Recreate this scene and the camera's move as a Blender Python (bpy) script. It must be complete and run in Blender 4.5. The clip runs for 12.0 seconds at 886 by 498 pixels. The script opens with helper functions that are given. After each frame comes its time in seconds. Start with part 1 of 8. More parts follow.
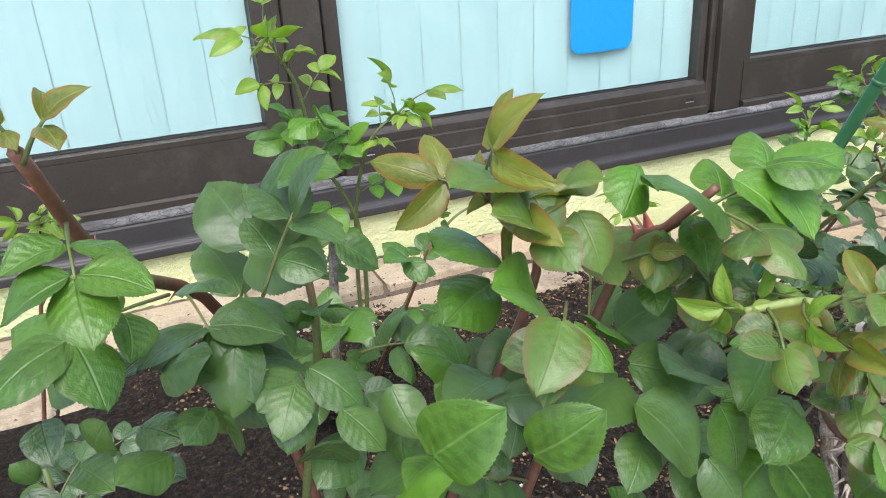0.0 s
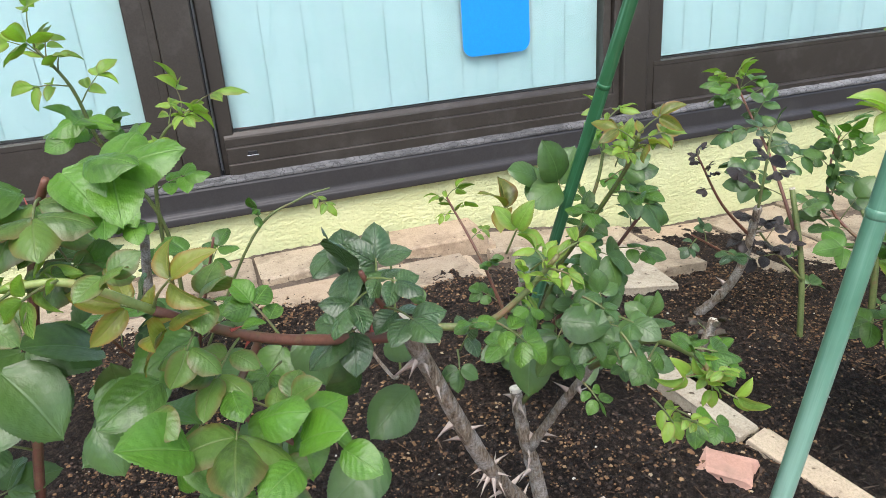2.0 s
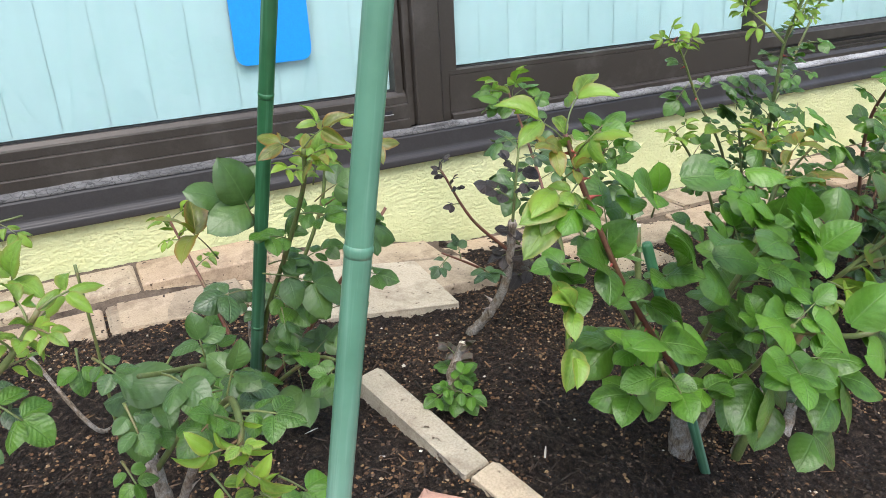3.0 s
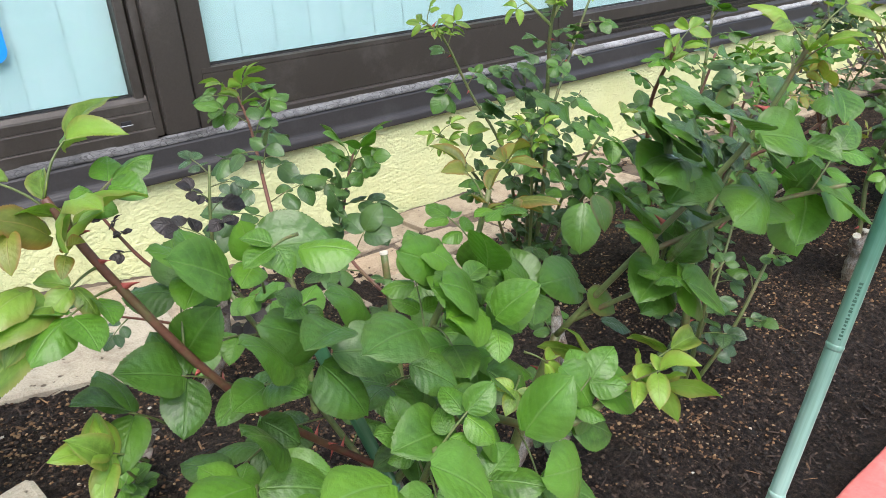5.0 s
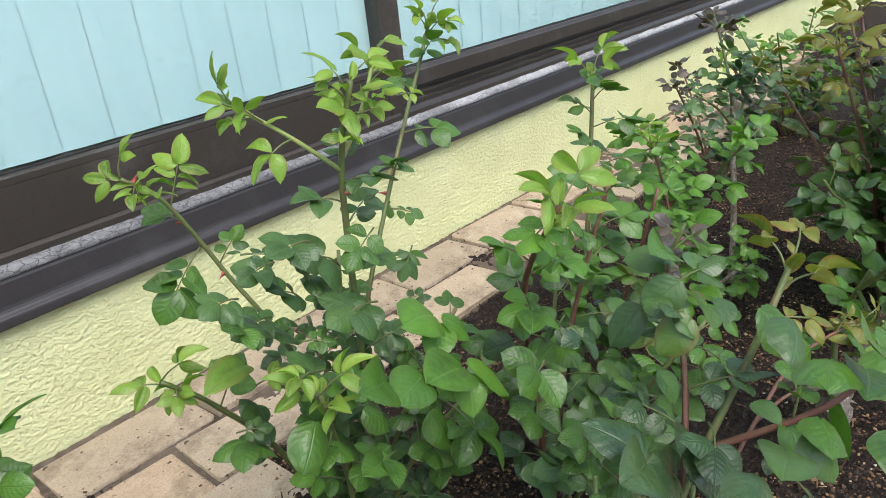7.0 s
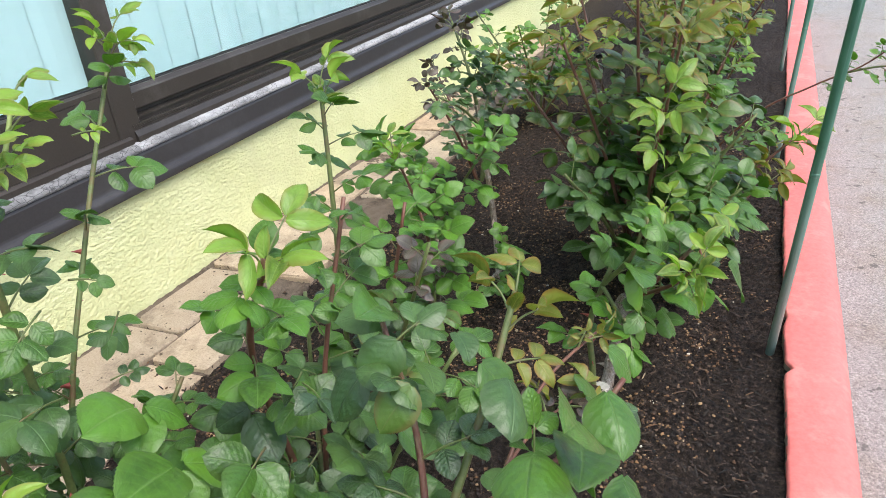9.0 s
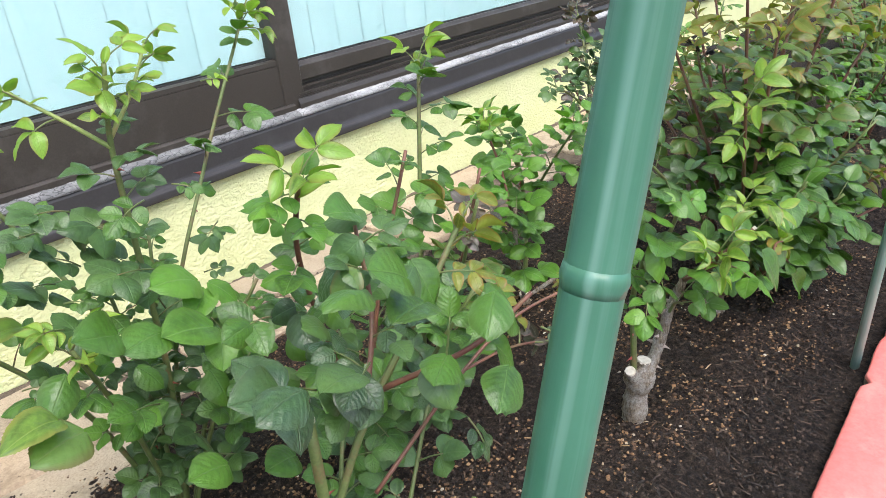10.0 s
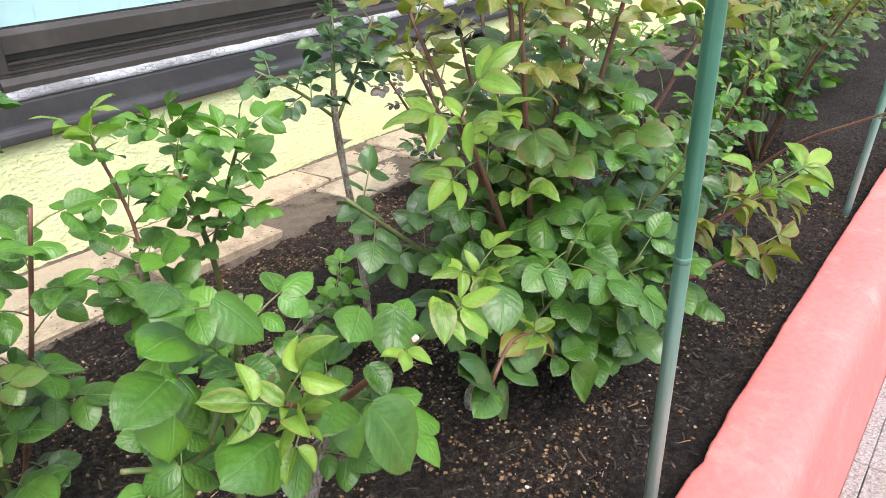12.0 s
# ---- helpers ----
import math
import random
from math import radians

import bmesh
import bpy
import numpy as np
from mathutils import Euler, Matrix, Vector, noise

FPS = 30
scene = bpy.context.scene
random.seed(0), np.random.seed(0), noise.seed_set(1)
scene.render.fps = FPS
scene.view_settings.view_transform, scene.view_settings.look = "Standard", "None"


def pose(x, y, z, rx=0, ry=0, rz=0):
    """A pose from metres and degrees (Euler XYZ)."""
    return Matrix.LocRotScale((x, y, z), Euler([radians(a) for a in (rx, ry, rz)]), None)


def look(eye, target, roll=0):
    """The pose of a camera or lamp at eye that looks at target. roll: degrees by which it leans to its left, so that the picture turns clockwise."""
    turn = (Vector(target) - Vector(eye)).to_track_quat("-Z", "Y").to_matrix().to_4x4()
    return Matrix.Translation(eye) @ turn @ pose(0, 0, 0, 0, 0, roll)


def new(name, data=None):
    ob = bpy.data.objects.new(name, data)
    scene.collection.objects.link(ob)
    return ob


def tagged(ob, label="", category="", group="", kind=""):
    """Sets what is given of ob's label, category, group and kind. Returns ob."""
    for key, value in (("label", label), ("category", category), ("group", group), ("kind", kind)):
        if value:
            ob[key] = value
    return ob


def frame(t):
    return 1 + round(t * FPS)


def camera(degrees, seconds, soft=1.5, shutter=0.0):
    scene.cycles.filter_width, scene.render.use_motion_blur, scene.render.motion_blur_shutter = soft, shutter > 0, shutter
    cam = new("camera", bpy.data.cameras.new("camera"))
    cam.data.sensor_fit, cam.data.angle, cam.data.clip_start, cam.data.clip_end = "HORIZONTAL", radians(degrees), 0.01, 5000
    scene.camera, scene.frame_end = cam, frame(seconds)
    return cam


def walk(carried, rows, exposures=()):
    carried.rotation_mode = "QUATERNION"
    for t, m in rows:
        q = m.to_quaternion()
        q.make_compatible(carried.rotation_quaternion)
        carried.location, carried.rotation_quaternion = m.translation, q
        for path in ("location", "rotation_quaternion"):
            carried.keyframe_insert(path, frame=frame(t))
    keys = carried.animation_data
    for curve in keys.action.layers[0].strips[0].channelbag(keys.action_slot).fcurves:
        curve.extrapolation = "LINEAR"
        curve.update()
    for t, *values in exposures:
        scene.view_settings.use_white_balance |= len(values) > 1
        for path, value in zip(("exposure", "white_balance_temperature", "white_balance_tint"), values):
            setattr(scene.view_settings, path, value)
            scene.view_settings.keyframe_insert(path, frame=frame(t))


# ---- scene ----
cam = camera(62.8, 12.0, soft=0.7)
PATH = [
    (0, (0.172, 0.142, 0.665), (0.885, 1.844, -0.106), -3.4),
    (0.5, (0.221, 0.149, 0.657), (0.972, 1.828, -0.128), -3.8),
    (1, (0.307, 0.092, 0.657), (0.987, 1.797, -0.136), -4.2),
    (1.5, (0.379, 0.041, 0.661), (0.996, 1.78, -0.11), -4.2),
    (2, (0.448, -0.003, 0.652), (1.039, 1.751, -0.106), -4.1),
    (2.5, (0.533, -0.01, 0.641), (1.23, 1.706, -0.114), -4.3),
    (3, (0.671, -0.009, 0.623), (1.529, 1.636, -0.123), -3.0),
    (3.5, (0.775, 0.002, 0.608), (1.753, 1.571, -0.155), -3.0),
    (3.7, (0.816, 0.017, 0.6), (1.821, 1.562, -0.177), -3.3),
    (5.3, (1.003, 0.058, 0.599), (2.108, 1.511, -0.217), -3.6),
    (5.5, (1.044, 0.07, 0.602), (2.152, 1.514, -0.227), -3.3),
    (6, (1.133, 0.119, 0.609), (2.206, 1.603, -0.194), -4.2),
    (6.5, (1.271, 0.235, 0.641), (2.413, 1.688, -0.124), -5.1),
    (7, (1.364, 0.356, 0.636), (2.705, 1.599, -0.174), -6.1),
    (7.5, (1.437, 0.435, 0.621), (2.874, 1.549, -0.212), -4.7),
    (7.7, (1.459, 0.438, 0.62), (2.923, 1.503, -0.229), -4.7),
    (9.3, (1.465, 0.318, 0.637), (3.093, 1.082, -0.238), -6.4),
    (9.5, (1.459, 0.294, 0.627), (3.009, 1.242, -0.209), -8.0),
    (10, (1.444, 0.17, 0.617), (2.8, 1.39, -0.204), -6.2),
    (10.5, (1.511, 0.093, 0.613), (2.906, 1.27, -0.204), -4.0),
    (11, (1.638, 0.086, 0.547), (3.004, 1.303, -0.26), -2.3),
    (11.5, (1.789, 0.095, 0.527), (3.16, 1.279, -0.322), -3.6),
    (12, (1.924, 0.133, 0.524), (3.319, 1.28, -0.336), -3.4),
]
EXPOSURES = [(t, stops, 6200, 12) for t, stops in ((0, 1.12), (0.7, 1.09), (1.5, 1.04), (3.5, 1.0), (5.5, 1.08), (6.0, 1.12), (6.5, 1.02), (7.0, 0.87), (7.7, 0.88), (9.3, 1.14), (10.5, 1.32), (12.0, 1.40))]
walk(cam, [(t, look(eye, target, roll)) for t, eye, target, roll in PATH], EXPOSURES)

# ---- light ----
world = bpy.data.worlds.new("sky")
scene.world = world
world.use_nodes = True
_bg = world.node_tree.nodes["Background"]
_sky = world.node_tree.nodes.new("ShaderNodeTexSky")
_sky.sky_type, _sky.sun_disc = "NISHITA", False
_sky.sun_elevation, _sky.sun_rotation = radians(58), radians(200)
_sky.air_density, _sky.dust_density, _sky.ozone_density = 1.0, 3.0, 1.0
world.node_tree.links.new(_sky.outputs["Color"], _bg.inputs["Color"])
_bg.inputs["Strength"].default_value = 0.15
sun_data = bpy.data.lights.new("sun", "SUN")
sun_data.energy, sun_data.angle, sun_data.color = 1.3, radians(40), (1.0, 0.97, 0.92)
sun = new("sun", sun_data)
sun.matrix_world = look((0.5, -2.2, 5.0), (1.6, 0.8, 0.2))

# ---- materials ----
def material(name):
    m = bpy.data.materials.new(name)
    m.use_nodes = True
    return m, m.node_tree.nodes, m.node_tree.links, m.node_tree.nodes["Principled BSDF"]


def node(nodes, kind, **values):
    n = nodes.new(kind)
    for key, value in values.items():
        n.inputs[key].default_value = value
    return n


def noise_tex(nodes, links, coord, scale, detail=4.0, rough=0.6):
    n = node(nodes, "ShaderNodeTexNoise", Scale=scale, Detail=detail, Roughness=rough)
    links.new(coord, n.inputs["Vector"])
    return n.outputs["Fac"]


def ramp(nodes, links, fac, stops):
    n = nodes.new("ShaderNodeValToRGB")
    while len(n.color_ramp.elements) < len(stops):
        n.color_ramp.elements.new(0.5)
    for e, (p, c) in zip(n.color_ramp.elements, stops):
        e.position, e.color = p, (*c, 1)
    links.new(fac, n.inputs["Fac"])
    return n.outputs["Color"]


def mix(nodes, links, fac, a, b, blend="MIX"):
    n = nodes.new("ShaderNodeMix")
    n.data_type, n.blend_type = "RGBA", blend
    for socket, value in ((n.inputs[0], fac), (n.inputs[6], a), (n.inputs[7], b)):
        if isinstance(value, (int, float)):
            socket.default_value = value
        elif isinstance(value, tuple):
            socket.default_value = (*value, 1)
        else:
            links.new(value, socket)
    return n.outputs[2]


def bump(nodes, links, bsdf, height, strength, distance):
    n = node(nodes, "ShaderNodeBump", Strength=strength, Distance=distance)
    links.new(height, n.inputs["Height"])
    links.new(n.outputs["Normal"], bsdf.inputs["Normal"])
    return n


def rough_surface(name, dark, light, scale, rough=0.8, fine=200.0, bumpy=0.3, deep=0.002, stain=None, stain_scale=3.0, metal=0.0, objects=False, shine=0.5):
    """A mottled surface: two tones, fine grain, an optional stain colour and relief."""
    m, n, l, b = material(name)
    co = n.new("ShaderNodeTexCoord").outputs["Object"]
    a = noise_tex(n, l, co, scale, 6.0)
    g = noise_tex(n, l, co, fine, 3.0)
    c = ramp(n, l, a, [(0.3, dark), (0.7, light)])
    c = mix(n, l, 0.35, c, ramp(n, l, g, [(0.3, tuple(v * 0.6 for v in dark)), (0.7, light)]), "MIX")
    if stain:
        s = ramp(n, l, noise_tex(n, l, co, stain_scale, 8.0, 0.7), [(0.52, (0, 0, 0)), (0.68, (1, 1, 1))])
        c = mix(n, l, s, c, stain)
    if objects:
        r = n.new("ShaderNodeObjectInfo").outputs["Random"]
        c = mix(n, l, 1.0, c, ramp(n, l, r, [(0.0, (0.78, 0.76, 0.74)), (0.5, (1, 0.98, 0.94)), (1.0, (1.0, 0.90, 0.83))]), "MULTIPLY")
    l.new(c, b.inputs["Base Color"])
    b.inputs["Roughness"].default_value, b.inputs["Metallic"].default_value = rough, metal
    b.inputs["Specular IOR Level"].default_value = shine
    h = n.new("ShaderNodeMath")
    h.operation = "ADD"
    l.new(a, h.inputs[0])
    l.new(g, h.inputs[1])
    bump(n, l, b, h.outputs[0], bumpy, deep)
    return m


def stucco_material():
    """Trowelled stucco: flat-topped flakes with sharp edges over a sandy ground."""
    m, n, l, b = material("pale_yellow_stucco")
    co = n.new("ShaderNodeTexCoord").outputs["Object"]
    flat = n.new("ShaderNodeVectorMath")
    flat.operation = "MULTIPLY"
    flat.inputs[1].default_value = (0.8, 1.0, 1.15)
    l.new(co, flat.inputs[0])
    flake = ramp(n, l, noise_tex(n, l, flat.outputs[0], 125, 4.0, 0.6), [(0.40, (0, 0, 0)), (0.58, (1, 1, 1))])
    sand = noise_tex(n, l, co, 420, 3.0, 0.7)
    c = ramp(n, l, noise_tex(n, l, co, 9, 6.0), [(0.3, (0.670, 0.700, 0.355)), (0.7, (0.740, 0.768, 0.425))])
    c = mix(n, l, ramp(n, l, noise_tex(n, l, co, 3.0, 8.0, 0.7), [(0.55, (0, 0, 0)), (0.75, (0.7, 0.7, 0.7))]), c, (0.60, 0.60, 0.335))
    specks = ramp(n, l, noise_tex(n, l, co, 160, 2.0, 0.5), [(0.70, (0, 0, 0)), (0.76, (0.5, 0.5, 0.5))])
    c = mix(n, l, specks, c, (0.46, 0.42, 0.24))
    l.new(c, b.inputs["Base Color"])
    b.inputs["Roughness"].default_value, b.inputs["Specular IOR Level"].default_value = 0.9, 0.2
    k = n.new("ShaderNodeMath")
    k.operation, k.inputs[1].default_value = "MULTIPLY", 0.55
    l.new(sand, k.inputs[0])
    h = n.new("ShaderNodeMath")
    h.operation = "ADD"
    l.new(flake, h.inputs[0])
    l.new(k.outputs[0], h.inputs[1])
    bump(n, l, b, h.outputs[0], 1.0, 0.0018)
    return m


M_FRAME = rough_surface("bronze_anodised", (0.044, 0.037, 0.029), (0.060, 0.051, 0.041), 6, 0.40, 400, 0.05, 0.0005, (0.078, 0.069, 0.058), 9, 0.25)
M_SILL = rough_surface("dark_sill_coating", (0.037, 0.035, 0.034), (0.046, 0.043, 0.042), 5, 0.42, 300, 0.05, 0.0005, (0.053, 0.051, 0.049), 14, 0.0, shine=0.35)
M_GASKET = rough_surface("black_rubber", (0.012, 0.012, 0.012), (0.02, 0.02, 0.02), 30, 0.7)
M_STUCCO = stucco_material()
M_PINKSTONE = rough_surface("pink_brick", (0.45, 0.25, 0.18), (0.55, 0.33, 0.25), 30, 0.9, 300, 0.5, 0.0015, (0.30, 0.19, 0.14), 18)
M_KERB = rough_surface("salmon_paint", (0.70, 0.180, 0.158), (0.76, 0.215, 0.188), 7, 0.60, 120, 0.30, 0.0012, (0.77, 0.265, 0.225), 12, shine=0.15)
M_KERBRAW = rough_surface("raw_concrete_edge", (0.14, 0.10, 0.075), (0.30, 0.23, 0.18), 40, 0.95, 250, 0.6, 0.003)
M_STEEL = rough_surface("galvanised_steel", (0.12, 0.125, 0.13), (0.2, 0.2, 0.21), 20, 0.5, 200, 0.1, 0.0005, metal=0.7)
M_ROOM = rough_surface("interior_plaster", (0.5, 0.5, 0.48), (0.6, 0.6, 0.58), 4)


def soil_material():
    """Moist potting soil: crumbs of several sizes, dark between, browner on their tops."""
    m, n, l, b = material("dark_moist_soil")
    co = n.new("ShaderNodeTexCoord").outputs["Object"]
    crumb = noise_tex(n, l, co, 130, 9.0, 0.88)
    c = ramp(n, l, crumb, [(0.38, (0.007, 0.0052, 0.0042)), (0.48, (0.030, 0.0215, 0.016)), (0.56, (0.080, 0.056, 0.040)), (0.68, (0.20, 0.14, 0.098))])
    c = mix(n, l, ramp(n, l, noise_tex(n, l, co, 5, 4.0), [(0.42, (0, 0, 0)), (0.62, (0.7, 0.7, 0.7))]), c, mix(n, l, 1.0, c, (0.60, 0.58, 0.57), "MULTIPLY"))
    l.new(c, b.inputs["Base Color"])
    b.inputs["Roughness"].default_value, b.inputs["Specular IOR Level"].default_value = 0.88, 0.25
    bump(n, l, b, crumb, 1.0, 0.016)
    return m


def paving_material():
    """Worn concrete with its sand and chippings showing, and dark spots."""
    m, n, l, b = material("worn_aggregate_concrete")
    co = n.new("ShaderNodeTexCoord").outputs["Object"]
    grain = noise_tex(n, l, co, 260, 4.0, 0.8)
    c = ramp(n, l, grain, [(0.30, (0.10, 0.094, 0.086)), (0.47, (0.27, 0.26, 0.24)), (0.56, (0.36, 0.345, 0.315)), (0.70, (0.56, 0.54, 0.50))])
    c = mix(n, l, ramp(n, l, noise_tex(n, l, co, 7, 6.0, 0.7), [(0.45, (0, 0, 0)), (0.70, (0.6, 0.6, 0.6))]), c, mix(n, l, 1.0, c, (0.80, 0.73, 0.60), "MULTIPLY"))
    c = mix(n, l, ramp(n, l, noise_tex(n, l, co, 26, 3.0, 0.5), [(0.66, (0, 0, 0)), (0.70, (0.75, 0.75, 0.75))]), c, (0.10, 0.096, 0.09))
    l.new(c, b.inputs["Base Color"])
    b.inputs["Roughness"].default_value, b.inputs["Specular IOR Level"].default_value = 0.9, 0.2
    bump(n, l, b, grain, 0.8, 0.002)
    return m


def brick_material(name, dark, light, dirt, pores=90.0):
    """Worn fired clay: sandy grain, dark pores, dirt rubbed into the low spots."""
    m, n, l, b = material(name)
    co = n.new("ShaderNodeTexCoord").outputs["Object"]
    a, g = noise_tex(n, l, co, 22, 6.0, 0.65), noise_tex(n, l, co, 330, 4.0, 0.75)
    c = ramp(n, l, a, [(0.3, dark), (0.7, light)])
    c = mix(n, l, 0.45, c, ramp(n, l, g, [(0.30, tuple(v * 0.55 for v in dark)), (0.52, light), (0.72, tuple(min(1.0, v * 1.2) for v in light))]))
    soiled = ramp(n, l, noise_tex(n, l, co, 9, 9.0, 0.75), [(0.50, (0, 0, 0)), (0.66, (0.8, 0.8, 0.8))])
    c = mix(n, l, soiled, c, dirt)
    pit = ramp(n, l, noise_tex(n, l, co, pores, 2.0, 0.5), [(0.66, (0, 0, 0)), (0.71, (1, 1, 1))])
    c = mix(n, l, pit, c, tuple(v * 0.55 for v in dirt))
    r = n.new("ShaderNodeObjectInfo").outputs["Random"]
    c = mix(n, l, 1.0, c, ramp(n, l, r, [(0.0, (0.80, 0.78, 0.76)), (0.5, (1, 0.98, 0.94)), (1.0, (1.0, 0.90, 0.82))]), "MULTIPLY")
    l.new(c, b.inputs["Base Color"])
    b.inputs["Roughness"].default_value, b.inputs["Specular IOR Level"].default_value = 0.93, 0.2
    h = n.new("ShaderNodeMath")
    h.operation = "SUBTRACT"
    l.new(g, h.inputs[0])
    l.new(pit, h.inputs[1])
    bump(n, l, b, h.outputs[0], 0.9, 0.0022)
    return m


def bark_material():
    """Old rose bark: brown fibres along the stem under patches of pale grey skin."""
    m, n, l, b = material("grey_rose_bark")
    co = n.new("ShaderNodeTexCoord").outputs["Object"]
    along = n.new("ShaderNodeVectorMath")
    along.operation = "MULTIPLY"
    along.inputs[1].default_value = (1.0, 1.0, 0.22)
    l.new(co, along.inputs[0])
    fibre = noise_tex(n, l, along.outputs[0], 420, 6.0, 0.75)
    c = ramp(n, l, fibre, [(0.34, (0.060, 0.044, 0.029)), (0.52, (0.24, 0.19, 0.135)), (0.68, (0.44, 0.38, 0.29))])
    skin = ramp(n, l, noise_tex(n, l, co, 60, 5.0, 0.65), [(0.44, (0, 0, 0)), (0.58, (0.85, 0.85, 0.85))])
    c = mix(n, l, skin, c, ramp(n, l, noise_tex(n, l, co, 500, 4.0, 0.7), [(0.35, (0.21, 0.19, 0.16)), (0.6, (0.50, 0.47, 0.42))]))
    l.new(c, b.inputs["Base Color"])
    b.inputs["Roughness"].default_value, b.inputs["Specular IOR Level"].default_value = 0.9, 0.2
    bump(n, l, b, fibre, 1.0, 0.004)
    return m


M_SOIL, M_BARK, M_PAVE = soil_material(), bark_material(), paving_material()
M_BRICK = brick_material("cream_firebrick", (0.36, 0.285, 0.20), (0.55, 0.465, 0.345), (0.20, 0.155, 0.112))
M_PALE = brick_material("pale_concrete_block", (0.48, 0.42, 0.31), (0.66, 0.60, 0.47), (0.30, 0.235, 0.17), 70.0)
M_SAND = rough_surface("sandy_dirt", (0.10, 0.077, 0.056), (0.23, 0.182, 0.135), 30, 0.95, 420, 1.0, 0.004, (0.035, 0.026, 0.02), 14, shine=0.15)
M_GREENCANE = rough_surface("green_cane", (0.075, 0.11, 0.03), (0.16, 0.2, 0.06), 40, 0.5, 400, 0.2, 0.0008, (0.17, 0.10, 0.05), 30)
M_REDCANE = rough_surface("reddish_cane", (0.10, 0.035, 0.025), (0.19, 0.085, 0.05), 40, 0.5, 400, 0.2, 0.0008, (0.13, 0.12, 0.05), 30)
M_LIMECANE = rough_surface("young_lime_cane", (0.20, 0.27, 0.07), (0.30, 0.36, 0.11), 50, 0.5, 400, 0.15, 0.0005, (0.30, 0.16, 0.08), 25)
M_CUT = rough_surface("fresh_cut_wood", (0.62, 0.56, 0.44), (0.74, 0.69, 0.58), 200, 0.8)
M_THORN = rough_surface("pale_thorn", (0.42, 0.33, 0.26), (0.55, 0.47, 0.40), 90, 0.7)
M_REDTHORN = rough_surface("red_thorn", (0.35, 0.06, 0.05), (0.5, 0.12, 0.09), 90, 0.5)


def stake_material(name, dark, light, streaky, worn, chalk):
    m, n, l, b = material(name)
    co = n.new("ShaderNodeTexCoord").outputs["Object"]
    sep = n.new("ShaderNodeSeparateXYZ")
    l.new(co, sep.inputs[0])
    streak = n.new("ShaderNodeVectorMath")
    streak.operation = "MULTIPLY"
    streak.inputs[1].default_value = (1, 1, 0.03)
    l.new(co, streak.inputs[0])
    s = noise_tex(n, l, streak.outputs[0], 350, 3.0)
    a = noise_tex(n, l, co, 30, 5.0)
    c = ramp(n, l, a, [(0.3, dark), (0.7, light)])
    c = mix(n, l, ramp(n, l, s, [(0.5, (0, 0, 0)), (0.75, (0.55, 0.55, 0.55))]), c, streaky)
    # pale lengthwise bands: dusty wear, with the sky's sheen painted into the same colour
    sheen_band = noise_tex(n, l, streak.outputs[0], 95, 2.0)
    c = mix(n, l, ramp(n, l, sheen_band, [(0.55, (0, 0, 0)), (0.66, (0.5, 0.5, 0.5))]), c, worn)
    # chalky weathering near the soil
    f = n.new("ShaderNodeMapRange")
    f.inputs[1].default_value, f.inputs[2].default_value = 0.34, 0.03
    l.new(sep.outputs["Z"], f.inputs[0])
    w = n.new("ShaderNodeMath")
    w.operation = "MULTIPLY"
    l.new(f.outputs[0], w.inputs[0])
    l.new(ramp(n, l, s, [(0.3, (0.7 * chalk,) * 3), (0.6, (chalk,) * 3)]), w.inputs[1])
    c = mix(n, l, w.outputs[0], c, (0.36, 0.54, 0.46))
    l.new(c, b.inputs["Base Color"])
    b.inputs["Roughness"].default_value, b.inputs["Specular IOR Level"].default_value = 0.38, 0.5
    bump(n, l, b, s, 0.25, 0.0006)
    return m


M_STAKE = stake_material("green_coated_stake", (0.024, 0.112, 0.042), (0.038, 0.160, 0.064), (0.10, 0.27, 0.15), (0.22, 0.42, 0.30), 0.12)
M_STAKEWORN = stake_material("worn_green_stake", (0.070, 0.180, 0.112), (0.095, 0.235, 0.150), (0.17, 0.33, 0.24), (0.21, 0.40, 0.30), 0.85)
M_STAKEOLD = stake_material("weathered_green_stake", (0.036, 0.122, 0.074), (0.052, 0.165, 0.102), (0.11, 0.22, 0.17), (0.19, 0.33, 0.27), 1.0)


def glass_material():
    m, n, l, b = material("window_glass")
    out = n["Material Output"]
    n.remove(b)
    face = n.new("ShaderNodeLayerWeight")
    face.inputs["Blend"].default_value = 0.5
    power = n.new("ShaderNodeMath")
    power.operation = "POWER"
    power.inputs[1].default_value = 4.0
    l.new(face.outputs["Facing"], power.inputs[0])
    fres = n.new("ShaderNodeMapRange")
    fres.inputs[3].default_value, fres.inputs[4].default_value = 0.05, 1.0
    l.new(power.outputs[0], fres.inputs[0])
    t = n.new("ShaderNodeBsdfTransparent")
    t.inputs["Color"].default_value = (0.93, 0.985, 0.98, 1)
    g = node(n, "ShaderNodeBsdfGlossy", Roughness=0.015)
    mx = n.new("ShaderNodeMixShader")
    l.new(fres.outputs[0], mx.inputs[0])
    l.new(t.outputs[0], mx.inputs[1])
    l.new(g.outputs[0], mx.inputs[2])
    l.new(mx.outputs[0], out.inputs["Surface"])
    return m


M_GLASS = glass_material()
M_BLIND = rough_surface("pale_blue_blind_fabric", (0.525, 0.67, 0.662), (0.58, 0.72, 0.712), 3, 0.8, 700, 0.1, 0.0004)


def plain(name, colour, rough=0.5, vary=0.12):
    return rough_surface(name, tuple(c * (1 - vary) for c in colour), colour, 12, rough, 300, 0.08, 0.0005)


M_BLUE = plain("blue_sticker_film", (0.012, 0.30, 0.92), 0.4, 0.04)
M_SILVER = plain("silver_trim", (0.5, 0.5, 0.5), 0.35)
M_MARK = plain("dark_print", (0.030, 0.095, 0.060), 0.6)


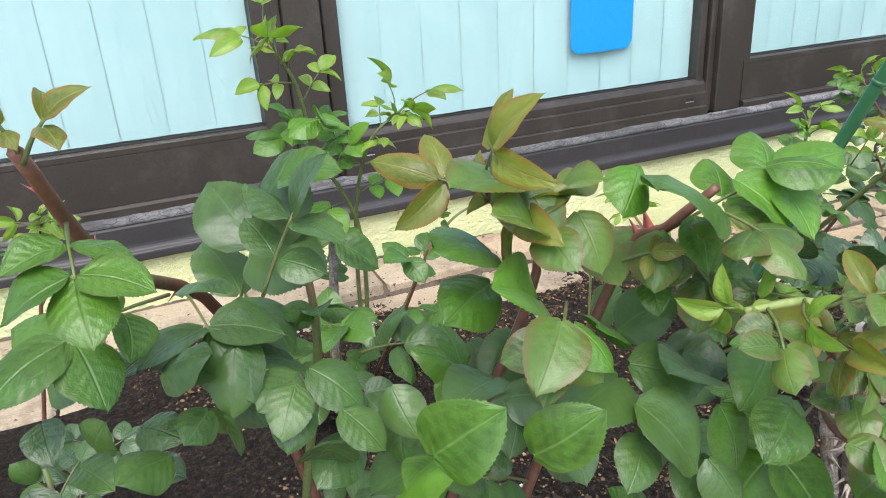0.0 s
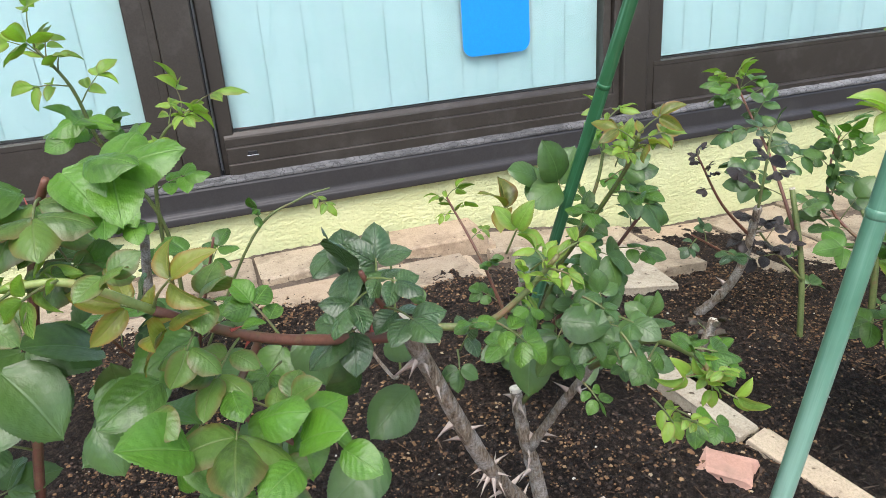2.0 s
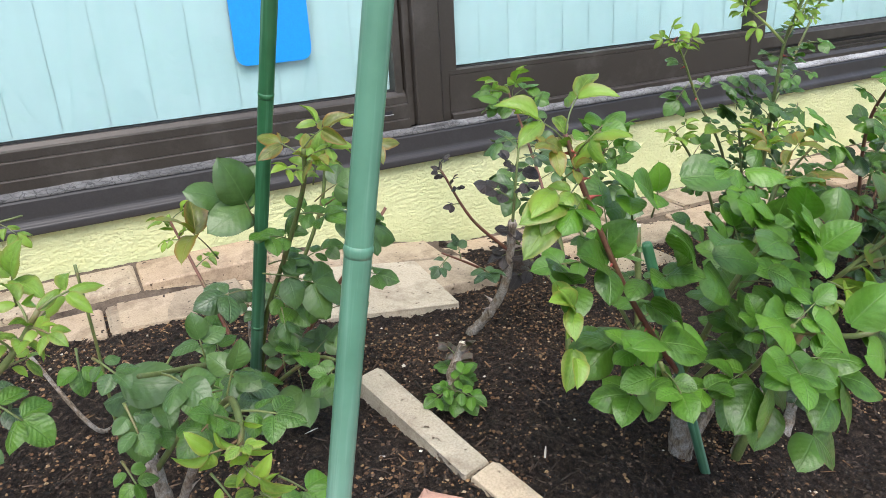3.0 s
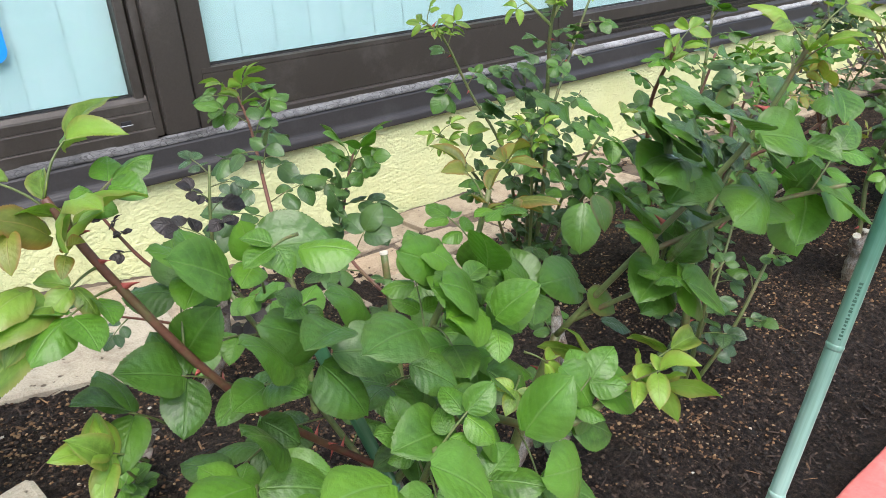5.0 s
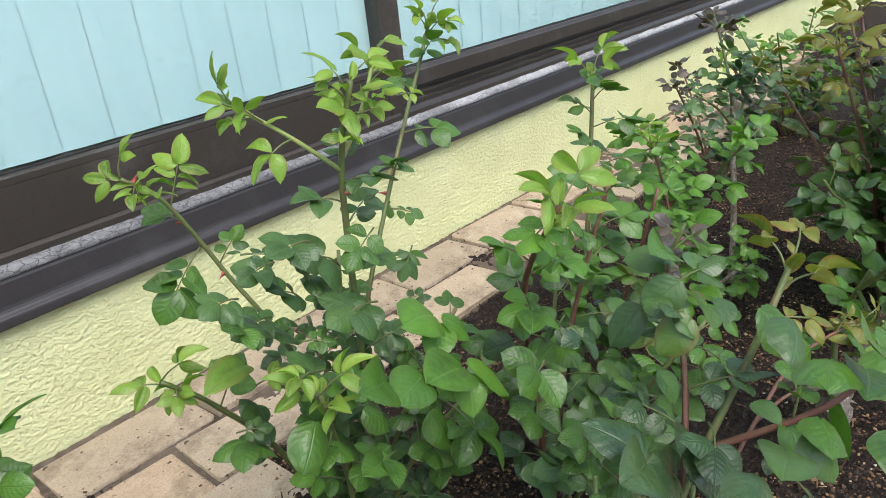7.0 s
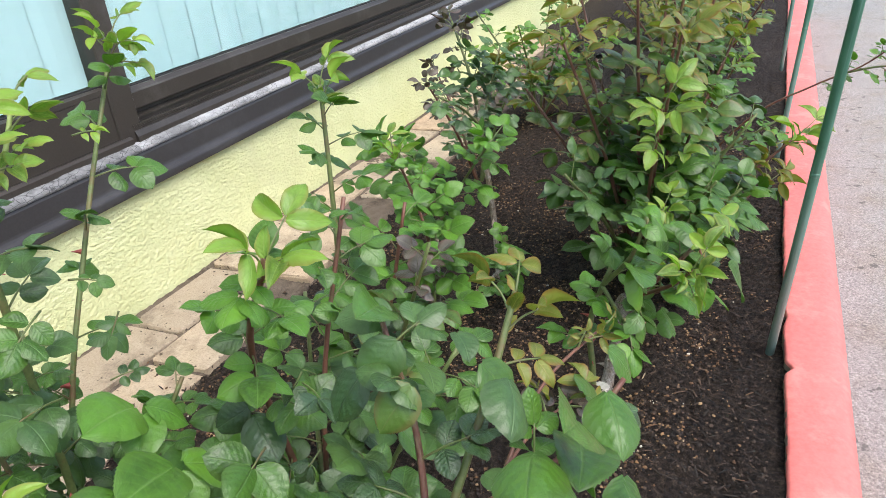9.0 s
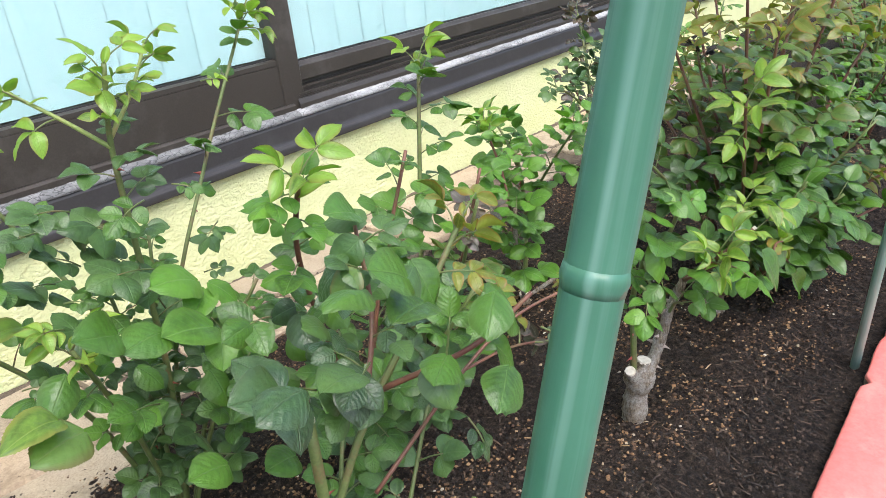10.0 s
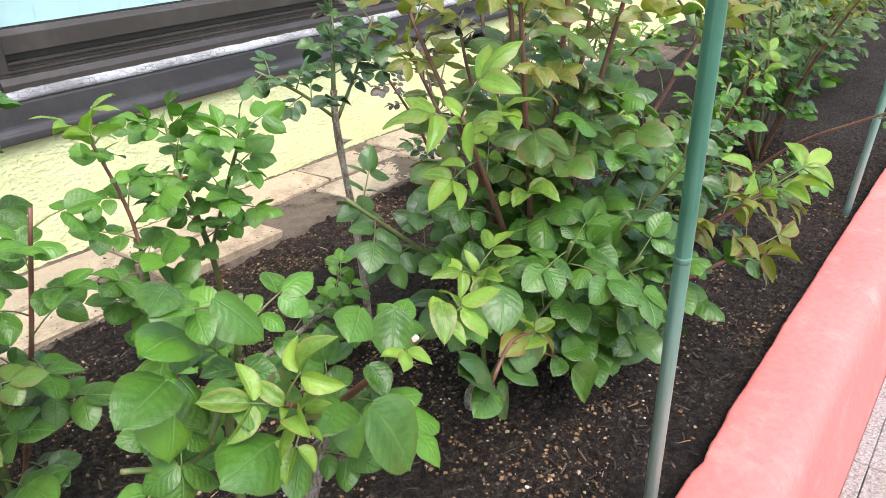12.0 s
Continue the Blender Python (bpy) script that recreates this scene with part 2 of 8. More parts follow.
def sealant_material(name, low, high):
    """Old putty, crazed into small cells and streaked with dirt."""
    m, n, l, b = material(name)
    co = n.new("ShaderNodeTexCoord").outputs["Object"]
    v = n.new("ShaderNodeTexVoronoi")
    v.feature = "DISTANCE_TO_EDGE"
    v.inputs["Scale"].default_value = 90
    long = n.new("ShaderNodeVectorMath")
    long.operation = "MULTIPLY"
    long.inputs[1].default_value = (0.62, 1.0, 1.5)
    l.new(co, long.inputs[0])
    bent = n.new("ShaderNodeVectorMath")
    bent.operation = "ADD"
    warp = node(n, "ShaderNodeTexNoise", Scale=60.0, Detail=3.0)
    l.new(co, warp.inputs["Vector"])
    small = n.new("ShaderNodeVectorMath")
    small.operation, small.inputs[1].default_value = "MULTIPLY", (0.012, 0.012, 0.012)
    l.new(warp.outputs["Color"], small.inputs[0])
    l.new(long.outputs[0], bent.inputs[0])
    l.new(small.outputs[0], bent.inputs[1])
    l.new(bent.outputs[0], v.inputs["Vector"])
    crack = ramp(n, l, v.outputs["Distance"], [(0.0, (0, 0, 0)), (0.06, (1, 1, 1))])
    c = ramp(n, l, noise_tex(n, l, co, 70, 8.0, 0.8), [(0.32, low), (0.66, high)])
    c = mix(n, l, ramp(n, l, noise_tex(n, l, co, 7, 5.0, 0.7), [(0.48, (0, 0, 0)), (0.66, (0.8, 0.8, 0.8))]), c, tuple(0.55 * x for x in low))
    gaps = mix(n, l, crack, tuple(0.45 * x for x in low), c)
    c = mix(n, l, ramp(n, l, noise_tex(n, l, co, 3.5, 3.0), [(0.36, (0, 0, 0)), (0.46, (1, 1, 1))]), c, gaps)
    l.new(c, b.inputs["Base Color"])
    b.inputs["Roughness"].default_value = 0.85
    bump(n, l, b, crack, 0.5, 0.001)
    return m


M_SEAL = sealant_material("weathered_grey_sealant", (0.075, 0.074, 0.072), (0.19, 0.187, 0.18))
M_SEALWHITE = sealant_material("whitish_crazed_sealant", (0.22, 0.22, 0.215), (0.46, 0.46, 0.45))
M_SEALPALE = sealant_material("pale_cracked_sealant", (0.10, 0.10, 0.098), (0.25, 0.25, 0.243))


def leaf_material(name, blade, edge, vein, gloss=0.42, thin=0.3, shine=0.3, pucker=0.5):
    """A leaf blade with a pale midrib, side veins, puckering between them and a tinted margin."""
    m, n, l, b = material(name)
    tc = n.new("ShaderNodeTexCoord")
    uv = tc.outputs["UV"]
    sep = n.new("ShaderNodeSeparateXYZ")
    l.new(uv, sep.inputs[0])

    def calc(op, a, c=None):
        k = n.new("ShaderNodeMath")
        k.operation = op
        for i, v in enumerate((a, c)):
            if isinstance(v, (int, float)):
                k.inputs[i].default_value = v
            elif v is not None:
                l.new(v, k.inputs[i])
        return k.outputs[0]

    side = calc("ABSOLUTE", calc("SUBTRACT", sep.outputs["X"], 0.5))
    run = calc("SUBTRACT", sep.outputs["Y"], calc("MULTIPLY", calc("POWER", side, 0.85), 0.50))
    wave = calc("SINE", calc("ADD", calc("MULTIPLY", run, 44.0), calc("MULTIPLY", noise_tex(n, l, uv, 6.0, 2.0), 2.2)))
    rib = ramp(n, l, side, [(0.0, (1, 1, 1)), (0.032, (0, 0, 0))])
    veins = ramp(n, l, wave, [(0.72, (0, 0, 0)), (1.0, (0.7, 0.7, 0.7))])
    info = calc("FRACT", calc("ADD", n.new("ShaderNodeObjectInfo").outputs["Random"], n.new("ShaderNodeNewGeometry").outputs["Random Per Island"]))
    tone = ramp(n, l, info, [(0.0, tuple(v * 0.50 for v in blade)), (0.55, blade), (1.0, (blade[0] * 1.5, blade[1] * 1.3, blade[2] * 1.15))])
    shift = n.new("ShaderNodeVectorMath")
    shift.operation = "ADD"
    l.new(tc.outputs["Object"], shift.inputs[0])
    l.new(info, shift.inputs[1])
    uv_noise = n.new("ShaderNodeVectorMath")
    uv_noise.operation = "ADD"
    l.new(uv, uv_noise.inputs[0])
    l.new(info, uv_noise.inputs[1])
    patch = noise_tex(n, l, uv_noise.outputs[0], 3.2, 4.0)
    c = mix(n, l, ramp(n, l, patch, [(0.35, (0, 0, 0)), (0.7, (0.55, 0.55, 0.55))]), tone, tuple(min(1, v * 1.5 + 0.01) for v in blade))
    rim = ramp(n, l, side, [(0.30, (0, 0, 0)), (0.50, (0.75, 0.75, 0.75))])
    c = mix(n, l, rim, c, edge)
    c = mix(n, l, calc("MULTIPLY", veins, 0.16), c, vein)
    c = mix(n, l, calc("MULTIPLY", rib, 0.6), c, vein)
    l.new(c, b.inputs["Base Color"])
    b.inputs["Roughness"].default_value = gloss
    b.inputs["Specular IOR Level"].default_value = 0.5
    h = calc("SUBTRACT", calc("MULTIPLY", wave, -0.085), calc("MULTIPLY", rib, 0.5))
    bp = bump(n, l, b, calc("ADD", h, calc("ADD", calc("MULTIPLY", noise_tex(n, l, uv_noise.outputs[0], 2.2, 0.5), 1.7), calc("MULTIPLY", noise_tex(n, l, uv_noise.outputs[0], 11.0, 2.0), 0.55))), pucker, 0.0018)
    b.inputs["Coat Weight"].default_value, b.inputs["Coat Roughness"].default_value = shine, 0.26
    tr = n.new("ShaderNodeBsdfTranslucent")
    l.new(mix(n, l, 1.0, c, (1.0, 1.25, 0.5), "MULTIPLY"), tr.inputs["Color"])
    l.new(bp.outputs["Normal"], tr.inputs["Normal"])
    mx = n.new("ShaderNodeMixShader")
    mx.inputs[0].default_value = thin
    l.new(b.outputs[0], mx.inputs[1])
    l.new(tr.outputs[0], mx.inputs[2])
    l.new(mx.outputs[0], n["Material Output"].inputs["Surface"])
    return m


LEAF = {
    "dark": leaf_material("dark_green_leaf", (0.050, 0.112, 0.023), (0.054, 0.105, 0.025), (0.088, 0.17, 0.05), 0.42, 0.18, 0.25, 0.35),
    "blue": leaf_material("bluish_green_leaf", (0.034, 0.080, 0.021), (0.042, 0.075, 0.024), (0.068, 0.12, 0.045), 0.34, 0.10, 0.34, 0.7),
    "mid": leaf_material("mid_green_leaf", (0.056, 0.142, 0.013), (0.064, 0.128, 0.017), (0.11, 0.21, 0.05), 0.40, 0.22, 0.22, 0.55),
    "fresh": leaf_material("fresh_green_leaf", (0.082, 0.205, 0.016), (0.09, 0.19, 0.022), (0.16, 0.29, 0.07), 0.42, 0.28, 0.2, 0.45),
    "lime": leaf_material("lime_young_leaf", (0.185, 0.32, 0.04), (0.25, 0.24, 0.05), (0.28, 0.38, 0.09), 0.42, 0.4, 0.18, 0.32),
    "olive": leaf_material("olive_ageing_leaf", (0.084, 0.160, 0.026), (0.150, 0.110, 0.035), (0.15, 0.20, 0.06), 0.40, 0.3, 0.2, 0.3),
    "bronze": leaf_material("bronze_young_leaf", (0.165, 0.20, 0.030), (0.28, 0.13, 0.03), (0.34, 0.27, 0.09), 0.42, 0.38, 0.18, 0.30),
    "plum": leaf_material("purplish_leaf", (0.060, 0.052, 0.034), (0.085, 0.032, 0.026), (0.10, 0.10, 0.05), 0.4, 0.2),
    "dead": leaf_material("blackened_withered_leaf", (0.020, 0.015, 0.013), (0.025, 0.014, 0.01), (0.035, 0.03, 0.025), 0.5, 0.05, 0.1, 0.9),
}

# ---- mesh helpers ----
def mesh_from(name, verts, faces, mats, smooth=False, uvs=None):
    me = bpy.data.meshes.new(name)
    me.from_pydata(verts, [], faces)
    for m in mats if isinstance(mats, (list, tuple)) else [mats]:
        me.materials.append(m)
    if smooth:
        me.polygons.foreach_set("use_smooth", [True] * len(me.polygons))
    if uvs is not None:
        layer = me.uv_layers.new(name="UVMap")
        idx = np.zeros(len(me.loops), int)
        me.loops.foreach_get("vertex_index", idx)
        layer.data.foreach_set("uv", np.asarray(uvs, float)[idx].ravel())
    me.update()
    return me


def bm_mesh(name, bm, mat, smooth=False):
    me = bpy.data.meshes.new(name)
    bm.to_mesh(me)
    bm.free()
    me.materials.append(mat)
    if smooth:
        me.polygons.foreach_set("use_smooth", [True] * len(me.polygons))
    return me


def part(name, data, mat=None, parent=None, label=""):
    """Links a bmesh or mesh as one object, under a thing or part if one is given."""
    me = bm_mesh(name, data, mat) if isinstance(data, bmesh.types.BMesh) else data
    ob = new(name, me)
    ob.parent = parent
    if label:
        ob["label"] = label
    return ob


def thing(name, label, category, group="", kind="", at=(0, 0, 0)):
    ob = new(name)
    ob.empty_display_size = 0.02
    ob.location = at
    return tagged(ob, label, category, group, kind)


def box(x0, x1, y0, y1, z0, z1, bevel=0.0, jitter=0.0, rng=None, segs=1):
    bm = bmesh.new()
    bmesh.ops.create_cube(bm, size=1, matrix=Matrix.LocRotScale(((x0 + x1) / 2, (y0 + y1) / 2, (z0 + z1) / 2), None, (x1 - x0, y1 - y0, z1 - z0)))
    if bevel:
        bmesh.ops.bevel(bm, geom=bm.edges[:], offset=bevel, segments=segs, affect="EDGES", profile=0.6)
    if jitter:
        for v in bm.verts:
            v.co += Vector([rng.uniform(-jitter, jitter) for _ in range(3)])
    return bm


def run_x(profile, x0, x1):
    """A closed outline in (y, z) drawn out along x."""
    n = len(profile)
    vs = [(x, y, z) for x in (x0, x1) for y, z in profile]
    fs = [(i, (i + 1) % n, n + (i + 1) % n, n + i) for i in range(n)] + [tuple(range(n))[::-1], tuple(range(n, 2 * n))]
    bm = bmesh.new()
    bv = [bm.verts.new(v) for v in vs]
    for f in fs:
        bm.faces.new([bv[i] for i in f])
    bmesh.ops.recalc_face_normals(bm, faces=bm.faces)
    return bm


def smooth_path(points, steps=5):
    """Catmull-Rom through the points."""
    p = [Vector(q) for q in points]
    if len(p) == 2:
        return [p[0].lerp(p[1], i / steps) for i in range(steps + 1)]
    ext = [p[0] * 2 - p[1], *p, p[-1] * 2 - p[-2]]
    out = []
    for i in range(1, len(ext) - 2):
        a, b, c, d = ext[i - 1:i + 3]
        for k in range(steps):
            t = k / steps
            out.append(0.5 * (2 * b + (c - a) * t + (2 * a - 5 * b + 4 * c - d) * t * t + (3 * b - a - 3 * c + d) * t ** 3))
    out.append(p[-1])
    return out


def tube_data(path, radii, segs=6, lump=0.0, rng=None):
    vs, fs = [], []
    side = Vector((1, 0, 0))
    for i, p in enumerate(path):
        d = (path[min(i + 1, len(path) - 1)] - path[max(i - 1, 0)]).normalized()
        side = (side - d * side.dot(d))
        side = side.normalized() if side.length > 1e-4 else d.orthogonal().normalized()
        up = d.cross(side)
        for k in range(segs):
            a = 2 * math.pi * k / segs
            r = radii[i] * (1 + (rng.uniform(-lump, lump) if lump else 0))
            vs.append(p + (side * math.cos(a) + up * math.sin(a)) * r)
    for i in range(len(path) - 1):
        for k in range(segs):
            a, b = i * segs + k, i * segs + (k + 1) % segs
            fs.append((a, b, b + segs, a + segs))
    fs.append(tuple(range(segs))[::-1])
    fs.append(tuple(range((len(path) - 1) * segs, len(path) * segs)))
    return vs, fs


def ease(t):
    t = min(1.0, max(0.0, t))
    return t * t * (3 - 2 * t)


def soil_height(x, y=0.6):
    """The bed falls away along the wall, and dips towards the bricks at its high end."""
    left = ease((1.75 - x) / 1.0)
    return 0.003 + 0.018 * (1 - left) * ease((y - 0.33) / 0.15) * ease((1.03 - y) / 0.14) + 0.125 * left - (0.016 + 0.030 * ease((x - 0.85) / 0.12)) * left * ease((y - 0.95) / 0.25)


def soil_surface(x, y):
    z = 0.012 * noise.noise((x * 4, y * 4, 0)) + 0.006 * noise.noise((x * 15, y * 15, 3)) + 0.0045 * noise.noise((x * 55, y * 55, 7))
    clod = max(0.0, noise.noise((x * 70, y * 70, 12)) + 0.5 * noise.noise((x * 140, y * 140, 4)) - 0.05)
    return soil_height(x, y) + z + 0.0075 * min(0.6, clod) + 0.0022 * noise.noise((x * 210, y * 210, 9)) + 0.006 * ease((0.40 - y) / 0.08)

# ---- ground, road and kerb ----
WALL = 1.345
ground_bm = bmesh.new()
bmesh.ops.create_grid(ground_bm, x_segments=8, y_segments=8, size=400, matrix=Matrix.Translation((0, 0, -0.245)))
tagged(part("ground", ground_bm, M_PAVE), "grey worn concrete ground reaching past the road", "ground", kind="structure")


def pavement():
    rng = random.Random(5)
    road = tagged(new("road"), "pale grey worn concrete paving slabs with dark joints", "road", kind="structure")
    for i in range(9):
        for j in range(4):
            x0, y1 = -1.63 + i * 0.9, 0.1765 - j * 0.75
            part("slab", box(x0 + 0.001, x0 + 0.899, y1 - 0.749, y1, -0.24, -0.2055 - rng.uniform(0, 0.001), 0.0012, 0.0004, rng), M_PAVE, road)
    gut = tagged(new("gutter"), "rough mortar strip along the foot of the kerb", "gutter", kind="structure")
    for i in range(10):
        x0 = -1.93 + i * 0.8
        part("block", box(x0 + 0.0005, x0 + 0.7995, 0.1774, 0.1962, -0.24, -0.2045 - rng.uniform(0, 0.001), 0.001), M_PAVE, gut)
    grate = thing("drain_grate", "dark steel drain grate set in the concrete road", "grate", at=(2.42, 0, -0.205))
    for x in (0.0, 0.36):
        part("frame_bar", box(x, x + 0.02, -0.22, 0.10, 0, 0.008, 0.002), M_STEEL, grate)
    for k in range(13):
        part("bar", box(0.02, 0.36, 0.09 - k * 0.025, 0.098 - k * 0.025, 0, 0.008, 0.001), M_STEEL, grate)


pavement()


def kerb():
    """A kerb painted salmon, its outer edge rounded, its inner edge chipped and uneven."""
    n = 1100
    vs, fs, mats = [], [], []
    for i in range(n + 1):
        x = -1.0 + 7.2 * i / n
        h = soil_height(x, 0.3) - 0.003
        chip = 0.0012 * noise.noise((x * 9, 0, 0)) + 0.0010 * noise.noise((x * 26, 3, 0)) + 0.0014 * noise.noise((x * 90, 3, 0))
        notch = max(0.0, noise.noise((x * 5.3, 7, 0)) - 0.25) * 0.006 + 0.010 * max(0.0, 1 - abs(x - 2.366) / 0.014) + 0.005 * max(0.0, 1 - abs(x - 2.497) / 0.018)
        lift = 0.0015 * noise.noise((x * 6, 1, 4))
        edge = float(np.interp(x, (1.2, 1.75, 2.25, 2.45, 2.8, 3.2), (0.283, 0.283, 0.2915, 0.2955, 0.2985, 0.2990)))
        inner, top = edge - chip - notch, h + 0.022 + lift
        out = 0.206 + 0.0015 * noise.noise((x * 5, 5, 5))
        wave = 0.0008 * noise.noise((x * 12, 9, 1))
        vs += [(x, 0.194, -0.24), (x, out + 0.004, top - 0.050), (x, out + 0.0065, top - 0.028), (x, out + 0.012, top - 0.013), (x, out + 0.021, top - 0.005), (x, out + 0.034, top - 0.001),
               (x, (out + inner) / 2 + 0.014, top + wave), (x, inner - 0.012, top), (x, inner - 0.003, top - 0.0004 + 0.0006 * noise.noise((x * 70, 6, 1))), (x, inner - 0.0004, top - 0.0018 - 0.001 * noise.noise((x * 45, 8, 2))),
               (x, inner + 0.0008 + 0.0012 * noise.noise((x * 60, 2, 2)), top - 0.007 - 0.003 * noise.noise((x * 52, 8, 5))), (x, inner + 0.003, h - 0.08)]
    for i in range(n):
        for k in range(11):
            a = i * 12 + k
            fs.append((a, a + 12, a + 13, a + 1))
            mats.append(1 if k == 10 or (k == 9 and noise.noise((vs[a][0] * 40, 1, 9)) > 0.1) else 0)
    me = mesh_from("kerb", vs, fs, [M_KERB, M_KERBRAW], True)
    me.polygons.foreach_set("material_index", mats)
    tagged(new("kerb", me), "salmon pink painted concrete kerb with a chipped inner edge", "kerb", kind="structure")


kerb()


def soil():
    nx, ny = 1050, 190
    xs, ys = np.concatenate((np.linspace(-0.9, 0.2, 40), np.linspace(0.205, 3.6, nx - 90), np.linspace(3.65, 6.2, 50))), np.linspace(0.270, 1.345, ny)
    vs = []
    for x in xs:
        for y in ys:
            vs.append((x, y, soil_surface(x, y)))
    fs = [(i * ny + j, (i + 1) * ny + j, (i + 1) * ny + j + 1, i * ny + j + 1) for i in range(nx - 1) for j in range(ny - 1)]
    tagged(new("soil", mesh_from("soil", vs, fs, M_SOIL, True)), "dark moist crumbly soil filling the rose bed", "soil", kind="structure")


soil()


def crumbs(name, label, count, sizes, mat, seed, spread, sink=0.3, patchy=0.0, bare=0.0):
    """Loose grains lying on the soil, one joined mesh."""
    rng = np.random.default_rng(seed)
    base = [(math.cos(a) * k, math.sin(a) * k, h) for k, h, o in ((0.66, 0.74, 0.0), (1.0, 0.0, 0.5)) for a in (math.tau * (i + o) / 4 for i in range(4))]
    base = np.array([(0, 0, 1.0), *base], float)
    tri = [(0, 1 + i, 1 + (i + 1) % 4) for i in range(4)]
    for i in range(4):
        a, b, c, d = 1 + i, 1 + (i + 1) % 4, 5 + i, 5 + (i + 1) % 4
        tri += [(a, c, b), (b, c, d)]
    vs, fs = [], []
    made = 0
    while made < count:
        x, y = rng.uniform(spread[0], spread[1]), rng.uniform(0.31, 1.24)
        if noise.noise((x * 4.1, y * 4.1, seed)) + 0.6 * noise.noise((x * 11, y * 11, seed)) - bare * (1 - ease((y - 0.34) / 0.12)) < rng.uniform(-0.45 + patchy, 0.45 + patchy * 0.5):
            continue
        r = sizes[0] + (sizes[1] - sizes[0]) * rng.random() ** 2.6
        z = soil_surface(x, y)
        p = base * r * rng.uniform(0.68, 1.25, (9, 1)) * np.array([1, rng.uniform(0.6, 1.2), rng.uniform(0.5, 0.85)])
        a = rng.uniform(0, 6.3)
        c, s = math.cos(a), math.sin(a)
        k = len(vs)
        vs += [(x + q[0] * c - q[1] * s, y + q[0] * s + q[1] * c, z + q[2] + r * sink) for q in p]
        fs += [tuple(i + k for i in t) for t in tri]
        made += 1
    tagged(new(name, mesh_from(name, vs, fs, mat, False)), label, "grit", kind="stuff")


def grain_material():
    m, n, l, b = material("potting_grit")
    r = n.new("ShaderNodeNewGeometry").outputs["Random Per Island"]
    c = ramp(n, l, r, [(0.0, (0.045, 0.028, 0.017)), (0.35, (0.115, 0.062, 0.029)), (0.75, (0.205, 0.115, 0.052)), (0.94, (0.31, 0.20, 0.10)), (0.988, (0.36, 0.28, 0.18)), (1.0, (0.60, 0.56, 0.48))])
    l.new(c, b.inputs["Base Color"])
    b.inputs["Roughness"].default_value = 0.9
    return m


def crumb_material():
    m, n, l, b = material("soil_crumb")
    r = n.new("ShaderNodeNewGeometry").outputs["Random Per Island"]
    c = ramp(n, l, r, [(0.0, (0.010, 0.008, 0.0065)), (0.5, (0.034, 0.0235, 0.0165)), (0.9, (0.075, 0.049, 0.032)), (1.0, (0.12, 0.078, 0.050))])
    l.new(c, b.inputs["Base Color"])
    b.inputs["Roughness"].default_value = 0.95
    return m


M_GRIT, M_CRUMB = grain_material(), crumb_material()
crumbs("grit", "tan and white potting grit scattered over the soil", 62000, (0.0006, 0.0032), M_GRIT, 3, (0.1, 3.6), 0.3, 0.1, 0.40)
crumbs("soil_crumbs", "dark clods and crumbs lying on the soil", 84000, (0.0008, 0.0032), M_CRUMB, 11, (0.1, 3.7), 0.05, -0.3)


def litter():
    """Bits of dry stalk, bark and fibre on the soil."""
    rng = random.Random(8)
    for name, label, count, mat, long in (("plant_litter", "dry stalk bits strewn on the soil", 650, M_GRIT, 0.020), ("bark_fibre", "dark bark chips and fibres mixed into the soil", 9000, M_CRUMB, 0.018)):
        vs, fs = [], []
        for _ in range(count):
            x, y, a = rng.uniform(0.3, 3.6), rng.uniform(0.31, 1.2), rng.uniform(0, 6.3)
            z = soil_surface(x, y) + 0.0012
            ln = long * rng.uniform(0.3, 1.0)
            d = Vector((math.cos(a), math.sin(a), rng.uniform(-0.1, 0.25))) * ln
            side = Vector((-d.y, d.x, 0)).normalized() * rng.uniform(0.0005, 0.0013)
            p = Vector((x, y, z))
            up = Vector((0, 0, rng.uniform(0.0006, 0.0012)))
            k = len(vs)
            vs += [p - side, p + side, p + d * 0.5 + side * 1.2 + up * 0.4, p + d + side * 0.4, p + d - side * 0.5, p + d * 0.5 - side, p + d * 0.45 + up]
            fs += [(k + i, k + (i + 1) % 6, k + 6) for i in range(6)]
        tagged(new(name, mesh_from(name, vs, fs, mat)), label, "litter", kind="stuff")


litter()

# ---- yellow wall under the window ----
def stucco_wall():
    nx, nz = 1150, 44
    xs = np.concatenate([np.linspace(-1.2, 0.0, 60, endpoint=False), np.linspace(0.0, 3.6, nx - 160, endpoint=False), np.linspace(3.6, 6.6, 100)])
    zs = np.linspace(-0.06, 0.2205, nz)
    vs = []
    for x in xs:
        for z in zs:
            a = noise.noise((x * 34, 0, z * 50))
            b = noise.noise((x * 85, 4, z * 110))
            d = 0.0007 * max(-0.15, a) + 0.0005 * b + 0.0016 * noise.noise((x * 5, 2, z * 7))
            vs.append((x, WALL - d, z))
    fs = [(i * nz + j, (i + 1) * nz + j, (i + 1) * nz + j + 1, i * nz + j + 1) for i in range(len(xs) - 1) for j in range(nz - 1)]
    tagged(new("wall_front", mesh_from("wall_front", vs, fs, M_STUCCO, True)), "pale yellow rough stucco wall below the window", "wall", kind="structure")


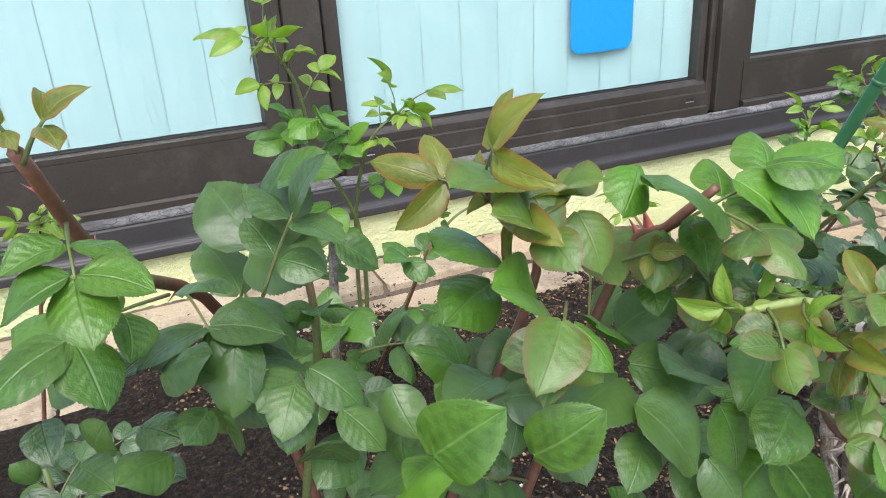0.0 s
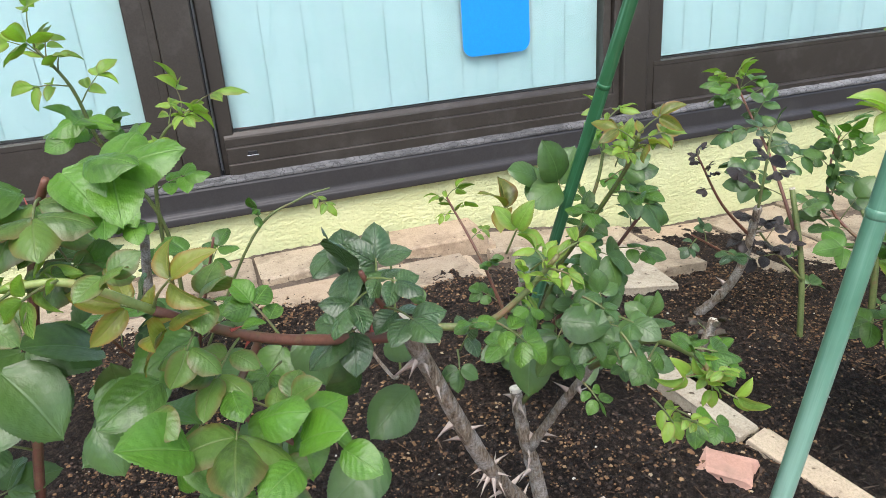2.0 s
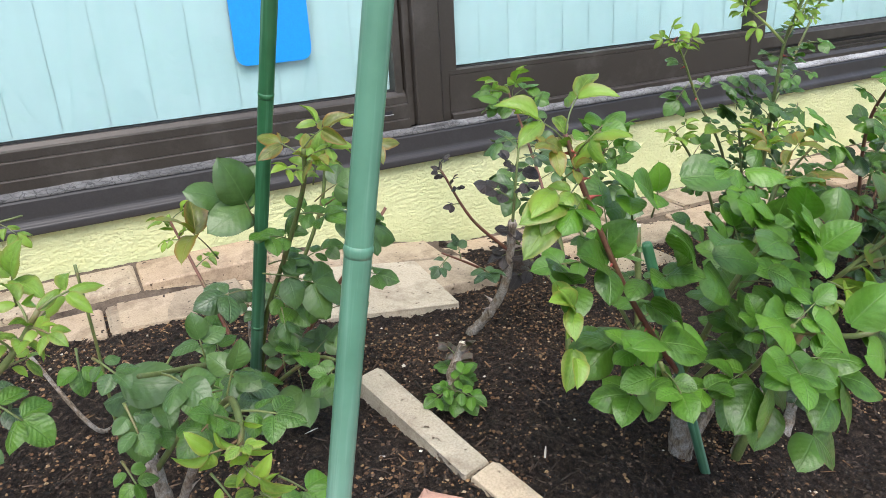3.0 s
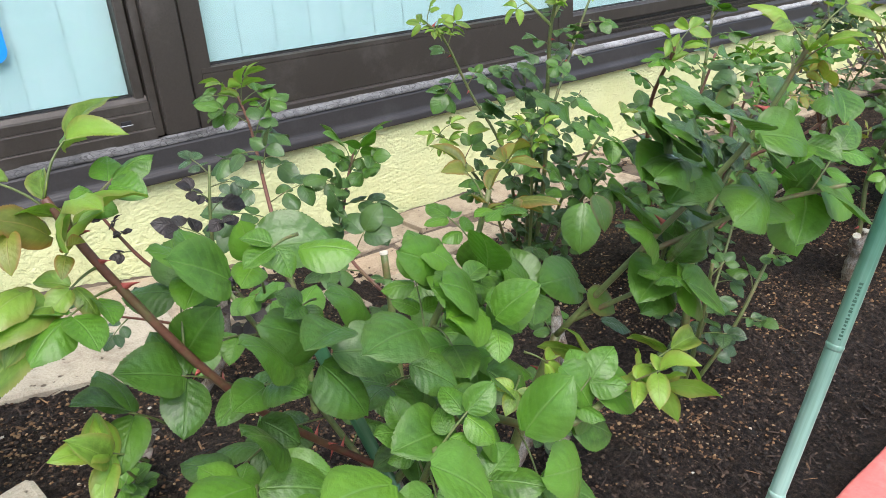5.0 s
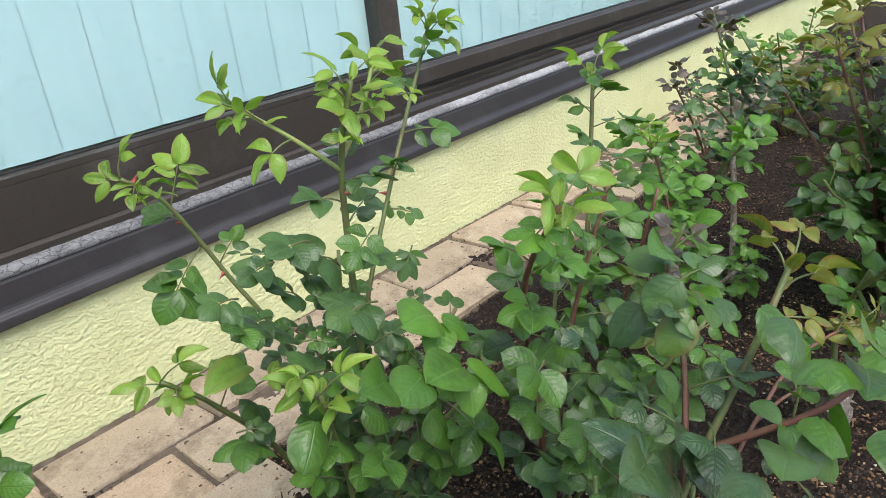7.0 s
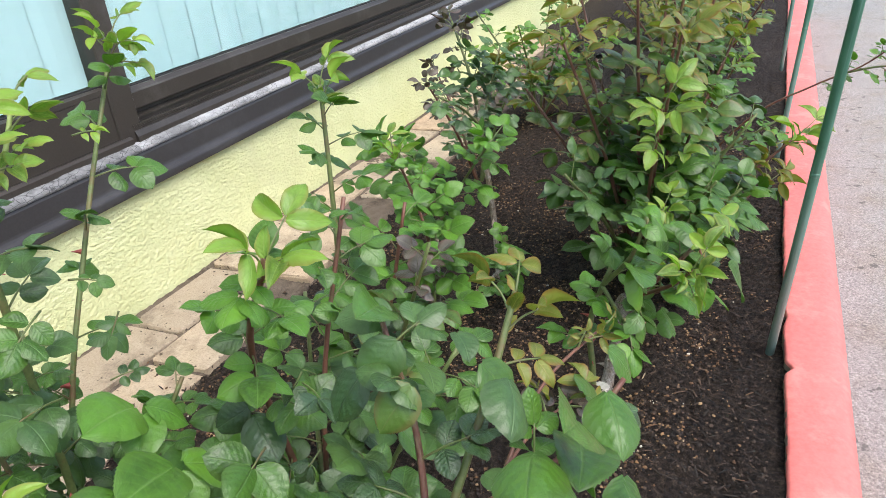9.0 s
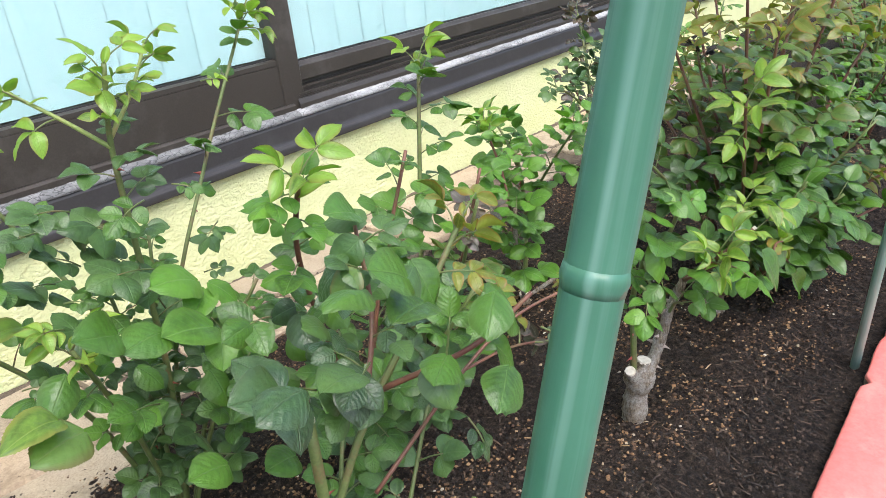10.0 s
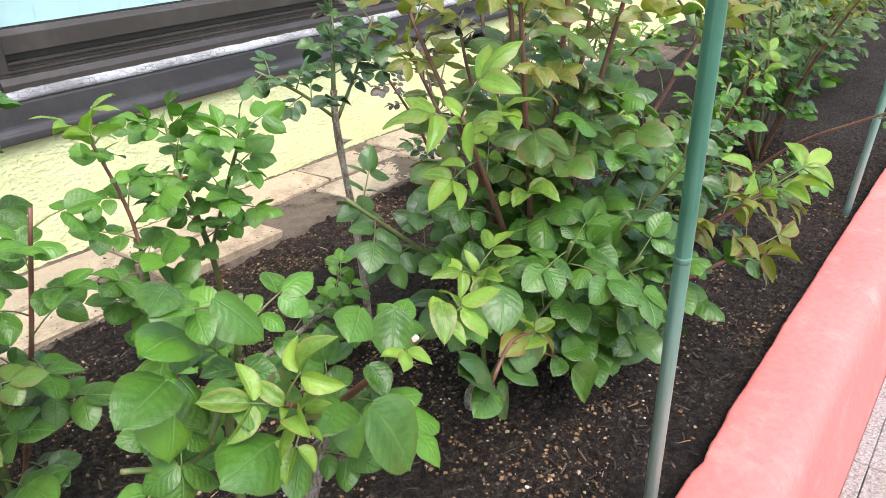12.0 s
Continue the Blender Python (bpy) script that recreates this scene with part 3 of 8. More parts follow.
stucco_wall()
tagged(part("wall_core", box(-1.4, 6.8, WALL + 0.004, 1.52, -0.3, 0.219), M_STUCCO), "pale yellow wall body behind the stucco", "wall", kind="structure")
tagged(part("wall_upper", box(-1.4, 6.8, WALL, 1.52, 1.75, 3.4), M_STUCCO), "pale yellow wall above the window", "wall", kind="structure")
tagged(part("wall_left", box(-1.4, -1.02, WALL, 1.52, 0.219, 1.75), M_STUCCO), "pale yellow wall at the window's end", "wall", kind="structure")
tagged(part("wall_right", box(6.42, 6.8, WALL, 1.52, 0.219, 1.75), M_STUCCO), "pale yellow wall at the window's end", "wall", kind="structure")
tagged(part("wall_inner", box(-1.4, 6.8, 3.0, 3.1, -0.3, 3.4), M_ROOM), "plain wall of the room behind the blind", "wall", kind="structure")
tagged(part("ceiling", box(-1.4, 6.8, 1.52, 3.0, 2.4, 2.5), M_ROOM), "plain ceiling of the room", "ceiling", kind="structure")

# ---- window ----
def window():
    sill_run = [(1.43, 0.2215), (1.334, 0.2215), (1.3302, 0.2222), (1.3288, 0.2240), (1.3285, 0.2270), (1.3288, 0.2330), (1.3294, 0.2356), (1.3308, 0.2376), (1.3330, 0.2392), (1.3352, 0.2416), (1.3368, 0.2450), (1.3376, 0.2490), (1.3387, 0.278), (1.3415, 0.2835), (1.348, 0.286), (1.43, 0.287)]
    tagged(part("window_sill", run_x(sill_run, -1.02, 6.42), M_SILL), "dark grey coated metal window sill with a rolled lip", "sill", kind="structure")
    # sealant bead, uneven along its upper edge
    for x0, x1, mat, label in ((-1.0, 1.42, M_SEAL, "weathered grey sealant bead above the sill"), (1.42, 2.36, M_SEALPALE, "pale cracked sealant bead above the sill"), (2.36, 6.4, M_SEALWHITE, "whitish crazed sealant bead above the sill")):
        n, vs, fs = 500, [], []
        for i in range(n + 1):
            x = x0 + (x1 - x0) * i / n
            up = 0.0018 * noise.noise((x * 20, 0, 5)) + 0.0012 * noise.noise((x * 70, 1, 5))
            fat = 0.002 if 1.097 < x < 1.25 or x > 1.5 else 0.0
            vs += [(x, 1.3386, 0.2836 + up * 0.5), (x, 1.3378 - fat, 0.2875 + up), (x, 1.3425 - fat, 0.2925 + up + fat), (x, 1.3545, 0.2962 + up + fat)]
        for i in range(n):
            for k in range(3):
                a = i * 4 + k
                fs.append((a, a + 4, a + 5, a + 1))
        tagged(new("sealant", mesh_from("sealant", vs, fs, mat, True)), label, "sealant", kind="structure")

    def sash(name, x0, x1, bottom, glass_y, rails, stiles, label):
        w = tagged(new(name), label, "window", kind="structure")
        for r in rails:
            part("rail", run_x(r, x0 - 0.02, x1 + 0.02), M_FRAME, w)
        for a, b, y in stiles:
            part("stile", box(a, b, y, 1.42, 0.292, 1.70, 0.0022), M_FRAME, w)
        part("top_rail", box(x0 - 0.02, x1 + 0.02, 1.372, 1.418, 1.62, 1.70, 0.002), M_FRAME, w)
        g = part("pane", box(x0 - 0.008, x1 + 0.008, glass_y, glass_y + 0.004, bottom - 0.008, 1.63), M_GLASS, w)
        g.visible_shadow = False
        part("gasket", box(x0, x1, glass_y - 0.004, glass_y - 0.0005, bottom - 0.004, bottom + 0.0015), M_GASKET, w)
        return w

    stepped = [
        [(1.43, 0.289), (1.3525, 0.289), (1.3515, 0.292), (1.3515, 0.3125), (1.354, 0.3145), (1.43, 0.3145)],
        [(1.43, 0.315), (1.3565, 0.315), (1.3565, 0.3420), (1.3595, 0.3440), (1.43, 0.3440)],
        [(1.43, 0.3445), (1.3635, 0.3445), (1.3635, 0.3585), (1.3680, 0.3615), (1.3720, 0.3690), (1.43, 0.3700)],
    ]
    flat = [
        [(1.43, 0.289), (1.3525, 0.289), (1.3515, 0.292), (1.3515, 0.306), (1.357, 0.310), (1.43, 0.310)],
        [(1.43, 0.3105), (1.3620, 0.3105), (1.3620, 0.3885), (1.3640, 0.3895), (1.43, 0.3895)],
        [(1.43, 0.3900), (1.3625, 0.3900), (1.3625, 0.3985), (1.3700, 0.4010), (1.43, 0.4020)],
    ]
    tracks = [
        [(1.43, 0.289), (1.3525, 0.289), (1.3515, 0.292), (1.3515, 0.306), (1.3530, 0.3090), (1.3565, 0.3160), (1.43, 0.3160)],
        [(1.43, 0.3165), (1.3590, 0.3165), (1.3590, 0.3215), (1.3570, 0.3225), (1.3570, 0.3260), (1.43, 0.3260)],
        [(1.43, 0.3265), (1.3650, 0.3265), (1.3650, 0.3330), (1.3605, 0.3340), (1.3605, 0.3375), (1.43, 0.3375)],
        [(1.43, 0.3380), (1.3790, 0.3380), (1.3790, 0.3475), (1.43, 0.3475)],
        [(1.43, 0.3480), (1.3660, 0.3480), (1.3645, 0.3500), (1.3645, 0.3765), (1.3690, 0.3790), (1.3740, 0.3850), (1.43, 0.385)],
    ]
    lab = "dark bronze aluminium window sash with clear glass"
    sash("window_1", -0.45, 0.378, 0.402, 1.378, flat, [(0.378, 0.421, 1.3635), (-0.53, -0.45, 1.3635)], lab)
    mid = sash("window_2", 0.523, 1.300, 0.370, 1.382, stepped, [(0.494, 0.522, 1.3700), (1.300, 1.318, 1.3700)], lab)
    sash("window_3", 1.443, 2.342, 0.402, 1.378, flat, [(1.403, 1.443, 1.3640), (2.342, 2.394, 1.3580)], lab)
    sash("window_4", 2.394, 4.150, 0.385, 1.384, tracks, [(4.150, 4.190, 1.3640)], lab)
    sash("window_5", 4.330, 5.70, 0.402, 1.378, flat, [(4.296, 4.330, 1.3640), (5.70, 5.75, 1.3580)], lab)
    for x in (0.549, 1.274):
        part("drain_slot", box(x - 0.009, x + 0.009, 1.3556, 1.3580, 0.3270, 0.3345, 0.0012), M_GASKET, mid, "small dark drain slot")
        part("slot_rim", box(x - 0.011, x + 0.011, 1.3560, 1.3585, 0.3252, 0.3272, 0.0006), M_SILVER, mid, "pale worn slot rim")
    for i, (a, b) in enumerate(((0.4255, 0.4865), (1.3365, 1.3965), (4.2, 4.29))):
        post = tagged(new("window_post"), "dark bronze aluminium post between the sashes", "window post", kind="structure")
        part("cover", box(a, b, 1.3465, 1.42, 0.297, 1.74, 0.0025), M_FRAME, post)
        part("groove", box(a - 0.016, a - 0.0005, 1.361, 1.42, 0.296, 1.74, 0.0015), M_FRAME, post)
        part("groove", box(b + 0.0005, b + 0.0025, 1.358, 1.42, 0.296, 1.74), M_GASKET, post)
        part("foot_seal", box(a - 0.012, b + 0.008, 1.3395, 1.3475, 0.284, 0.2985, 0.003), M_SEAL, post, "grey sealant lump at the post's foot")
    tagged(part("window_head", box(-1.02, 6.42, 1.35, 1.43, 1.70, 1.752, 0.002), M_FRAME), "dark bronze aluminium head of the window", "window frame", kind="structure")


window()


def sticker():
    w, h, r = 0.146, 0.215, 0.021
    pts = []
    for cx, cy, a0 in ((w / 2 - r, -h / 2 + r, -90), (w / 2 - r, h / 2 - r, 0), (-w / 2 + r, h / 2 - r, 90), (-w / 2 + r, -h / 2 + r, 180)):
        pts += [(cx + r * math.cos(radians(a0 + k * 15)), cy + r * math.sin(radians(a0 + k * 15))) for k in range(7)]
    n = len(pts)
    vs = [(x, -0.0012, z) for x, z in pts] + [(x, 0, z) for x, z in pts]
    fs = [tuple(range(n))] + [(i, (i + 1) % n, n + (i + 1) % n, n + i) for i in range(n)]
    ob = new("sticker", mesh_from("sticker", vs, fs, M_BLUE))
    ob.location = (1.060, 1.3815, 0.4525 + h / 2)
    tagged(ob, "plain bright blue rounded sticker on the window glass", "sticker")


sticker()


TALL = 1.22


def blinds():
    rng = random.Random(2)
    for x0, x1, foot in ((-0.449, 0.377, 0.404), (0.524, 1.299, 0.372), (1.444, 2.347, 0.404), (2.397, 4.149, 0.387), (4.331, 5.699, 0.404)):
        b = thing("vertical_blind", "pale blue vertical fabric blind closed behind the window", "blind", "blinds", at=(x0, 1.394, foot))
        n = round((x1 - x0) / 0.074)
        w = (x1 - x0) / n
        me = mesh_from("slat", [(0.0009, 0.0012, 0), (w * 0.33, -0.001, 0), (w * 0.66, -0.001, 0), (w - 0.0009, 0.0012, 0), (0.0009, 0.0012, TALL), (w * 0.33, -0.001, TALL), (w * 0.66, -0.001, TALL), (w - 0.0009, 0.0012, TALL)],
                       [(0, 1, 5, 4), (1, 2, 6, 5), (2, 3, 7, 6)], M_BLIND)
        for k in range(n):
            s = part("slat", me, None, b)
            s.location, s.rotation_euler = (k * w, rng.uniform(-0.0003, 0.0003), 0), (0, rng.uniform(-0.0008, 0.0008), rng.uniform(-0.002, 0.002))
        part("head_track", box(0.0, x1 - x0, -0.006, 0.014, TALL, TALL + 0.01, 0.002), M_FRAME, b)
        part("backing", box(0, x1 - x0, 0.0030, 0.005, 0.0, TALL), M_BLIND, b)


blinds()


# ---- bricks of the bed ----
def brick_edging():
    rng = random.Random(4)
    e = tagged(new("brick_edging"), "cream firebricks laid in two rows along the foot of the wall", "brick edging", kind="structure")

    def lay(cx, cy, z, lx=0.218, ly=0.112, turn=0, tip=0.0, mat=M_BRICK, lz=0.06):
        ob = part("brick", box(-lx / 2, lx / 2, -ly / 2, ly / 2, -lz, 0, 0.005, 0.0016, rng, 2), mat, e)
        ob.matrix_basis = pose(cx, cy, z, rng.uniform(-1.2, 1.2), tip + rng.uniform(-0.8, 0.8), turn + rng.uniform(-1.0, 1.0))

    def top(x):
        t = min(1.0, max(0.0, (1.45 - x) / 0.62))
        return 0.018 + 0.122 * t * t * (3 - 2 * t)

    for k in range(-3, 3):
        lay(0.625 - 0.2235 + 0.2235 * k - 0.0, 1.277, 0.136)
        lay(0.560 - 0.2235 + 0.2235 * k, 1.160, 0.113)
    lay(0.865, 1.277, 0.121, tip=5)
    lay(1.030, 1.262, 0.095, lx=0.16, tip=9)
    lay(1.215, 1.277, 0.062, tip=8)
    lay(0.80, 1.155, 0.112, tip=4)
    for x in (1.439, 1.6625, 1.886, 2.1095, 2.333, 2.5565, 2.78, 3.0035, 3.227, 3.4505, 3.674, 3.8975, 4.121, 4.3445, 4.568):
        lay(x, 1.277, top(x) + rng.uniform(-0.004, 0.004), tip=1 if x > 1.5 else 5)
    for x in (1.36, 1.5835, 1.807, 2.0305, 2.254, 2.55, 2.95, 3.2, 3.45, 3.9):
        lay(x, 1.157, top(x) - 0.003 + rng.uniform(-0.006, 0.004), tip=1)
    lay(1.085, 1.05, 0.108, 0.235, 0.21, -6, 7, M_PALE)
    lay(1.255, 1.085, 0.082, 0.13, 0.13, 5, 7, M_BRICK)
    lay(1.40, 1.045, 0.035, 0.21, 0.11, 3, 3)
    lay(1.66, 1.045, 0.008, 0.21, 0.11, -2, 1)


brick_edging()


def joint_dirt():
    """Sandy dirt filling the joints of the brick rows, washed over the bricks here and there."""
    rows = (1.277, ((-0.6, 0.136), (0.74, 0.136), (0.865, 0.121), (1.03, 0.095), (1.215, 0.062), (1.44, 0.018), (5.0, 0.018))), (1.158, ((-0.6, 0.113), (0.80, 0.112), (1.0, 0.080), (1.2, 0.050), (1.36, 0.022), (1.58, 0.015), (5.0, 0.015)))
    xs, ys = np.linspace(-0.5, 4.7, 900), np.linspace(1.085, 1.344, 46)
    levels = [np.interp(xs, [p[0] for p in table], [p[1] for p in table]) for _, table in rows]
    vs = []
    for i, x in enumerate(xs):
        for y in ys:
            k = ease((y - 1.205) / 0.025)
            z = levels[1][i] * (1 - k) + levels[0][i] * k
            wash = 0.0022 * noise.noise((x * 7, y * 12, 2)) + 0.0022 * noise.noise((x * 31, y * 31, 5)) + 0.0024 * noise.noise((x * 130, y * 130, 1))
            foot = 0.005 * ease((y - 1.328) / 0.012)
            vs.append((x, y, z - 0.0066 + wash + foot - 0.03 * ease((1.105 - y) / 0.02)))
    ny = len(ys)
    fs = [(i * ny + j, (i + 1) * ny + j, (i + 1) * ny + j + 1, i * ny + j + 1) for i in range(len(xs) - 1) for j in range(ny - 1)]
    tagged(new("joint_dirt", mesh_from("joint_dirt", vs, fs, M_SAND, True)), "grey-brown sandy dirt between the edging bricks", "dirt", kind="structure")


joint_dirt()


def border_blocks():
    rng = random.Random(9)
    me = bm_mesh("border_block", box(-0.103, 0.103, -0.018, 0.018, -0.06, 0, 0.004, 0.0012, rng, 2), M_PALE)
    for x, y, z, yaw, tip in ((0.962, 0.632, 0.136, -80, 7), (1.004, 0.425, 0.117, -79, 5), (1.03, 0.30, 0.11, -77, 3)):
        ob = tagged(new("border_block", me), "narrow pale concrete block half sunk in the soil", "block", "border blocks across the bed")
        ob.matrix_world = pose(x, y, z, 0, tip, yaw)
    st = part("stone", box(-0.030, 0.030, -0.022, 0.022, -0.03, 0.0, 0.009, 0.003, rng, 2), M_PINKSTONE)
    st.matrix_world = pose(0.918, 0.495, 0.128, 4, 3, -52)
    tagged(st, "worn pink brick fragment lying on the soil", "stone")


border_blocks()

# ---- garden stakes ----
def stake(base, lean, length, radius=0.008, nodes=(0.12, 0.42, 0.74, 1.05), label="green plastic-coated bamboo-style garden stake pushed into the soil", paint=M_STAKE):
    s = thing("garden_stake", label, "stake", "garden stakes", at=base)
    up = Vector((*lean, 1)).normalized()
    s.rotation_mode = "QUATERNION"
    s.rotation_quaternion = Vector((0, 0, 1)).rotation_difference(up)
    zs = [-0.08, *[q for q in nodes if q < length], length - 0.003, length]
    radii = [radius * (0.8 if z == length else 1) * (1 - 0.06 * z) for z in zs]
    vs, fs = tube_data([Vector((0, 0, z)) for z in zs], radii, 14)
    rings = []
    for q in nodes:
        if q < length:
            r = radius * (1 - 0.06 * q)
            hv, hf = tube_data([Vector((0, 0, q + d)) for d in (-0.0032, -0.0016, -0.0004, 0.0006, 0.0022)], [r * 1.003, r * 1.03, r * 1.075, r * 1.055, r * 1.003], 14)
            rings.append(mesh_from("node_ring", hv, hf, paint, True))
    rod = part("rod", mesh_from("rod", vs, fs, paint, True), None, s)
    for me in rings:
        part("node_ring", me, None, rod)
    return s


stake((0.814, 0.791, 0.13), (0.052, -0.444), 0.95, 0.0070, (0.13, 0.429, 0.74))
stake((0.706, 0.2695, 0.13), (0.16, -0.05), 0.95, 0.0060, (0.10, 0.39, 0.70), label="worn green garden stake, faded pale towards the soil", paint=M_STAKEWORN)
stake((1.222, 0.44, 0.07), (-0.27, 0.12), 0.30, 0.0055, (0.12, 0.25))
marked = stake((1.426, 0.2735, 0.05), (0.26, -0.082), 0.90, 0.0068, (0.10, 0.24, 0.38, 0.52, 0.7), label="weathered green garden stake, chalky pale near the soil", paint=M_STAKEOLD)
for k in range(17):
    wide = (0.0011, 0.0014, 0.0008, 0.0013, 0.0010)[k % 5]
    mark = part("printed_mark", box(0.0063, 0.00675, -wide, wide, 0.0, 0.0014 + 0.0004 * (k % 3), 0.0001), M_MARK, marked, "small faint printed mark")
    mark.matrix_basis = pose(0, 0, 0.247 + 0.0029 * k, 0, 0, -150)
stake((2.418, 0.313, 0.0), (-0.157, -0.084), 0.95, 0.0060, (0.30, 0.62, 0.9), label="weathered green garden stake, chalky pale near the soil", paint=M_STAKEOLD)
stake((3.226, 0.316, 0.0), (0.06, -0.097), 0.95, 0.0060, (0.30, 0.62, 0.9), label="weathered green garden stake, chalky pale near the soil", paint=M_STAKEOLD)
stake((4.05, 0.316, 0.0), (-0.03, -0.06), 0.95, 0.0060, (0.30, 0.62, 0.9), label="weathered green garden stake, chalky pale near the soil", paint=M_STAKEOLD)

# ---- roses ----
def leaflet_mesh(name, mat, cup, curl, fold, wave, seed, teeth=11):
    """One serrate leaflet, 1 long along y, pointing away from its stalk: ovate, with a short drawn-out tip."""
    rng = random.Random(seed)
    rows = teeth + 2
    vs, uvs, fs = [], [], []
    lean = rng.uniform(-0.05, 0.05)
    for i in range(rows):
        t = i / (rows - 1)
        half = 0.395 * math.sin(math.pi * min(1, t ** 0.80 * 0.985 + 0.012)) ** 0.62 * (1 - 0.12 * ease((t - 0.70) / 0.28)) + 0.004
        if i == rows - 1:
            half = 0.010
        for k, s in enumerate((-1, -0.5, 0, 0.5, 1)):
            w = half * s
            z = cup * (w * w) * 2.2 + fold * abs(w) - curl * (t * t) * 0.55 + 0.06 * math.sin(math.pi * t)
            z += wave * (0.030 * math.sin(t * 8 + seed + (1.9 if s > 0 else 0)) * abs(s) ** 1.5 + 0.010 * math.sin(t * 21 + seed) * abs(s))
            if abs(s) == 0.5:
                z += 0.010
            if s == 0:
                z -= 0.014
            vs.append((w + lean * t * t, t - 0.03 * abs(s), z))
            uvs.append((0.5 + 0.5 * s, t))
    for i in range(rows - 1):
        for k in range(4):
            a = i * 5 + k
            fs.append((a, a + 1, a + 6, a + 5))
    # fine saw teeth, two to each step of the margin
    for i in range(1, rows - 2):
        for k in (0, 4):
            a, b = i * 5 + k, (i + 1) * 5 + k
            pa, pb = Vector(vs[a]), Vector(vs[b])
            mid = pa.lerp(pb, 0.5)
            m = len(vs)
            side = -1 if k == 0 else 1
            tips = [p.lerp(q, 0.8) + Vector((side * rng.uniform(0.012, 0.019), 0.008, -0.003)) for p, q in ((pa, mid), (mid, pb))]
            vs += [tuple(mid), *[tuple(q) for q in tips]]
            uvs += [uvs[a]] * 3
            fs += [(a, m, m + 1), (m, b, m + 2)] if k == 0 else [(m, a, m + 1), (b, m, m + 2)]
    return mesh_from(name, vs, fs, mat, True, uvs)


LEAFLETS = {}
for _tone, _mat in LEAF.items():
    young = _tone in ("lime", "bronze")
    LEAFLETS[_tone] = [leaflet_mesh("leaflet", _mat, c, u + (0.25 if young else 0), f + (0.3 if young else 0), w, q) for q, (c, u, f, w) in enumerate(
        ((0.10, 0.12, 0.05, 0.5), (-0.6, 0.22, 0.06, 0.8), (0.2, 0.10, 0.14, 0.6), (-0.8, 0.45, 0.04, 1.1), (-0.3, 0.25, 0.10, 1.0), (-0.2, 0.34, 0.02, 0.8)))]

THORN = mesh_from("thorn", [(0.38, 0, -0.35), (0, 0.17, -0.35), (-0.38, 0, -0.35), (0, -0.17, -0.35), (0.05, 0.06, 0.35), (-0.16, 0, 0.35), (0.05, -0.06, 0.35), (0.16, 0, 0.3), (-0.12, 0, 1.15)],
                  [(0, 1, 4, 7), (1, 2, 5, 4), (2, 3, 6, 5), (3, 0, 7, 6), (7, 4, 8), (4, 5, 8), (5, 6, 8), (6, 7, 8)], M_THORN, True)
THORN_RED = THORN.copy()
THORN_RED.materials[0] = M_REDTHORN
CANE_MATERIAL = {"old": M_BARK, "green": M_GREENCANE, "red": M_REDCANE, "lime": M_LIMECANE}


def aim(direction, normal):
    """Axes with y along the direction and z near the normal."""
    y = direction.normalized()
    x = y.cross(normal)
    x = x.normalized() if x.length > 1e-5 else y.orthogonal().normalized()
    z = x.cross(y)
    return Matrix((x, y, z)).transposed().to_4x4()


CROWNS, STALKS, COUNT = {}, {}, {}


def join_crown(plant):
    """One joined mesh for the small leaves of a far bush."""
    vs, fs, uvs, mats, index = [], [], [], [], []
    for me, m in CROWNS.pop(plant.name, ()):
        n = len(vs)
        mat = me.materials[0]
        if mat not in mats:
            mats.append(mat)
        own = {}
        for loop, d in zip(me.loops, me.uv_layers[0].data):
            own[loop.vertex_index] = tuple(d.uv)
        vs += [m @ v.co for v in me.vertices]
        uvs += [own[i] for i in range(len(me.vertices))]
        for p in me.polygons:
            fs.append(tuple(i + n for i in p.vertices))
            index.append(mats.index(mat))
    me = mesh_from("crown", vs, fs, mats, True, uvs)
    me.polygons.foreach_set("material_index", index)
    tagged(part("crown", me, None, plant), "many small rose leaves", kind="stuff")


LIMIT = 260


def put_leaflet(plant, where, direction, normal, size, tone, rng, width=1.0, loose=1.0):
    me = LEAFLETS[tone][rng.randrange(6)]
    size = min(size, 0.043 if 0.9 < plant.location.x < 1.24 else 0.054)
    tilt = Vector((rng.gauss(0, 0.32), rng.gauss(0, 0.30), rng.gauss(0, 0.1))) * loose
    if tone in ("lime", "bronze"):
        width *= 0.76
    m = aim(direction, (normal.normalized() + tilt))
    m = Matrix.Translation(where - plant.location) @ m @ Matrix.Diagonal((size * width, size, size, 1))
    COUNT[plant.name] = COUNT.get(plant.name, 0) + 1
    if COUNT[plant.name] > LIMIT or plant.name in CROWNS:
        CROWNS.setdefault(plant.name, []).append((me, m))
        return
    ob = bpy.data.objects.new("leaflet", me)
    scene.collection.objects.link(ob)
    ob.parent, ob.matrix_basis = plant, m


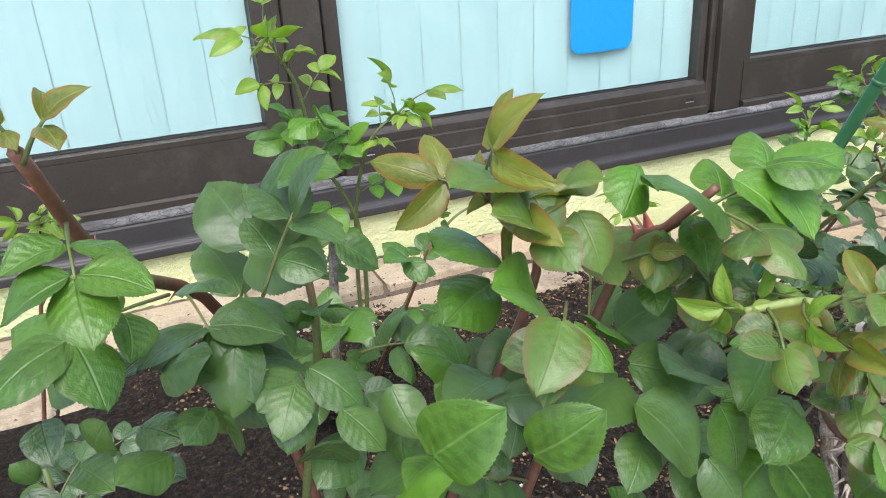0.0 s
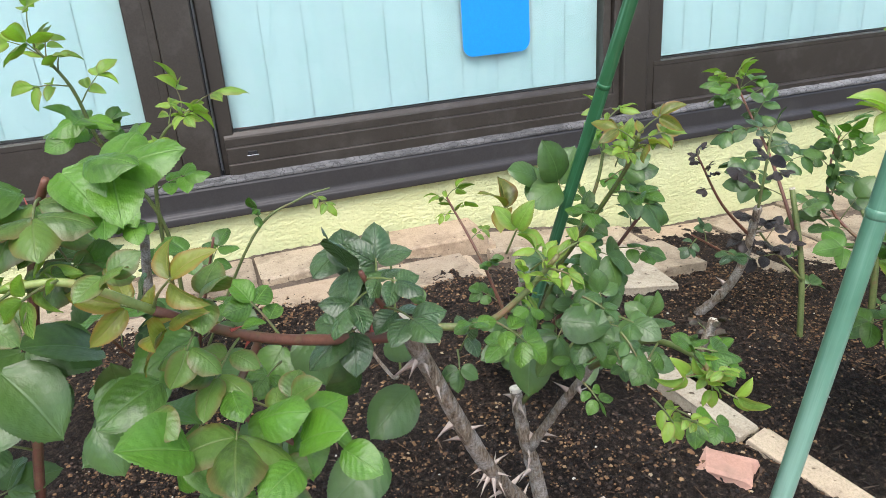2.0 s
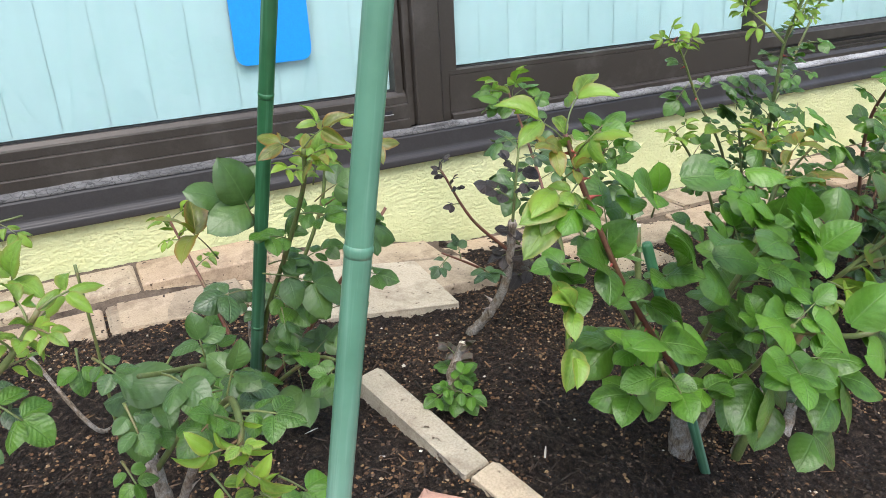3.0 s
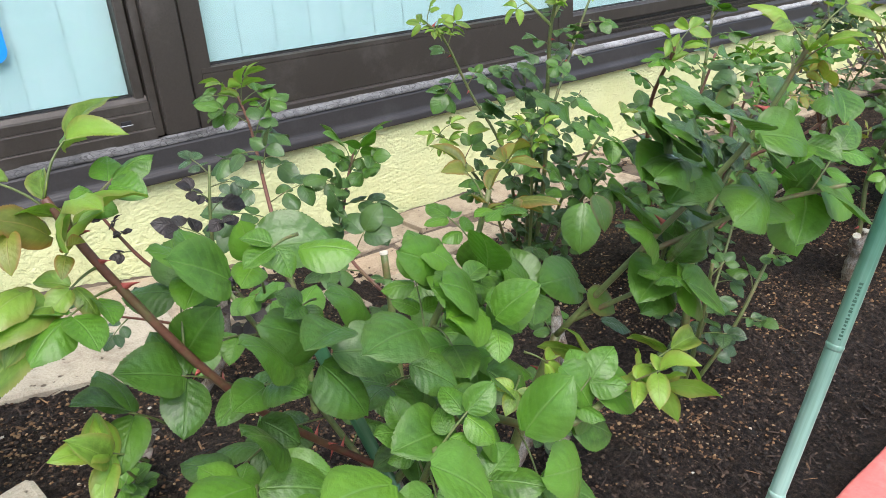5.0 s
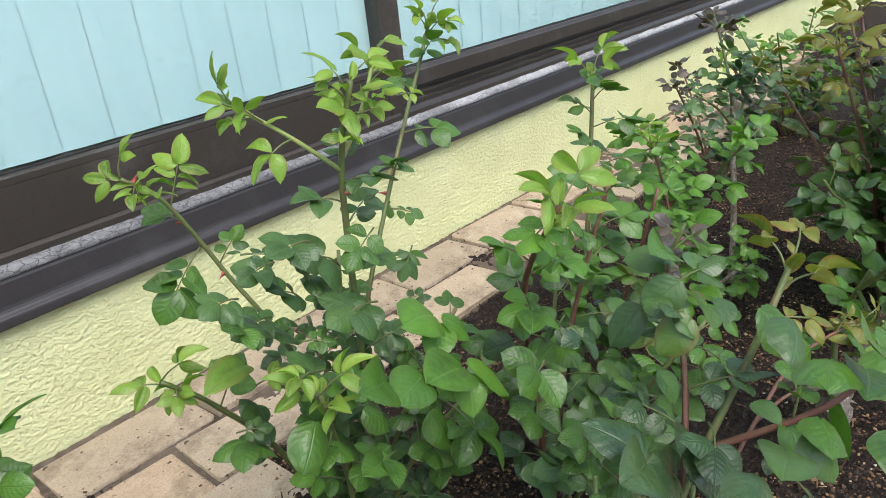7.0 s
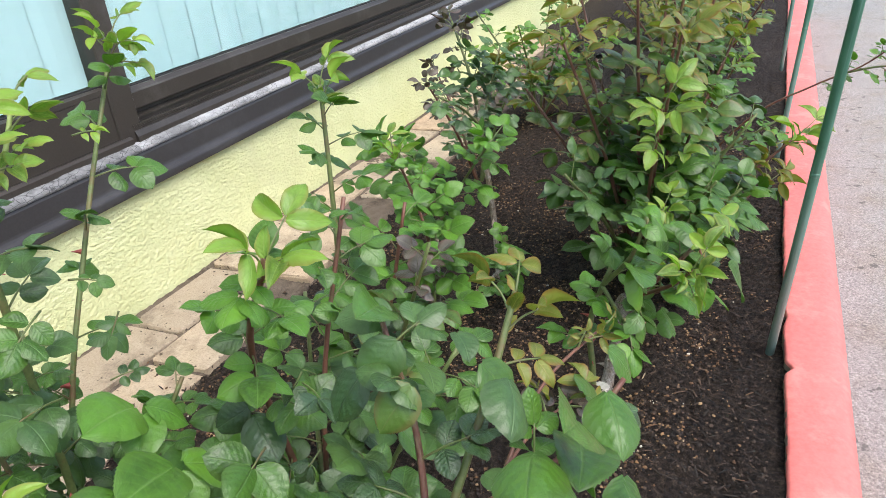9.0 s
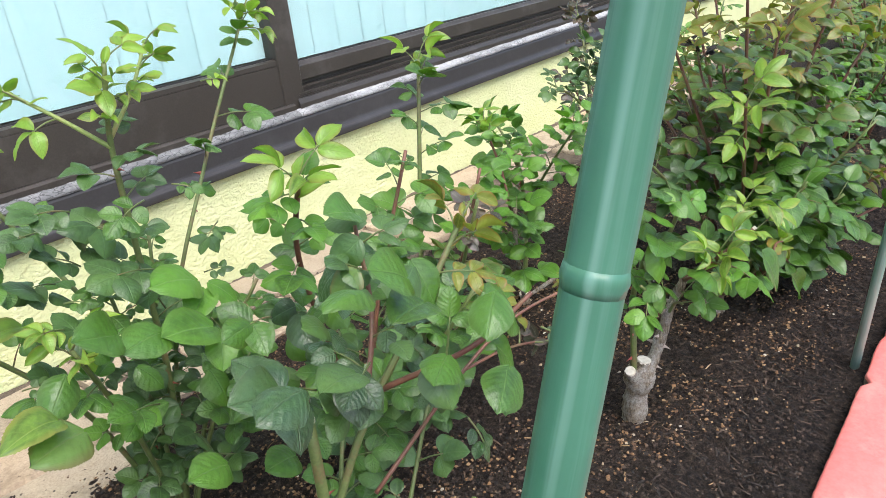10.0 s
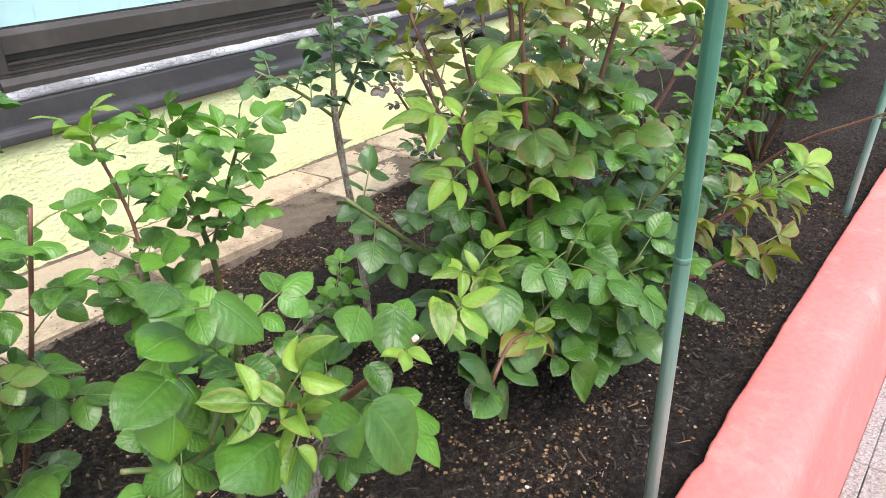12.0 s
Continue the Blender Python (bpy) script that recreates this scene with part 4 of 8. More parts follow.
def spray(plant, base, tip, leaves, tone, rng, face=None, width=1.0):
    """A compound rose leaf: an arched stalk, pairs of leaflets and one at the end."""
    base, tip = Vector(base), Vector(tip)
    run = tip - base
    length = run.length
    face = Vector(face) if face else Vector((0, -0.45, 1.0))
    if leaves == 1:
        put_leaflet(plant, base + run * 0.08, run, face, length * 0.90, tone, rng, width, 0.6)
        return
    lift = face.normalized() * length * 0.07
    stop = 0.60 if leaves > 3 else 0.52
    path = [base, base + run * stop * 0.5 + lift * 1.1, base + run * stop + lift]
    line = smooth_path(path, 3)
    origin = plant.location
    vs, fs = tube_data([p - origin for p in line], [0.0009 - 0.0004 * i / (len(line) - 1) for i in range(len(line))], 5)
    STALKS.setdefault(plant.name, []).append((vs, fs))
    big = length * (1 - stop) * 1.08
    end = line[-1]
    put_leaflet(plant, end, (tip - end), face, big, tone, rng, width)
    across = run.cross(face).normalized()
    pairs = (leaves - 1) // 2
    for k in range(pairs):
        f = stop * (0.93 - 0.46 * k / max(1, pairs - 1)) if pairs > 1 else stop * 0.9
        p = base + run * f + lift * (0.9 if k == 0 else 0.8)
        s = big * (0.92 - 0.14 * k) * rng.uniform(0.9, 1.05)
        for side in (-1, 1):
            d = run.normalized() * rng.uniform(0.25, 0.6) + across * side * rng.uniform(0.8, 1.1) - face.normalized() * rng.uniform(-0.1, 0.45)
            put_leaflet(plant, p + across * side * 0.0016, d, face + across * side * rng.uniform(0.0, 0.45), s, tone, rng, width)


def young_tip(plant, at, up, size, tone, rng, count=6):
    """Half-open young leaves bunched at a shoot's end."""
    for k in range(count):
        a = k * 2.4 + rng.uniform(-0.4, 0.4)
        d = Vector((math.cos(a), math.sin(a), 0)) * rng.uniform(0.5, 1.0) + up.normalized() * rng.uniform(0.35, 1.0)
        out = Vector((math.cos(a), math.sin(a), 0.0)) * -0.5 + up * 0.7
        b = at - up.normalized() * 0.012 * (k % 3)
        if k < 3:
            spray(plant, b, b + d.normalized() * size * 2.0, 3, tone, rng, out, 0.8)
        else:
            put_leaflet(plant, b, d, out, size * rng.uniform(0.6, 0.95), tone, rng, 0.7)


def cane(plant, kind, r0, r1, points, leaves=0, size=0.04, tones="mid", tip="", cut=False, start=0.2, thorns=0, rng=None, count=5):
    """One cane through the points, with leaves set round it; tones run from its foot to its end."""
    line = smooth_path(points, 6)
    n = len(line)
    thick = 1.0 if kind == "old" or cut else 0.78
    radii = [(r0 + (r1 - r0) * i / (n - 1)) * thick for i in range(n)]
    origin = plant.location
    if kind == "old":
        radii = [r * (1 + 0.12 * rng.uniform(-1, 1)) for r in radii]
    vs, fs = tube_data([p - origin for p in line], radii, 9 if r0 > 0.006 else 6, 0.06 if kind == "old" else 0.0, rng)
    part("cane", mesh_from("cane", vs, fs, CANE_MATERIAL[kind], True), None, plant)
    if cut:
        d = (line[-1] - line[-2]).normalized()
        disc_v, disc_f = tube_data([line[-1] - d * 0.002 - origin, line[-1] + d * 0.0012 - origin], [r1 * 1.04, r1 * 1.0], 10)
        part("cut_end", mesh_from("cut_end", disc_v, disc_f, M_CUT), None, plant, "pale pruned cane end")
    for k in range(thorns):
        f = rng.uniform(0.08, 0.95) * (n - 1)
        i = int(f)
        p = line[i].lerp(line[min(i + 1, n - 1)], f - i)
        d = (line[min(i + 1, n - 1)] - line[i]).normalized()
        a = rng.uniform(0, 6.28)
        o = d.orthogonal().normalized()
        out = (Matrix.Rotation(a, 3, d) @ o).normalized()
        ob = bpy.data.objects.new("thorn", THORN if kind == "old" else THORN_RED)
        scene.collection.objects.link(ob)
        ob.parent = plant
        y = d.cross(out)
        m = Matrix((d, y, out)).transposed().to_4x4()
        s = rng.uniform(0.006, 0.011) * ((0.8 if r0 > 0.008 else 1.25) if kind == "old" else 0.75)
        ob.matrix_basis = Matrix.Translation(p + out * radii[i] * 0.9 + out * s * 0.3 - origin) @ m @ Matrix.Scale(s, 4)
    steps = tones.split(">")
    turn = rng.uniform(0, 6.28)
    for k in range(leaves):
        g = start + (0.97 - start) * (k + 0.5) / leaves
        f = g * (n - 1)
        i = min(int(f), n - 2)
        p = line[i].lerp(line[i + 1], f - i)
        d = (line[i + 1] - line[i]).normalized()
        turn += 2.4 + rng.uniform(-0.5, 0.5)
        o = d.orthogonal().normalized()
        out = Matrix.Rotation(turn, 3, d) @ o
        out = (out + Vector((0, -0.2, 0)) + d * 0.45 + Vector((0, 0, rng.uniform(-0.05, 0.35)))).normalized()
        tone = steps[min(len(steps) - 1, int(g * len(steps)))]
        reach = size * rng.uniform(1.9, 2.6) * (1 - 0.35 * g) * (0.88 if tone in ("lime", "bronze", "plum") else 1.0)
        spray(plant, p, p + out * reach + Vector((0, 0, -0.15 * reach)), count if rng.random() < 0.75 else 3, tone, rng)
    if tip:
        young_tip(plant, line[-1], (line[-1] - line[-3]).normalized(), size * 0.80, tip, rng)


def swollen(plant, points, radii, rng):
    """A knobbly old stump: one tube through the points with its own girth at each."""
    line = smooth_path(points, 8)
    n = len(line)
    girth = []
    for i in range(n):
        f = i * (len(radii) - 1) / (n - 1)
        k = min(int(f), len(radii) - 2)
        t = ease(f - k)
        girth.append((radii[k] * (1 - t) + radii[k + 1] * t) * rng.uniform(0.95, 1.05))
    vs, fs = tube_data([p - plant.location for p in line], girth, 20, 0.09, rng)
    part("stump", mesh_from("stump", vs, fs, M_BARK, True), None, plant, "swollen bark-covered stump")


def rose(label, base, seed, canes=(), sprays=(), group="roses in the bed", far=False):
    plant = thing("rose_bush", label, "rose bush", group, at=base)
    rng = random.Random(seed)
    if far:
        CROWNS[plant.name] = []
    for b, t, n, tone in sprays:
        toward = Vector((0, -0.5, 0.95))
        spray(plant, b, t, n, tone, rng, toward)
    for c in canes:
        c = dict(c)
        if c["kind"] == "stump":
            swollen(plant, c["points"], c["girth"], rng)
            continue
        cane(plant, c.pop("kind"), c.pop("r0"), c.pop("r1"), c.pop("points"), rng=rng, **c)
    return plant


def more_leaves(plant, seed, sprays):
    rng = random.Random(seed)
    for b, t, n, tone in sprays:
        spray(plant, b, t, n, tone, rng, (0, -0.6, 0.9))


def finish(plant):
    """Joins what is too fine to pick apart: leaf stalks, and the leaves past the nearest few hundred."""
    if plant.name in CROWNS:
        join_crown(plant)
    vs, fs = [], []
    for v, f in STALKS.pop(plant.name, ()):
        fs += [tuple(i + len(vs) for i in q) for q in f]
        vs += v
    if vs:
        tagged(part("leaf_stalk", mesh_from("leaf_stalk", vs, fs, M_GREENCANE, True), None, plant), "thin green leaf stalks", kind="stuff")


def C(kind, r0, r1, points, **more):
    return dict(kind=kind, r0=r0, r1=r1, points=points, **more)


bush = rose('sprawling rose bush with large dull green leaves and bronze young shoots', (0.270, 0.460, 0.120), 1, [
    C('red', 0.0048, 0.003, [(0.270, 0.460, 0.120), (0.207, 0.500, 0.461), (0.155, 0.420, 0.561), (0.141, 0.370, 0.619)], leaves=2, size=0.034, tones='dark>dark>mid', tip='', thorns=8, start=0.35),
    C('red', 0.0045, 0.0025, [(0.270, 0.460, 0.120), (0.320, 0.420, 0.360), (0.361, 0.390, 0.522), (0.372, 0.370, 0.549), (0.383, 0.355, 0.569)], leaves=4, size=0.034, tones='dark>mid>olive', tip='', thorns=5),
    C('red', 0.0045, 0.0025, [(0.270, 0.460, 0.120), (0.280, 0.420, 0.380), (0.331, 0.410, 0.522), (0.294, 0.385, 0.574)], leaves=4, size=0.034, tones='dark>mid>olive', tip='bronze'),
    C('green', 0.0045, 0.0025, [(0.270, 0.460, 0.120), (0.220, 0.500, 0.300), (0.238, 0.480, 0.470), (0.239, 0.500, 0.534)], leaves=5, size=0.034, tones='dark>mid'),
    C('green', 0.004, 0.0025, [(0.270, 0.460, 0.120), (0.330, 0.360, 0.250), (0.380, 0.300, 0.380)], leaves=6, size=0.036, tones='dark'),
    C('green', 0.004, 0.0025, [(0.270, 0.460, 0.120), (0.260, 0.340, 0.250), (0.270, 0.270, 0.360)], leaves=6, size=0.036, tones='dark'),
    C('green', 0.004, 0.0025, [(0.270, 0.460, 0.120), (0.180, 0.420, 0.250), (0.100, 0.380, 0.380)], leaves=5, size=0.036, tones='dark'),
    C('green', 0.004, 0.0025, [(0.270, 0.460, 0.120), (0.400, 0.450, 0.220), (0.470, 0.420, 0.340)], leaves=5, size=0.036, tones='dark>mid'),
], [
    ((0.375, 0.370, 0.548), (0.439, 0.345, 0.577), 5, 'fresh'),
    ((0.315, 0.360, 0.532), (0.287, 0.330, 0.511), 3, 'olive'),
    ((0.196, 0.480, 0.485), (0.222, 0.440, 0.582), 5, 'dark'),
    ((0.172, 0.440, 0.537), (0.107, 0.400, 0.532), 5, 'mid'),
    ((0.237, 0.360, 0.466), (0.256, 0.330, 0.506), 1, 'fresh'),
    ((0.142, 0.370, 0.615), (0.159, 0.360, 0.636), 3, 'bronze'),
    ((0.142, 0.370, 0.618), (0.138, 0.360, 0.634), 3, 'bronze'),
    ((0.321, 0.370, 0.550), (0.282, 0.350, 0.578), 3, 'olive'),
    ((0.349, 0.370, 0.538), (0.361, 0.350, 0.548), 3, 'bronze'),
])
more_leaves(bush, 10, [
    ((0.172, 0.450, 0.500), (0.155, 0.430, 0.526), 1, 'dark'),
    ((0.161, 0.420, 0.512), (0.177, 0.400, 0.531), 1, 'dark'),
    ((0.160, 0.410, 0.480), (0.140, 0.390, 0.491), 1, 'dark'),
    ((0.206, 0.460, 0.498), (0.182, 0.440, 0.496), 1, 'dark'),
    ((0.188, 0.460, 0.482), (0.201, 0.440, 0.458), 1, 'dark'),
    ((0.182, 0.430, 0.468), (0.189, 0.410, 0.499), 1, 'dark'),
    ((0.222, 0.450, 0.485), (0.191, 0.430, 0.504), 1, 'mid'),
    ((0.214, 0.410, 0.499), (0.200, 0.390, 0.486), 1, 'dark'),
    ((0.216, 0.410, 0.455), (0.226, 0.390, 0.482), 1, 'dark'),
    ((0.261, 0.450, 0.486), (0.269, 0.430, 0.510), 1, 'dark'),
    ((0.266, 0.430, 0.466), (0.255, 0.410, 0.438), 1, 'mid'),
    ((0.240, 0.420, 0.456), (0.213, 0.400, 0.450), 1, 'dark'),
])
more_leaves(bush, 22, [
    ((0.307, 0.440, 0.478), (0.320, 0.420, 0.458), 1, 'dark'),
    ((0.312, 0.460, 0.420), (0.309, 0.440, 0.452), 1, 'dark'),
    ((0.284, 0.430, 0.421), (0.240, 0.410, 0.427), 1, 'dark'),
    ((0.336, 0.430, 0.479), (0.302, 0.410, 0.461), 1, 'dark'),
    ((0.346, 0.440, 0.436), (0.346, 0.420, 0.468), 1, 'dark'),
    ((0.358, 0.450, 0.395), (0.386, 0.430, 0.368), 1, 'dark'),
    ((0.397, 0.460, 0.455), (0.402, 0.440, 0.482), 1, 'dark'),
    ((0.378, 0.440, 0.405), (0.376, 0.420, 0.438), 1, 'dark'),
    ((0.339, 0.389, 0.432), (0.304, 0.371, 0.468), 1, 'mid'),
    ((0.483, 0.470, 0.400), (0.455, 0.450, 0.371), 1, 'mid'),
    ((0.433, 0.440, 0.409), (0.466, 0.420, 0.408), 1, 'dark'),
    ((0.443, 0.440, 0.366), (0.474, 0.420, 0.326), 1, 'dark'),
])
more_leaves(bush, 34, [
    ((0.494, 0.440, 0.423), (0.502, 0.420, 0.386), 1, 'dark'),
    ((0.531, 0.460, 0.351), (0.518, 0.440, 0.397), 1, 'dark'),
    ((0.503, 0.436, 0.345), (0.457, 0.424, 0.370), 1, 'dark'),
    ((0.546, 0.440, 0.397), (0.576, 0.420, 0.397), 1, 'dark'),
    ((0.570, 0.450, 0.351), (0.526, 0.430, 0.331), 1, 'dark'),
    ((0.534, 0.399, 0.337), (0.484, 0.381, 0.326), 1, 'dark'),
    ((0.115, 0.460, 0.498), (0.132, 0.440, 0.512), 1, 'dark'),
    ((0.115, 0.430, 0.500), (0.119, 0.410, 0.490), 1, 'blue'),
    ((0.098, 0.450, 0.457), (0.106, 0.430, 0.442), 1, 'blue'),
    ((0.125, 0.470, 0.501), (0.127, 0.450, 0.521), 1, 'dark'),
    ((0.120, 0.500, 0.434), (0.127, 0.480, 0.459), 1, 'dark'),
    ((0.121, 0.440, 0.468), (0.136, 0.420, 0.465), 1, 'dark'),
])
more_leaves(bush, 46, [
    ((0.162, 0.440, 0.514), (0.146, 0.420, 0.515), 1, 'blue'),
    ((0.149, 0.430, 0.486), (0.166, 0.410, 0.486), 1, 'blue'),
    ((0.142, 0.460, 0.442), (0.163, 0.440, 0.447), 1, 'blue'),
    ((0.302, 0.375, 0.580), (0.266, 0.355, 0.591), 1, 'olive'),
    ((0.304, 0.370, 0.581), (0.303, 0.350, 0.563), 1, 'olive'),
    ((0.325, 0.370, 0.567), (0.327, 0.350, 0.546), 1, 'olive'),
    ((0.355, 0.370, 0.580), (0.336, 0.350, 0.571), 1, 'fresh'),
    ((0.368, 0.370, 0.550), (0.350, 0.350, 0.535), 1, 'olive'),
    ((0.376, 0.360, 0.558), (0.371, 0.340, 0.540), 1, 'fresh'),
    ((0.389, 0.355, 0.573), (0.406, 0.335, 0.554), 1, 'fresh'),
    ((0.400, 0.350, 0.576), (0.422, 0.330, 0.581), 1, 'fresh'),
    ((0.376, 0.350, 0.564), (0.334, 0.330, 0.590), 1, 'mid'),
])
more_leaves(bush, 58, [
    ((0.297, 0.385, 0.548), (0.263, 0.365, 0.570), 1, 'mid'),
    ((0.296, 0.385, 0.536), (0.264, 0.365, 0.536), 1, 'mid'),
    ((0.309, 0.370, 0.530), (0.279, 0.350, 0.551), 1, 'fresh'),
    ((0.304, 0.345, 0.536), (0.282, 0.325, 0.518), 1, 'olive'),
    ((0.310, 0.350, 0.530), (0.320, 0.330, 0.517), 1, 'fresh'),
    ((0.368, 0.400, 0.484), (0.389, 0.380, 0.510), 1, 'dark'),
    ((0.352, 0.370, 0.488), (0.386, 0.350, 0.478), 1, 'dark'),
    ((0.432, 0.360, 0.476), (0.396, 0.340, 0.467), 1, 'mid'),
    ((0.390, 0.350, 0.468), (0.393, 0.330, 0.437), 1, 'mid'),
    ((0.361, 0.360, 0.470), (0.356, 0.340, 0.449), 1, 'dark'),
    ((0.352, 0.370, 0.482), (0.308, 0.350, 0.481), 1, 'dark'),
    ((0.244, 0.340, 0.496), (0.265, 0.320, 0.525), 1, 'fresh'),
])
more_leaves(bush, 70, [
    ((0.207, 0.420, 0.536), (0.231, 0.400, 0.593), 5, 'dark'),
    ((0.190, 0.400, 0.556), (0.175, 0.380, 0.564), 1, 'dark'),
    ((0.222, 0.440, 0.578), (0.247, 0.420, 0.585), 1, 'mid'),
    ((0.250, 0.440, 0.486), (0.287, 0.420, 0.493), 3, 'dark'),
    ((0.220, 0.420, 0.499), (0.241, 0.400, 0.484), 1, 'dark'),
    ((0.217, 0.420, 0.497), (0.196, 0.400, 0.497), 1, 'dark'),
    ((0.193, 0.420, 0.518), (0.184, 0.400, 0.496), 1, 'dark'),
    ((0.182, 0.430, 0.506), (0.165, 0.410, 0.511), 1, 'dark'),
    ((0.254, 0.410, 0.485), (0.258, 0.390, 0.464), 1, 'dark'),
    ((0.304, 0.400, 0.479), (0.270, 0.380, 0.483), 1, 'dark'),
    ((0.228, 0.400, 0.487), (0.242, 0.380, 0.473), 1, 'dark'),
    ((0.215, 0.410, 0.494), (0.202, 0.390, 0.480), 1, 'dark'),
])
more_leaves(bush, 82, [
    ((0.178, 0.410, 0.497), (0.166, 0.390, 0.498), 1, 'dark'),
    ((0.304, 0.380, 0.485), (0.289, 0.360, 0.464), 1, 'dark'),
    ((0.334, 0.380, 0.457), (0.320, 0.360, 0.442), 1, 'dark'),
    ((0.261, 0.370, 0.468), (0.240, 0.350, 0.476), 1, 'fresh'),
    ((0.403, 0.390, 0.469), (0.421, 0.370, 0.462), 1, 'dark'),
    ((0.395, 0.360, 0.431), (0.365, 0.340, 0.425), 1, 'dark'),
    ((0.388, 0.360, 0.477), (0.354, 0.340, 0.499), 1, 'dark'),
    ((0.414, 0.330, 0.470), (0.382, 0.310, 0.465), 1, 'mid'),
    ((0.397, 0.400, 0.466), (0.430, 0.380, 0.454), 1, 'dark'),
    ((0.341, 0.350, 0.485), (0.367, 0.330, 0.450), 1, 'dark'),
    ((0.293, 0.380, 0.482), (0.320, 0.360, 0.488), 1, 'dark'),
    ((0.314, 0.360, 0.475), (0.315, 0.340, 0.455), 1, 'dark'),
])
more_leaves(bush, 94, [
    ((0.342, 0.370, 0.503), (0.324, 0.350, 0.529), 1, 'mid'),
    ((0.285, 0.340, 0.481), (0.306, 0.320, 0.506), 1, 'fresh'),
    ((0.376, 0.340, 0.449), (0.385, 0.320, 0.428), 1, 'dark'),
    ((0.349, 0.350, 0.464), (0.329, 0.330, 0.454), 1, 'dark'),
])
finish(bush)
bush = rose('slender rose bush with fresh green and lime shoots before the window', (0.390, 0.950, 0.120), 2, [
    C('green', 0.004, 0.002, [(0.390, 0.950, 0.120), (0.397, 0.930, 0.346), (0.351, 0.910, 0.463), (0.335, 0.895, 0.540), (0.311, 0.889, 0.585)], leaves=8, size=0.048, tones='mid>fresh>lime', tip='lime', start=0.3),
    C('green', 0.004, 0.002, [(0.390, 0.950, 0.120), (0.390, 0.930, 0.348), (0.409, 0.910, 0.460), (0.452, 0.900, 0.501)], leaves=6, size=0.042, tones='mid>fresh>lime', tip='lime', start=0.3),
    C('green', 0.003, 0.0015, [(0.390, 0.950, 0.120), (0.500, 0.950, 0.312), (0.568, 0.950, 0.354), (0.612, 0.950, 0.363)], leaves=2, size=0.0315, tones='mid>lime', tip=''),
    C('old', 0.007, 0.006, [(0.360, 0.930, 0.110), (0.350, 0.940, 0.200), (0.368, 0.950, 0.346)], leaves=2, size=0.042, tones='mid', cut=True),
    C('red', 0.004, 0.002, [(0.390, 0.950, 0.120), (0.420, 0.880, 0.250), (0.450, 0.840, 0.360)], leaves=5, size=0.048, tones='dark>mid'),
    C('red', 0.004, 0.002, [(0.390, 0.950, 0.120), (0.330, 0.860, 0.220), (0.300, 0.800, 0.330)], leaves=5, size=0.048, tones='dark>mid'),
], [
    ((0.347, 0.920, 0.487), (0.385, 0.900, 0.504), 3, 'mid'),
    ((0.354, 0.920, 0.467), (0.307, 0.900, 0.520), 3, 'fresh'),
])
finish(bush)
bush = rose('small rose bush with red stems beside the wall', (0.000, 0.930, 0.120), 3, [
    C('red', 0.003, 0.002, [(0.000, 0.930, 0.120), (0.062, 0.920, 0.403), (0.073, 0.900, 0.440)], leaves=7, size=0.028, tones='mid>lime', tip='lime'),
    C('red', 0.003, 0.002, [(0.000, 0.930, 0.120), (0.050, 0.800, 0.200), (0.100, 0.720, 0.300)], leaves=8, size=0.032, tones='dark>blue'),
])
finish(bush)
bush = rose('low rose bush with small bluish green leaves', (0.090, 0.620, 0.125), 4, [
    C('green', 0.003, 0.002, [(0.090, 0.620, 0.125), (0.080, 0.580, 0.200), (0.086, 0.550, 0.399)], leaves=10, size=0.028, tones='blue'),
    C('green', 0.003, 0.002, [(0.090, 0.620, 0.125), (0.140, 0.600, 0.200), (0.180, 0.580, 0.270)], leaves=8, size=0.028, tones='blue>mid'),
])
finish(bush)
